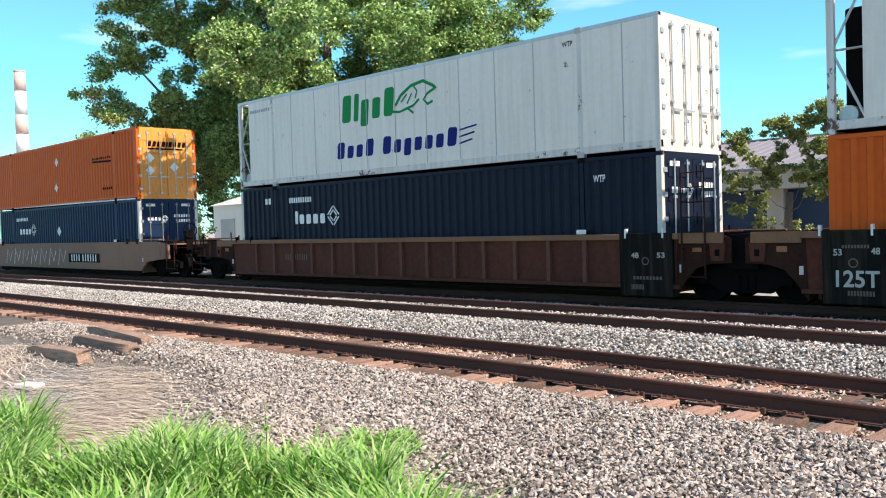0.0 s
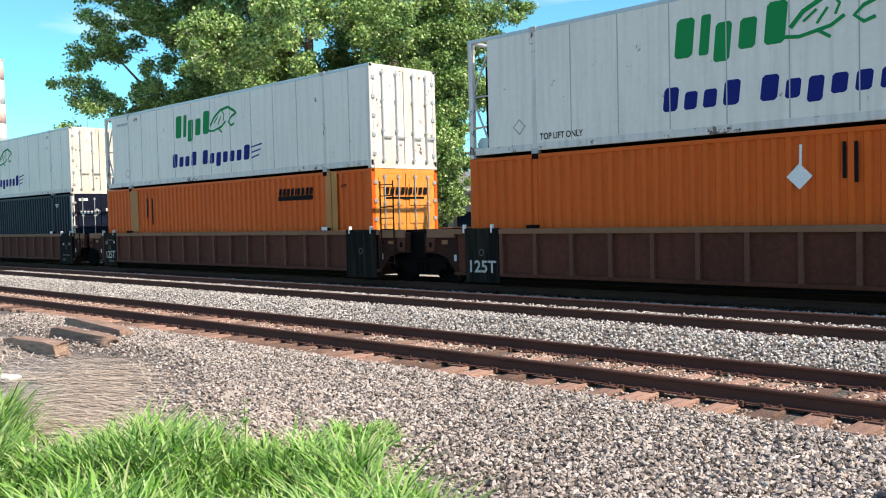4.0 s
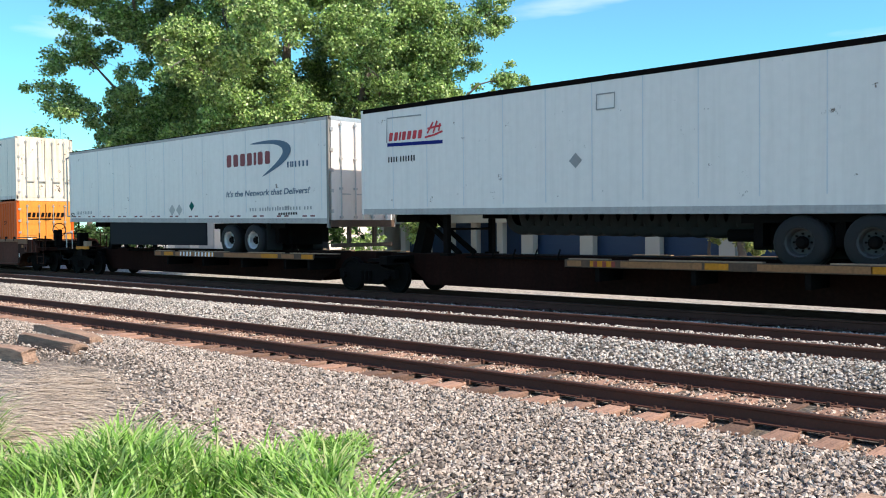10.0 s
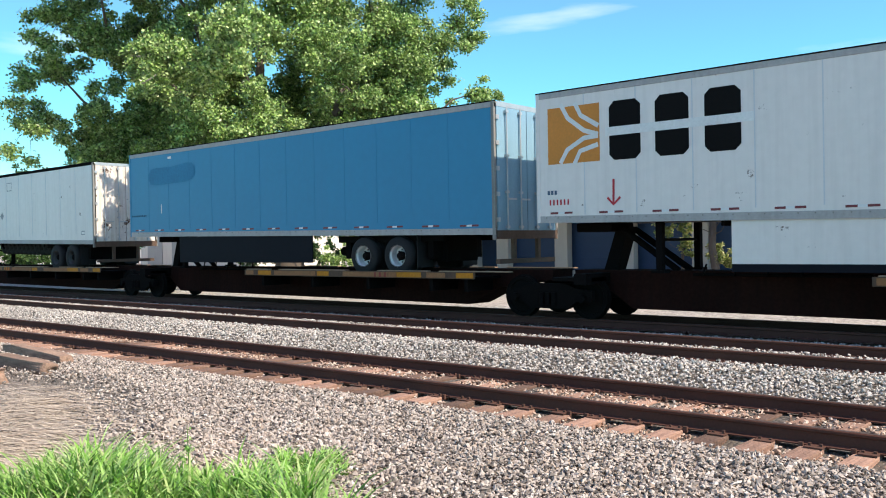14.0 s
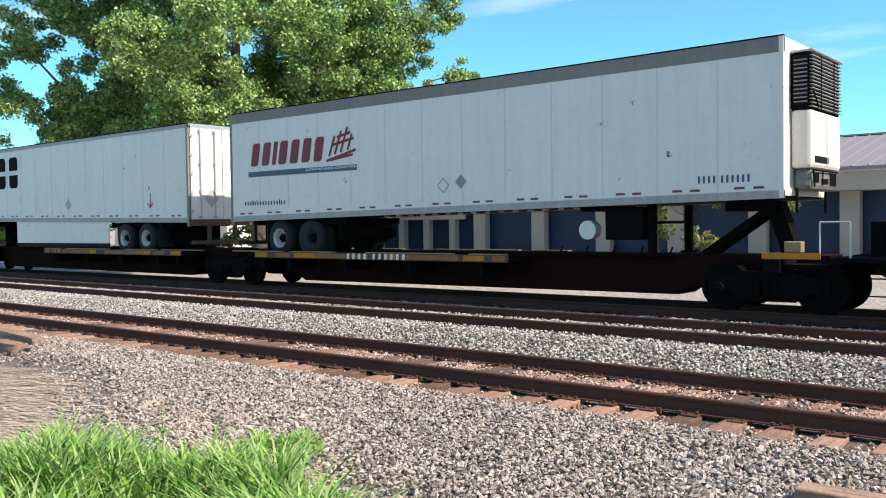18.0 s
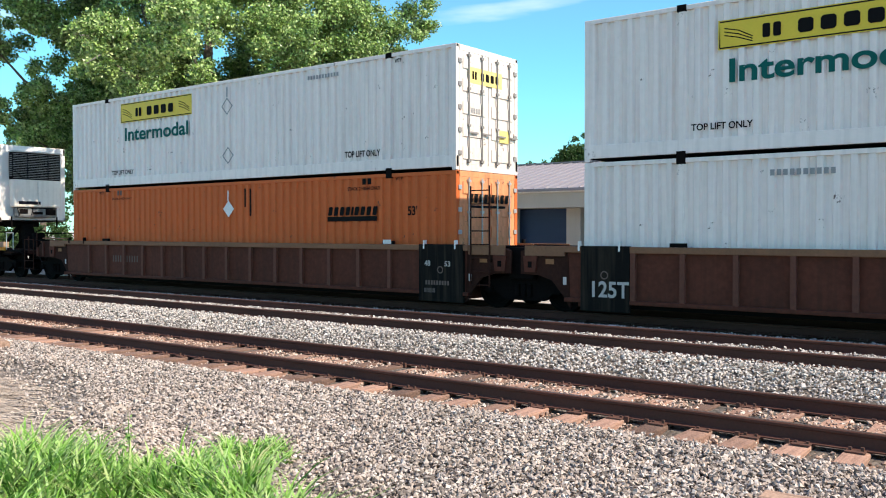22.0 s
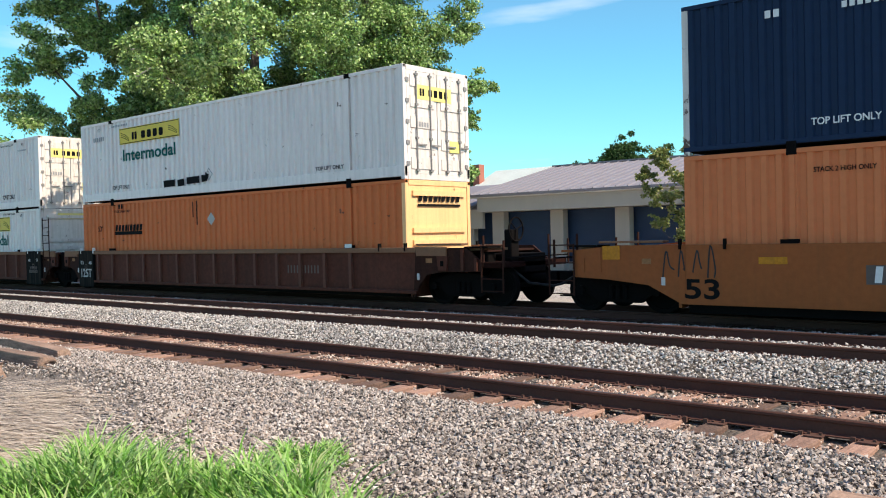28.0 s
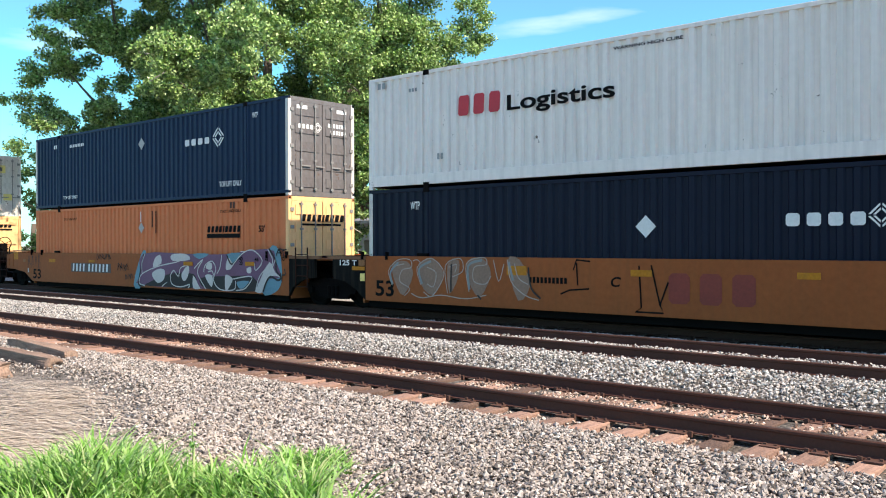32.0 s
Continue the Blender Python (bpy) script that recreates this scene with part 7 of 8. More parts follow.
mark(c2_lo, "ii CCCC", 10.57, 12.52, 2.15, 2.45, -1.302, M_BLACK, "logo", 0)
word(c2_lo, "Intermodal", 9.96, 13.17, 1.4, 1.84, -1.294, M_TEAL)
sign(d_hi, 2.53, 6.23, 1.98, 2.54, -1.297)
mark(d_hi, "ii CCCC", 3.36, 5.39, 2.1, 2.36, -1.305, M_BLACK, "logo", 0)
word(d_hi, "Intermodal", 2.73, 6.0, 1.39, 1.8, -1.297, M_TEAL)
word(c_hi, "TOP LIFT ONLY", 12.65, 13.84, 0.44, 0.6, -1.297, M_BLACK)
word(c_hi, "TOP LIFT ONLY", 2.22, 3.44, 0.42, 0.56, -1.297, M_BLACK)
word(c2_hi, "TOP LIFT ONLY", 12.75, 13.92, 0.47, 0.65, -1.297, M_BLACK)
word(c2_hi, "TOP LIFT ONLY", 2.19, 3.35, 0.49, 0.62, -1.297, M_BLACK)
word(d_hi, "TOP LIFT ONLY", 1.94, 3.13, 0.43, 0.57, -1.297, M_BLACK)
word(d_hi, "TOP LIFT ONLY", 12.8, 13.94, 0.41, 0.52, -1.297, M_BLACK)
diamond(c_hi, 8.04, 2.15, 0.25, -1.297, M_GREY, hollow=True)
diamond(c_hi, 8.07, 0.75, 0.25, -1.297, M_GREY, hollow=True)
bars(c_hi, 11.32, 12.47, 2.54, 2.64, -1.297, M_GREY, 11)
bars(c_hi, 12.74, 13.83, 2.79, 2.88, -1.297, M_GREY, 14)
word(c_hi, "WTP", 14.31, 14.52, 2.64, 2.74, -1.297, M_BLACK)
stroke(c_hi, [(8.05, 2.41), (8.05, 2.69)], 0.05, -1.3047, M_GREY, "stripe")
diamond(c2_hi, 8.02, 0.63, 0.24, -1.297, M_GREY, hollow=True)
bars(c2_hi, 10.93, 12.06, 2.57, 2.62, -1.297, M_GREY, 11)
word(c2_hi, "STACKING THREE HIGH ONLY", 12.68, 13.89, 2.66, 2.73, -1.297, M_BLACK)
word(c2_hi, "WTP", 14.63, 14.85, 2.6, 2.71, -1.297, M_BLACK)
bars(c2_hi, 14.3, 15.12, 2.38, 2.44, -1.297, M_GREY, 8)
stroke(c2_hi, [(8.06, 2.37), (8.06, 2.64)], 0.06, -1.3054, M_TEAL, "stripe")
diamond(c2_lo, 8.11, 2.04, 0.24, -1.294, M_GREY, hollow=True)
word(c2_lo, "WTP", 14.35, 14.55, 2.55, 2.67, -1.294, M_BLACK)
word(c2_lo, "STACK LIMIT 3 HIGH", 12.77, 13.89, 2.67, 2.74, -1.294, M_BLACK)
bars(c2_lo, 3.66, 4.8, 2.45, 2.56, -1.294, M_GREY, 10)
diamond(d_hi, 7.81, 0.64, 0.2, -1.297, M_GREY, hollow=True)
bars(d_hi, 2.01, 3.09, 2.63, 2.7, -1.297, M_GREY, 10)
word(d_hi, "WTP", 1.0, 1.24, 2.57, 2.69, -1.297, M_GREY)
bars(d_hi, 0.71, 1.5, 2.22, 2.37, -1.297, M_GREY, 6)
stroke(d_hi, [(5.27, 0.45), (5.39, 0.47), (5.93, 0.47)], 0.22, -1.3061, M_BLACK, "spray_paint")
stroke(d_hi, [(6.06, 0.45), (6.45, 0.47)], 0.22, -1.297, M_BLACK, "spray_paint")
stroke(d_hi, [(6.58, 0.5), (7.3, 0.51)], 0.22, -1.2977, M_BLACK, "spray_paint")
stroke(d_hi, [(7.41, 0.52), (7.66, 0.53), (7.72, 0.67)], 0.22, -1.2984, M_BLACK, "spray_paint")
mark(e_hi, "xxxx", 10.83, 12.32, 1.8, 2.08, -1.297, M_LETW, "logo", 0)
lattice(e_hi, 12.71, 1.96, 0.34, -1.297, M_LETW)
diamond(e_hi, 8.15, 2.1, 0.21, -1.297, M_SEAM)
word(e_hi, "TOP LIFT ONLY", 12.77, 13.93, 0.39, 0.56, -1.297, M_LETW)
word(e_hi, "TOP LIFT ONLY", 2.35, 3.51, 0.37, 0.5, -1.297, M_LETW)
word(e_hi, "WTP", 14.46, 14.74, 2.39, 2.55, -1.297, M_LETW)
bars(e_hi, 1.56, 1.87, 2.39, 2.53, -1.297, M_LETW, 2)
bars(e_hi, 2.89, 4.04, 2.35, 2.46, -1.297, M_LETW, 9)
mark(e2_hi, "CCC", 3.03, 4.42, 1.65, 2.13, -1.297, M_REDL, "logo", 0.05)
word(e2_hi, "Logistics", 4.52, 7.32, 1.53, 1.99, -1.297, M_BLACK)
word(e2_hi, "WARNING HIGH CUBE", 7.28, 8.84, 2.61, 2.68, -1.297, M_BLACK)
bars(e2_hi, 1.44, 1.75, 2.41, 2.5, -1.297, M_GREY, 3)
bars(e2_hi, 2.39, 2.61, 0.66, 0.81, -1.297, M_GREY, 2)
bars(e2_hi, 0.33, 0.66, 2.6, 2.75, -1.297, M_GREY, 2)
mark(e2_lo, "xxxx", 10.8, 12.28, 1.75, 2.07, -1.294, M_LETW, "logo", 0)
lattice(e2_lo, 12.43, 1.92, 0.23, -1.294, M_LETW)
diamond(e2_lo, 8.02, 1.79, 0.23, -1.294, M_LETW)
word(e2_lo, "WTP", 1.49, 1.8, 2.31, 2.51, -1.294, M_LETW)
word(c_lo, "WTP", 1.47, 1.73, 2.66, 2.76, -1.294, M_BLACK)
word(c_lo, "STACK 2 HIGH ONLY", 2.21, 3.32, 2.47, 2.54, -1.294, M_BLACK)
bars(c_lo, 2.51, 2.81, 2.61, 2.81, -1.294, M_DIM, 2)
mark(tr_rad, "CCCCiCC", 11.15, 13.55, 2.82, 3.21, -1.301, M_MAROON, "logo", 0)
shape(tr_rad, [(12.45, 3.47), (13.12, 3.53), (13.81, 3.51), (14.30, 3.40), (14.48, 3.21), (14.35, 2.97), (13.91, 2.72), (13.05, 2.44), (13.69, 2.79), (14.00, 3.01), (14.09, 3.18), (13.94, 3.32), (13.46, 3.42)], -1.3031, M_SLATE, "emblem")
mark(tr_rad, "CiiCCCC", 14.26, 15.34, 2.66, 2.83, -1.301, M_SLATE, "marking", 0)
word(tr_rad, "It's the Network that Delivers!", 11.12, 15.3, 1.87, 2.06, -1.301, M_SLATE, lean=0.2)
mark(tr_rad, "xxx xxxixxxixxiiixxxx xxx", 12.36, 15.46, 1.4, 1.53, -1.301, M_GREY, "marking", 0)
diamond(tr_rad, 7.83, 1.53, 0.2, -1.301, M_SEAM)
diamond(tr_rad, 8.29, 1.53, 0.2, -1.301, M_SEAM)
diamond(tr_rad, 9.07, 1.64, 0.16, -1.301, M_TEAL)
mark(tr_rad, "CCCC CCCCCC", 0.57, 1.94, 1.5, 1.62, -1.301, M_GREY, "marking", 0)
word(tr_rad, "53", 0.08, 0.39, 1.4, 1.57, -1.301, M_BLACK)
bars(tr_rad, 13.84, 14.78, 1.26, 1.33, -1.301, M_BLACK, 8)
mark(tr_cl, "CCiCCCC", 1.05, 2.3, 3.11, 3.33, -1.301, M_REDL, "logo", 0.2)
stroke(tr_cl, [(1.02, 3.02), (2.99, 2.97)], 0.09, -1.3052, M_BLUELET, "stripe")
mark(tr_cl, "CCCC CCCCCC", 1.03, 2.05, 2.56, 2.7, -1.301, M_BLACK, "marking", 0)
diamond(tr_cl, 6.9, 2.27, 0.17, -1.301, M_GREY)
stroke(tr_cl, [(2.38, 3.12), (2.71, 3.16), (2.99, 3.23)], 0.05, -1.3059, M_REDL, "emblem")
stroke(tr_cl, [(2.47, 3.21), (2.67, 3.48)], 0.05, -1.3066, M_REDL, "emblem")
stroke(tr_cl, [(2.67, 3.21), (2.81, 3.5)], 0.05, -1.3073, M_REDL, "emblem")
stroke(tr_cl, [(2.86, 3.24), (2.91, 3.43)], 0.05, -1.308, M_REDL, "emblem")
stroke(tr_cl, [(2.48, 3.33), (2.95, 3.38)], 0.05, -1.3087, M_REDL, "emblem")
stroke(tr_cl, [(1.0, 3.08), (1.02, 3.72), (2.27, 3.7)], 0.035, -1.3094, M_GREY, "panel_outline")
stroke(tr_cl, [(7.44, 3.32), (7.45, 3.64), (7.89, 3.64), (7.88, 3.32), (7.44, 3.32)], 0.035, -1.3101, M_GREY, "panel_outline")
stroke(tr_cl, [(13.85, 1.35), (13.85, 1.47), (14.1, 1.48), (14.1, 1.36), (13.85, 1.35)], 0.035, -1.301, M_GREY, "panel_outline")
mark(tr_blue, "CCCCCCCCCC", 0.02, 1.09, 1.88, 1.94, -1.301, M_BLACK, "marking", 0)
stroke(tr_blue, [(2.01, 1.96), (2.01, 2.26)], 0.06, -1.3017, M_LETW, "stripe")
patch(tr_blue, 2.43, 2.63, 3.75, 3.83, -1.301, M_LETW, "painted_panel")
patch(tr_drt, 0.31, 1.6, 2.48, 3.7, -1.301, M_ORANGEL, "painted_panel")
mark(tr_drt, "CCC", 1.76, 4.88, 2.47, 3.69, -1.301, M_BLACK, "logo", 0)
stroke(tr_drt, [(0.65, 3.77), (0.83, 3.45), (1.23, 3.15), (1.57, 3.04)], 0.1, -1.3074, M_LETW, "emblem")
stroke(tr_drt, [(1.01, 3.76), (1.15, 3.48), (1.58, 3.22)], 0.1, -1.3081, M_LETW, "emblem")
stroke(tr_drt, [(0.63, 2.49), (0.81, 2.77), (1.23, 2.99), (1.57, 3.01)], 0.1, -1.3088, M_LETW, "emblem")
stroke(tr_drt, [(0.99, 2.46), (1.13, 2.72), (1.57, 2.83)], 0.1, -1.3095, M_LETW, "emblem")
stroke(tr_drt, [(1.92, 2.08), (1.91, 1.56)], 0.05, -1.3052, M_REDL, "arrow")
stroke(tr_drt, [(1.77, 1.7), (1.91, 1.55), (2.07, 1.7)], 0.05, -1.3059, M_REDL, "arrow")
diamond(tr_drt, 8.52, 1.72, 0.23, -1.301, M_SEAM)
mark(tr_drt, "CCCCCC", 0.31, 0.86, 1.59, 1.71, -1.301, M_REDL, "marking", 0)
bars(tr_drt, 0.28, 0.55, 1.82, 1.91, -1.301, M_SLATE, 3)
stroke(tr_drt, [(13.85, 1.96), (13.84, 1.51)], 0.05, -1.3066, M_REDL, "arrow")
stroke(tr_drt, [(13.67, 1.64), (13.84, 1.49), (14.01, 1.65)], 0.05, -1.3073, M_REDL, "arrow")
patch(tr_drt, 1.74, 4.87, 3.16, 2.98, -1.305, M_LETW, "slit")
mark(tr_ref, "CCiCCCC", 0.9, 4.02, 2.55, 3.2, -1.301, M_MAROON, "logo", 0.2)
patch(tr_ref, 0.83, 5.22, 2.25, 2.4, -1.301, M_SLATE, "painted_panel")
word(tr_ref, "CONTROLLED LOGISTICS", 3.28, 5.19, 2.32, 2.38, -1.305, M_LETW)
mark(tr_ref, "xxxixxxxxxxxxixx", 0.62, 2.45, 1.44, 1.58, -1.301, M_TEAL, "marking", 0)
stroke(tr_ref, [(4.1, 2.54), (4.59, 2.64), (5.2, 2.78)], 0.07, -1.308, M_MAROON, "emblem")
stroke(tr_ref, [(4.21, 2.66), (4.42, 3.18)], 0.07, -1.3087, M_MAROON, "emblem")
stroke(tr_ref, [(4.42, 2.7), (4.68, 3.3)], 0.07, -1.3094, M_MAROON, "emblem")
stroke(tr_ref, [(4.64, 2.74), (4.91, 3.38)], 0.07, -1.3101, M_MAROON, "emblem")
stroke(tr_ref, [(4.89, 2.78), (5.06, 3.19)], 0.07, -1.301, M_MAROON, "emblem")
stroke(tr_ref, [(4.33, 2.95), (5.13, 3.08)], 0.07, -1.3017, M_MAROON, "emblem")
stroke(tr_ref, [(4.51, 3.14), (5.01, 3.24)], 0.07, -1.3024, M_MAROON, "emblem")
stroke(tr_ref, [(4.24, 2.56), (5.09, 2.66)], 0.07, -1.3031, M_MAROON, "emblem")
diamond(tr_ref, 8.08, 1.74, 0.19, -1.301, M_GREY, hollow=True)
diamond(tr_ref, 8.61, 1.81, 0.17, -1.301, M_GREY)
mark(tr_ref, "CCCC CCCCCC", 14.34, 15.39, 1.53, 1.67, -1.301, M_SLATE, "marking", 0)
word(car_a, "48", 15.5, 15.68, 0.85, 0.97, -1.496, M_SEAM)
word(car_a, "53", 16.11, 16.3, 0.86, 0.97, -1.496, M_SEAM)
word(car_t, "125T", 0.18, 0.92, 0.36, 0.66, -1.496, M_SEAM)
word(car_t, "53", 0.14, 0.29, 0.92, 1.04, -1.496, M_SEAM)
word(car_t, "48", 0.78, 0.93, 0.94, 1.06, -1.496, M_SEAM)
word(car_c2, "125T", 0.21, 1.02, 0.34, 0.67, -1.496, M_SEAM)
word(car_c2, "48", 15.41, 15.58, 0.96, 1.07, -1.496, M_SEAM)
word(car_c2, "53", 16.08, 16.26, 0.97, 1.08, -1.496, M_SEAM)
word(car_d, "125T", -0.08, 0.68, 0.4, 0.71, -1.496, M_SEAM)
word(car_d, "53", -0.12, 0.1, 0.87, 0.99, -1.496, M_SEAM)
word(car_d, "48", 0.47, 0.69, 0.87, 0.98, -1.496, M_SEAM)
word(car_c, "48", 15.38, 15.55, 0.87, 1.0, -1.496, M_SEAM)
word(car_c, "53", 15.96, 16.13, 0.87, 0.99, -1.496, M_SEAM)
word(car_b, "125T", 0.10, 0.94, 0.30, 0.60, -1.496, M_SEAM)
bars(car_a, 15.54, 16.25, 0.4, 0.47, -1.496, M_DIM, 9)
bars(car_a, 15.49, 15.8, 0.19, 0.3, -1.496, M_DIM, 9)
bars(car_c, 15.41, 16.12, 0.44, 0.54, -1.496, M_DIM, 9)
bars(car_c, 15.37, 15.7, 0.26, 0.36, -1.496, M_DIM, 9)
bars(car_c2, 15.55, 16.17, 0.68, 0.77, -1.496, M_DIM, 9)
bars(car_c2, 15.46, 16.2, 0.51, 0.64, -1.496, M_DIM, 9)
bars(car_t, 0.29, 0.77, 1.05, 1.11, -1.496, M_DIM, 9)
bars(car_t, 0.38, 0.85, 0.21, 0.3, -1.496, M_DIM, 9)
mark(car_b, "CCCC CCCCCC", 11.61, 12.98, 0.68, 0.95, -1.4, M_DIM, "marking", 0)
mark(car_a, "CCCC CCCCCC", 2.63, 3.84, 0.72, 0.9, -1.4, M_DIM, "marking", 0)
mark(car_c, "CCCC CCCCCC", 2.38, 3.83, 0.7, 0.9, -1.4, M_DIM, "marking", 0)
mark(car_d, "CCCC CCCCCC", 11.61, 13.0, 0.68, 0.9, -1.4, M_DIM, "marking", 0)
patch(car_a2, 9.3, 12.61, 0.49, 0.88, -1.443, M_BLACKP, "painted_panel")
mark(car_a2, "CCCC CCCCCC", 9.57, 12.39, 0.54, 0.84, -1.447, M_LETW, "marking", 0)
patch(car_e, 3.26, 6.27, 0.65, 0.98, -1.443, M_DIM, "painted_panel")
mark(car_e, "CCCC CCCCCC", 3.34, 6.15, 0.68, 0.96, -1.447, M_LETW, "marking", 0.1)
word(car_e, "53", -0.02, 0.68, 0.31, 0.7, -1.441, M_BLACK)
word(car_e2, "53", 0.38, 1.04, 0.33, 0.74, -1.441, M_BLACK)
word(car_e2, "C", 7.28, 7.5, 0.77, 0.98, -1.441, M_BLACK, lean=0.2)
patch(car_e, -1.82, -1.42, 1.07, 1.35, -1.447, M_YELPLATE, "reflector_plate")
patch(car_e, 1.43, 1.95, 0.99, 1.12, -1.447, M_YELPLATE, "reflector_plate")
patch(car_e, 4.64, 5.09, 1.02, 1.11, -1.447, M_YELPLATE, "reflector_plate")
patch(car_e2, 4.62, 5.17, 0.96, 1.17, -1.447, M_YELPLATE, "reflector_plate")
patch(car_e2, 7.76, 8.24, 1.0, 1.13, -1.447, M_YELPLATE, "reflector_plate")
patch(car_e2, 11.08, 11.49, 1.02, 1.14, -1.447, M_YELPLATE, "reflector_plate")
mark(car_e2, "CCC", 8.55, 10.49, 0.48, 1.08, -1.441, M_OXIDE, "logo", 0)
bars(car_e2, 4.82, 6.26, 0.8, 0.93, -1.441, M_BLACK, 14)
stroke(car_e2, [(6.39, 1.1), (6.47, 1.32), (6.81, 1.29)], 0.035, -1.4438, M_BLACK, "spray_paint")
stroke(car_e2, [(6.47, 1.26), (6.5, 0.78)], 0.035, -1.4445, M_BLACK, "spray_paint")
stroke(car_e2, [(6.07, 0.58), (6.29, 0.67), (6.78, 0.71)], 0.035, -1.4452, M_BLACK, "spray_paint")
stroke(car_e2, [(7.95, 1.22), (8.0, 0.37), (7.87, 0.28), (8.49, 0.28), (8.41, 0.44), (8.22, 1.23)], 0.035, -1.4459, M_BLACK, "spray_paint")
stroke(car_e2, [(8.41, 0.44), (8.59, 0.9)], 0.035, -1.4466, M_BLACK, "spray_paint")
stroke(car_e, [(5.31, 1.11), (5.46, 1.31), (5.83, 1.15), (6.04, 1.32), (6.33, 1.15)], 0.03, -1.4473, M_BLACK, "spray_paint")
stroke(car_e, [(6.76, 0.77), (6.86, 0.98), (7.05, 0.85)], 0.03, -1.448, M_BLACK, "spray_paint")
stroke(car_e, [(7.2, 0.82), (7.43, 1.02), (7.5, 0.78)], 0.03, -1.4487, M_BLACK, "spray_paint")
stroke(car_e, [(15.79, 1.39), (15.92, 1.54), (16.02, 1.39)], 0.04, -1.4494, M_BLACK, "spray_paint")
stroke(car_e, [(16.1, 1.49), (16.25, 1.53)], 0.04, -1.4501, M_BLACK, "spray_paint")
stroke(car_e, [(15.37, 0.5), (15.49, 0.4), (15.6, 0.48)], 0.04, -1.441, M_BLACK, "spray_paint")
shape(tr_blue, [(1.39, 2.96), (2.62, 2.93), (3.84, 3.01), (3.84, 3.54), (2.62, 3.48), (1.39, 3.46)], -1.3065, M_BLUED, "scuffed_patch")
shape(car_e2, [(0.98, 1.15), (1.47, 1.24), (1.71, 0.92), (1.37, 0.38), (1.08, 0.71)], -1.4406, M_HAZE, "spray_paint")
shape(car_e2, [(1.92, 1.18), (2.39, 1.31), (2.7, 0.94), (2.35, 0.42), (1.97, 0.68)], -1.4412, M_HAZE, "spray_paint")
shape(car_e2, [(2.84, 1.17), (3.19, 1.28), (3.17, 0.86), (2.9, 0.48)], -1.4418, M_HAZE, "spray_paint")
shape(car_e2, [(3.47, 1.27), (3.93, 1.32), (4.16, 0.97), (3.83, 0.43), (3.51, 0.77)], -1.4424, M_HAZE, "spray_paint")
shape(car_e2, [(4.64, 1.29), (4.98, 1.31), (5.27, 0.76), (4.93, 0.39)], -1.4430, M_HAZE, "spray_paint")
swash(car_e2, [(0.98, 0.63), (0.86, 0.99), (1.17, 1.26), (1.59, 1.28), (1.65, 1.09), (1.33, 1.01), (1.25, 0.73), (1.59, 0.56), (1.41, 0.37)], 0.024, -1.4436, M_PALESP, "spray_paint")
swash(car_e2, [(1.97, 0.66), (1.85, 1.09), (2.32, 1.32), (2.73, 0.95), (2.35, 0.4), (2.06, 0.49)], 0.024, -1.4442, M_PALESP, "spray_paint")
swash(car_e2, [(2.18, 1.1), (2.47, 0.97), (2.39, 0.63), (2.18, 0.69)], 0.024, -1.4448, M_PALESP, "spray_paint")
swash(car_e2, [(2.84, 0.48), (2.78, 1.15), (3.24, 1.32), (3.32, 1.03), (2.99, 0.88)], 0.024, -1.4454, M_PALESP, "spray_paint")
swash(car_e2, [(3.51, 0.54), (3.43, 1.2), (3.95, 1.35), (4.03, 1.19), (3.67, 1.12), (3.66, 0.79), (4.01, 0.74), (4.16, 0.93)], 0.024, -1.4460, M_PALESP, "spray_paint")
swash(car_e2, [(4.24, 1.29), (4.39, 0.81), (4.54, 1.21)], 0.024, -1.4466, M_PALESP, "spray_paint")
swash(car_e2, [(4.64, 1.31), (4.74, 0.82), (5.12, 0.52), (5.5, 0.42)], 0.024, -1.4472, M_PALESP, "spray_paint")
swash(car_e2, [(1.11, 1.12), (1.41, 1.17)], 0.024, -1.4478, M_PALESP, "spray_paint")
swash(car_e2, [(2.88, 1.11), (3.13, 1.18), (3.08, 0.99)], 0.024, -1.4484, M_PALESP, "spray_paint")
swash(car_e2, [(1.65, 0.44), (2.0, 0.34), (2.63, 0.43), (3.4, 0.37), (4.03, 0.48)], 0.024, -1.4490, M_PALESP, "spray_paint")
swash(car_e2, [(1.71, 1.25), (1.85, 1.28), (1.97, 1.21)], 0.024, -1.4496, M_PALESP, "spray_paint")
swash(car_e2, [(4.84, 1.22), (4.95, 0.9), (5.22, 0.76)], 0.024, -1.4502, M_PALESP, "spray_paint")
swash(car_e2, [(1.01, 0.65), (0.93, 0.95), (1.21, 1.21)], 0.06, -1.4508, M_TEALSP, "spray_paint")
swash(car_e2, [(2.02, 0.68), (1.92, 1.06), (2.32, 1.25)], 0.06, -1.4514, M_TEALSP, "spray_paint")
swash(car_e2, [(3.53, 0.59), (3.49, 1.15), (3.91, 1.29)], 0.06, -1.4520, M_TEALSP, "spray_paint")
swash(car_e2, [(4.68, 1.25), (4.8, 0.84)], 0.06, -1.4526, M_TEALSP, "spray_paint")
swash(car_e2, [(5.22, 1.14), (5.3, 0.68), (5.55, 0.46)], 0.04, -1.4532, M_BLACKSP, "spray_paint")
swash(car_e2, [(2.97, 1.19), (2.95, 0.52)], 0.04, -1.4538, M_BLACKSP, "spray_paint")
swash(car_e2, [(3.77, 0.47), (3.88, 0.38)], 0.04, -1.4544, M_BLACKSP, "spray_paint")
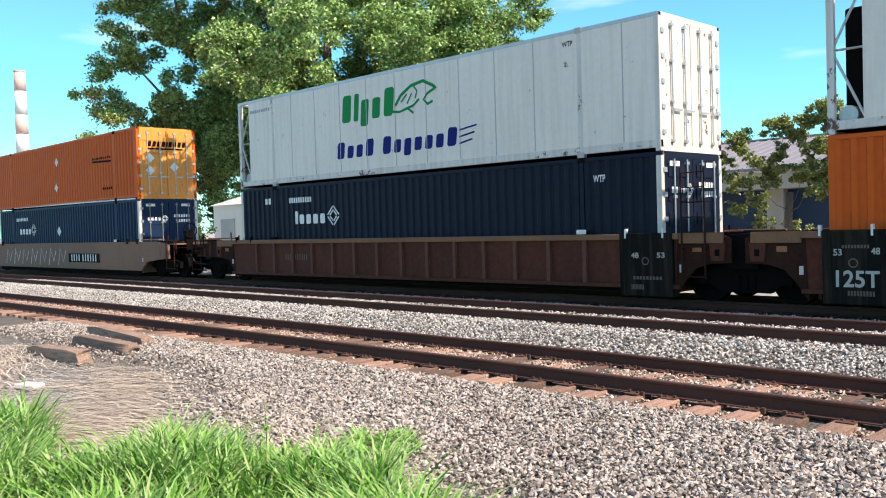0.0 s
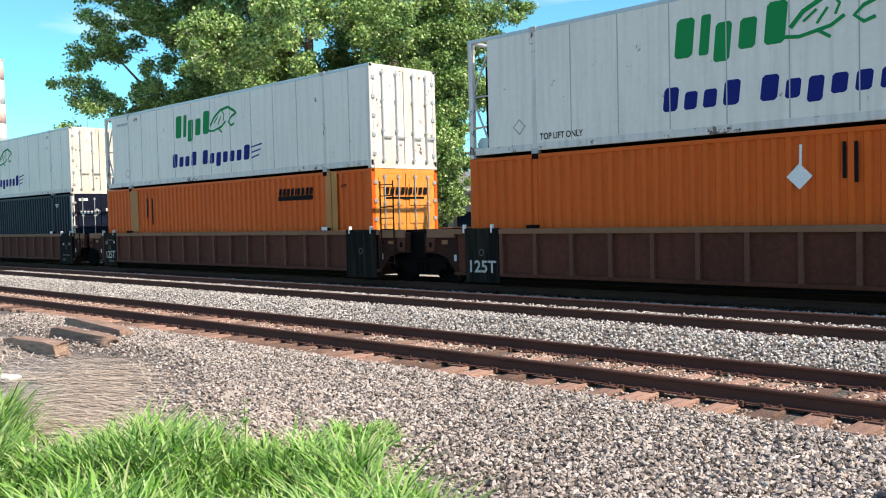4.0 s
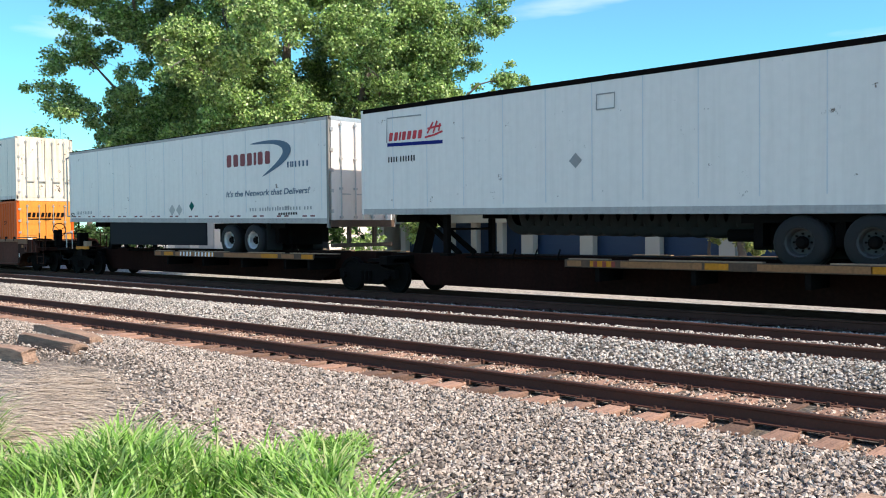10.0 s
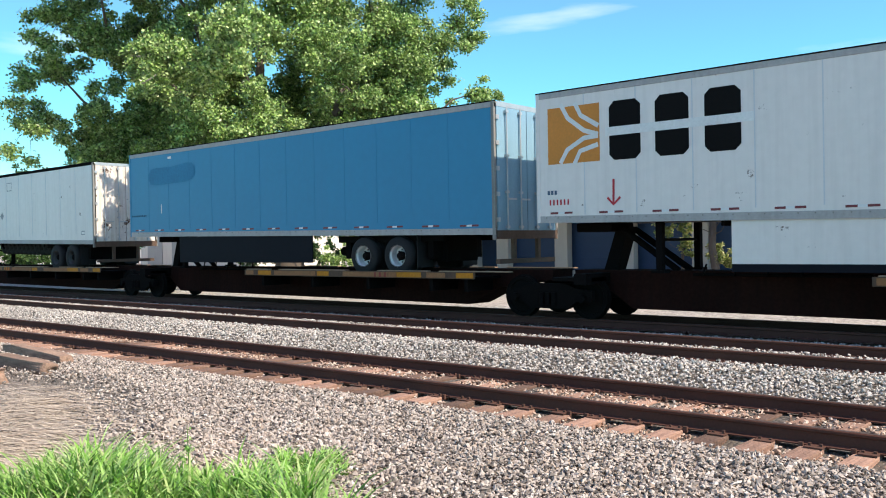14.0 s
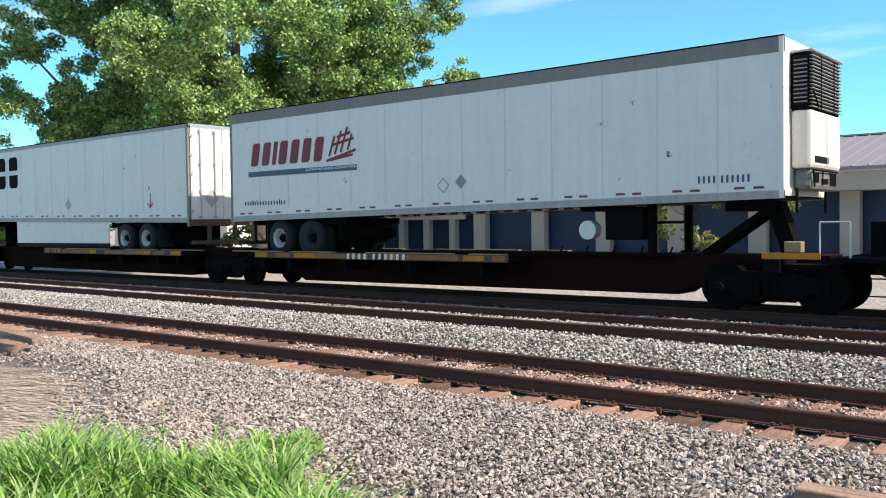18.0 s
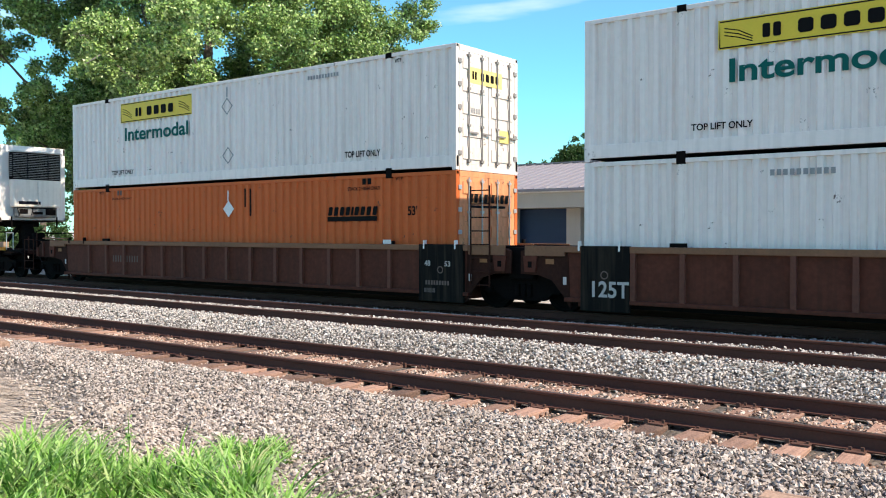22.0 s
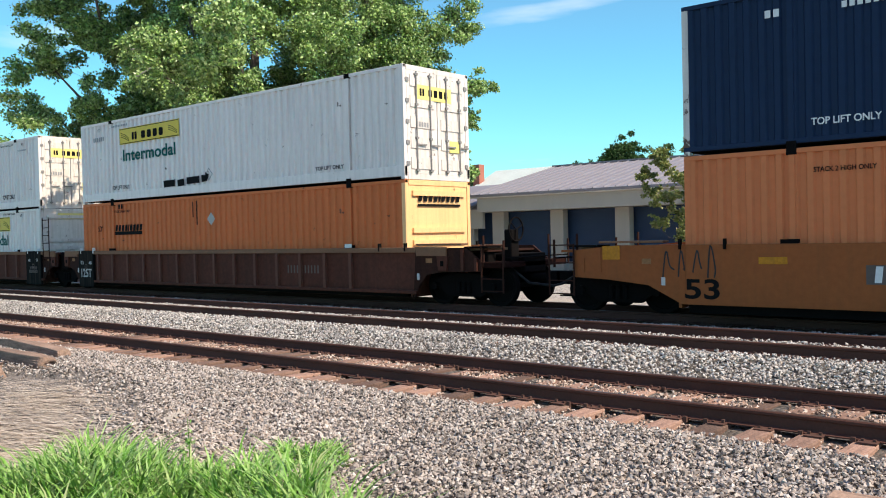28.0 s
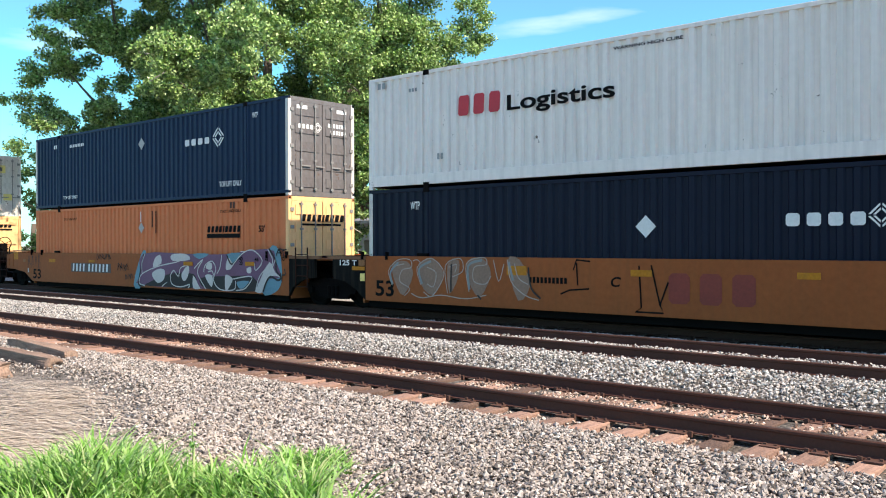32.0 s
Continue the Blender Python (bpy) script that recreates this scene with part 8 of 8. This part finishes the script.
swash(car_e, [(-0.48, 0.71), (-0.4, 1.24), (-0.33, 0.96), (-0.23, 0.87)], 0.03, -1.4404, M_BLACKSP, "spray_paint")
swash(car_e, [(-0.15, 0.73), (-0.09, 1.26), (-0.02, 0.88), (-0.04, 0.9)], 0.03, -1.4408, M_BLACKSP, "spray_paint")
swash(car_e, [(0.15, 0.82), (0.24, 1.25), (0.29, 1.03), (0.33, 0.89)], 0.03, -1.4412, M_BLACKSP, "spray_paint")
swash(car_e, [(0.45, 0.72), (0.51, 1.35), (0.6, 0.91), (0.58, 0.73)], 0.03, -1.4416, M_BLACKSP, "spray_paint")
swash(car_e, [(5.24, 1.16), (5.27, 1.32), (5.39, 1.23), (5.39, 1.18)], 0.03, -1.4420, M_BLACKSP, "spray_paint")
swash(car_e, [(5.44, 1.14), (5.5, 1.33), (5.54, 1.2), (5.59, 1.12)], 0.03, -1.4424, M_BLACKSP, "spray_paint")
swash(car_e, [(5.64, 1.15), (5.68, 1.34), (5.78, 1.21), (5.83, 1.13)], 0.03, -1.4428, M_BLACKSP, "spray_paint")
swash(car_e, [(5.87, 1.13), (5.93, 1.32), (5.99, 1.25), (5.97, 1.16)], 0.03, -1.4432, M_BLACKSP, "spray_paint")
swash(car_e, [(6.1, 1.13), (6.09, 1.32), (6.23, 1.24), (6.17, 1.15)], 0.03, -1.4436, M_BLACKSP, "spray_paint")
swash(car_e, [(6.78, 0.76), (6.8, 1.01), (6.92, 0.91), (6.91, 0.82)], 0.03, -1.4440, M_BLACKSP, "spray_paint")
swash(car_e, [(6.94, 0.75), (7.03, 1.02), (7.06, 0.91), (7.07, 0.81)], 0.03, -1.4444, M_BLACKSP, "spray_paint")
swash(car_e, [(7.13, 0.75), (7.17, 0.96), (7.23, 0.92), (7.21, 0.74)], 0.03, -1.4448, M_BLACKSP, "spray_paint")
swash(car_e, [(7.29, 0.75), (7.36, 0.99), (7.39, 0.81), (7.43, 0.78)], 0.03, -1.4452, M_BLACKSP, "spray_paint")
swash(car_e, [(7.29, 0.44), (7.31, 0.62), (7.42, 0.5), (7.36, 0.47)], 0.03, -1.4456, M_BLACKSP, "spray_paint")
swash(car_e, [(7.48, 0.49), (7.5, 0.65), (7.62, 0.53), (7.63, 0.48)], 0.03, -1.4460, M_BLACKSP, "spray_paint")
swash(car_e, [(7.66, 0.46), (7.67, 0.65), (7.76, 0.58), (7.8, 0.48)], 0.03, -1.4464, M_BLACKSP, "spray_paint")
shape(car_e, [(8.37, 1.36), (8.68, 1.36), (8.43, 0.27), (7.84, 0.27)], -1.4406, M_SKYSP)
shape(car_e, [(15.45, 1.54), (15.91, 1.49), (16.03, 0.65), (15.71, 0.27), (15.1, 0.27)], -1.4412, M_SKYSP)
shape(car_e, [(8.49, 1.36), (11.22, 1.37), (13.2, 1.37), (15.43, 1.54), (15.75, 1.19), (15.95, 0.72), (15.2, 0.63), (14.76, 0.27), (12.43, 0.27), (8.32, 0.28), (8.3, 0.61)], -1.4418, M_PURPLE)
shape(car_e, [(13.36, 1.37), (14.12, 1.39), (13.61, 1.08)], -1.4424, M_SKYSP)
shape(car_e, [(11.53, 1.37), (12.39, 1.38), (11.88, 1.21)], -1.4430, M_SKYSP)
shape(car_e, [(8.74, 0.35), (10.2, 0.71), (11.59, 0.71), (11.45, 0.27), (9.84, 0.27), (8.74, 0.27)], -1.4436, M_BLACKSP)
shape(car_e, [(11.96, 0.61), (13.57, 0.7), (14.67, 0.7), (14.76, 0.27), (12.32, 0.27)], -1.4442, M_BLACKSP)
shape(car_e, [(9.13, 0.92), (9.25, 1.22), (9.58, 1.32), (9.63, 1.04)], -1.4448, M_SPRAYW)
shape(car_e, [(9.07, 0.71), (9.5, 0.86), (9.85, 0.8), (9.78, 0.5), (9.42, 0.38), (9.17, 0.51)], -1.4454, M_SPRAYW)
shape(car_e, [(10.86, 0.72), (11.21, 0.99), (11.3, 0.84), (11.14, 0.54), (10.94, 0.5)], -1.4460, M_SPRAYW)
shape(car_e, [(12.22, 0.96), (12.39, 1.11), (12.56, 1.07), (12.56, 0.91), (12.38, 0.88)], -1.4466, M_SPRAYW)
shape(car_e, [(12.2, 0.7), (12.59, 0.69), (12.58, 0.35), (12.38, 0.45)], -1.4472, M_SPRAYW)
shape(car_e, [(13.3, 0.93), (13.42, 1.27), (13.64, 1.08), (13.47, 0.9)], -1.4478, M_SPRAYW)
shape(car_e, [(13.28, 0.72), (13.57, 0.68), (13.65, 0.56), (13.41, 0.29), (13.28, 0.28)], -1.4484, M_SPRAYW)
shape(car_e, [(11.54, 0.68), (11.86, 0.34), (11.94, 0.27), (11.53, 0.27)], -1.4490, M_SPRAYW)
shape(car_e, [(15.47, 1.15), (15.72, 0.87), (15.98, 0.72), (15.67, 0.76), (15.35, 0.62), (15.16, 0.27), (14.82, 0.27), (15.04, 0.65)], -1.4496, M_SPRAYW)
shape(car_e, [(10.28, 1.34), (11.09, 1.37), (11.34, 1.18), (10.36, 1.13)], -1.4502, M_SPRAYW)
shape(car_e, [(14.37, 0.94), (14.57, 0.99), (14.59, 0.83), (14.42, 0.81)], -1.4508, M_SPRAYW)
shape(car_e, [(13.87, 0.53), (14.47, 0.57), (14.26, 0.38), (14.02, 0.33)], -1.4514, M_SKYSP)
swash(car_e, [(15.46, 1.54), (15.76, 1.19), (15.78, 0.92), (15.99, 0.72), (15.85, 0.63), (15.53, 0.73), (15.3, 0.54), (15.16, 0.27)], 0.06, -1.4520, M_BLACKSP)
swash(car_e, [(8.57, 1.36), (8.37, 0.91), (8.2, 0.3), (8.59, 0.27)], 0.06, -1.4526, M_BLACKSP)
swash(car_e, [(13.36, 1.35), (13.63, 1.06), (14.12, 1.38)], 0.06, -1.4532, M_BLACKSP)
swash(car_e, [(8.59, 0.27), (8.25, 0.35), (8.44, 0.67), (9.5, 0.95), (10.75, 1.13), (11.02, 1.36)], 0.035, -1.4538, M_SPRAYW)
swash(car_e, [(8.62, 1.36), (8.42, 1.03), (8.44, 0.7)], 0.035, -1.4544, M_SPRAYW)
swash(car_e, [(10.2, 0.65), (10.41, 0.82), (10.68, 0.63), (10.82, 0.91), (11.21, 1.0)], 0.035, -1.4550, M_SPRAYW)
swash(car_e, [(10.2, 0.65), (10.3, 0.37), (10.81, 0.29), (11.33, 0.38), (11.26, 0.27)], 0.035, -1.4556, M_SPRAYW)
swash(car_e, [(11.59, 0.9), (12.09, 1.2), (11.78, 0.79), (12.24, 0.27)], 0.035, -1.4562, M_SPRAYW)
swash(car_e, [(12.14, 0.8), (12.21, 1.01), (12.57, 1.15), (12.79, 0.92), (12.67, 0.55), (13.01, 0.28), (13.73, 0.29), (13.82, 0.56)], 0.035, -1.4568, M_SPRAYW)
swash(car_e, [(13.11, 1.35), (13.02, 0.97), (12.85, 0.76)], 0.035, -1.4574, M_SPRAYW)
swash(car_e, [(13.52, 0.9), (14.12, 1.37), (14.68, 1.5), (15.14, 1.19), (14.82, 0.9), (14.77, 1.12)], 0.035, -1.4580, M_SPRAYW)
swash(car_e, [(13.65, 0.61), (14.62, 0.71), (14.31, 0.35), (13.84, 0.27)], 0.035, -1.4586, M_SPRAYW)
swash(car_e, [(15.4, 1.53), (15.62, 1.24), (15.58, 0.96), (15.75, 1.22)], 0.035, -1.4592, M_SPRAYW)
swash(car_e, [(15.45, 1.05), (15.01, 0.72), (14.81, 0.27)], 0.035, -1.4598, M_SPRAYW)
swash(car_e, [(9.7, 0.27), (9.99, 0.42)], 0.035, -1.4604, M_SPRAYW)
swash(car_e, [(12.38, 0.81), (12.59, 0.84), (12.68, 0.71)], 0.035, -1.4610, M_SPRAYW)
patch(car_e, 11.01, 11.53, 0.99, 1.12, -1.471, M_YELPLATE, "reflector_plate")
patch(car_e, 14.32, 14.77, 1.03, 1.15, -1.471, M_YELPLATE, "reflector_plate")
word(car_e, "40", 13.99, 14.19, 1.18, 1.29, -1.4645, M_BLACK)
word(car_e, "20", 14.01, 14.18, 1.05, 1.16, -1.4645, M_BLACK)
word(car_e, "45", 14.77, 14.96, 1.17, 1.28, -1.4645, M_BLACK)
word(car_e, "48", 15.26, 15.42, 1.18, 1.28, -1.4645, M_BLACK)
word(car_e, "53", 16.03, 16.18, 1.2, 1.3, -1.4645, M_BLACK)
swash(car_e, [(15.79, 1.33), (15.91, 1.54), (16.0, 1.33)], 0.035, -1.4616, M_BLACKSP)
swash(car_e, [(15.84, 1.42), (15.98, 1.43)], 0.035, -1.4622, M_BLACKSP)
swash(car_e, [(15.95, 1.54), (16.22, 1.5)], 0.035, -1.4628, M_BLACKSP)
swash(car_e, [(16.09, 1.51), (16.15, 1.31)], 0.035, -1.4634, M_BLACKSP)
swash(car_e, [(15.99, 0.85), (16.06, 0.61)], 0.035, -1.4640, M_BLACKSP)
swash(car_e, [(16.06, 0.79), (16.21, 0.81), (16.17, 0.97)], 0.035, -1.4646, M_BLACKSP)
mark(spine[0], "CCCC CCCCCC", 8.46, 10.58, 0.815, 0.955, -1.46, M_LETW, "marking", 0.1)
mark(spine[4], "CCCC CCCCCC", 5.5, 7.62, 0.815, 0.955, -1.46, M_LETW, "marking", 0.1)
mark(spine[2], "CCC", 12.25, 12.79, 0.82, 0.94, -1.46, M_OXIDE, "marking", 0)
mark(spine[1], "CCC", 7.5, 8.16, 0.82, 0.94, -1.46, M_OXIDE, "marking", 0)
mark(spine[3], "CCC", 7.26, 7.93, 0.82, 0.94, -1.46, M_OXIDE, "marking", 0)

# writing on the sunlit ends
for c in (a2_hi, t_lo, b_lo, c_lo, e_lo):
    onto_end(mark(c, "CCCCiCCCC", -0.85, 0.85, 2.12, 2.33, 0, M_BLACK, "logo", 0.2), L + 0.03)
    onto_end(patch(c, -0.85, 0.7, 2.0, 2.06, 0, M_BLACK, "stripe"), L + 0.03)
onto_end(mark(d_lo, "CCCCiCCCC", -0.85, 0.85, 2.30, 2.52, 0, M_BLACK, "logo", 0.2), L + 0.016)
onto_end(patch(d_lo, -0.85, 0.85, 2.18, 2.24, 0, M_BLACK, "stripe"), L + 0.016)
onto_end(diamond(d_lo, -0.7, 0.75, 0.22, 0, M_LETW, hollow=True), L + 0.016)
for c in (c_hi, c2_hi, d_hi):
    onto_end(patch(c, -0.85, 0.55, 2.05, 2.42, 0, M_PALEYEL, "yellow_sign"), L + 0.024)
    onto_end(mark(c, "ii CCCC", -0.7, 0.45, 2.14, 2.33, 0, M_BLACK, "logo", 0), L + 0.027)
    onto_end(patch(c, 0.45, 0.85, 0.75, 1.05, 0, M_PALEYEL, "yellow_label"), L + 0.024)
    onto_end(bars(c, -0.85, -0.35, 1.35, 1.47, 0, M_GREY, 5), L + 0.024)
onto_end(patch(c2_lo, -0.6, 0.6, 2.42, 2.66, 0, M_PALEYEL, "yellow_sign"), L + 0.016)
for c in (a_lo, a2_lo, e_hi):
    onto_end(mark(c, "xxxx", -0.95, -0.35, 1.98, 2.16, 0, M_LETW, "logo", 0), L + 0.024)
    onto_end(lattice(c, -0.2, 2.05, 0.17, 0, M_LETW), L + 0.024)
    onto_end(bars(c, 0.2, 0.95, 2.1, 2.22, 0, M_LETW, 7), L + 0.024)
    onto_end(bars(c, 0.3, 0.95, 1.9, 2.02, 0, M_LETW, 6), L + 0.024)
    for y in (-1.0, 0.55):
        onto_end(patch(c, y, y + 0.4, 2.55, 2.66, 0, M_LETW, "white_tape"), L + 0.024)
for y, z in ((-0.75, 1.15), (-0.75, 1.65), (0.3, 1.3)):
    onto_end(diamond(a2_hi, y, z, 0.2, 0, M_LETW), L + 0.024)
onto_end(diamond(b_lo, -0.75, 1.05, 0.2, 0, M_LETW), L + 0.024)
onto_end(diamond(tr_drt, -0.45, 1.75, 0.3, 0, M_SEAM), 15.952)
onto_end(bars(tr_rad, 0.2, 0.9, 1.6, 1.8, 0, M_GREY, 6), 16.184)
onto_end(bars(tr_rad, 0.2, 0.9, 1.95, 2.1, 0, M_GREY, 4), 16.184)
onto_end(bars(tr_cl, 0.2, 0.9, 1.9, 2.02, 0, M_GREY, 6), 14.804)

# faint tags on the tan car
for k in range(7):
    x = 1.2 + k * 1.15
    stroke(car_a2, [(x, 0.35), (x + 0.25, 1.1), (x + 0.6, 0.5), (x + 0.9, 1.0)], 0.09, -1.441 - k * 0.0002, M_SPRAYW if k % 2 else M_SEAM, "faint_tag")

word(car_e2, "125 T", -0.99, -0.33, 1.10, 1.25, -1.44, M_LETW)
patch(car_e2, -0.51, -0.03, 0.98, 1.08, -1.44, M_YELPLATE, "reflector_plate")
patch(car_e2, -0.26, -0.03, 1.10, 1.25, -1.44, M_TANPL, "tan_plate")
patch(car_e2, -0.2, -0.03, 0.70, 0.90, -1.44, M_PALEYEL, "pale_plate")


# ---------------------------------------------------------------- movement
def motions():
    path = ((0, 0.0), (4, -28.07), (8, -56.13), (12, -84.22), (16, -112.25), (20, -140.55), (24, -168.57), (28, -196.95), (32, -225.55))
    for ob in MOVERS:
        b = ob.matrix_basis.copy()
        walk(ob, [(t, Matrix.Translation((dx, 0, 0)) @ b) for t, dx in path])
    turn = 7.04 / 0.467
    for w, dx in WHEELS:
        b = w.matrix_basis.copy()
        walk(w, [(k / 10, Matrix.Translation(b.translation) @ Matrix.Rotation(-turn * k / 10, 4, "Y") @ b.to_quaternion().to_matrix().to_4x4()) for k in range(321)])


motions()
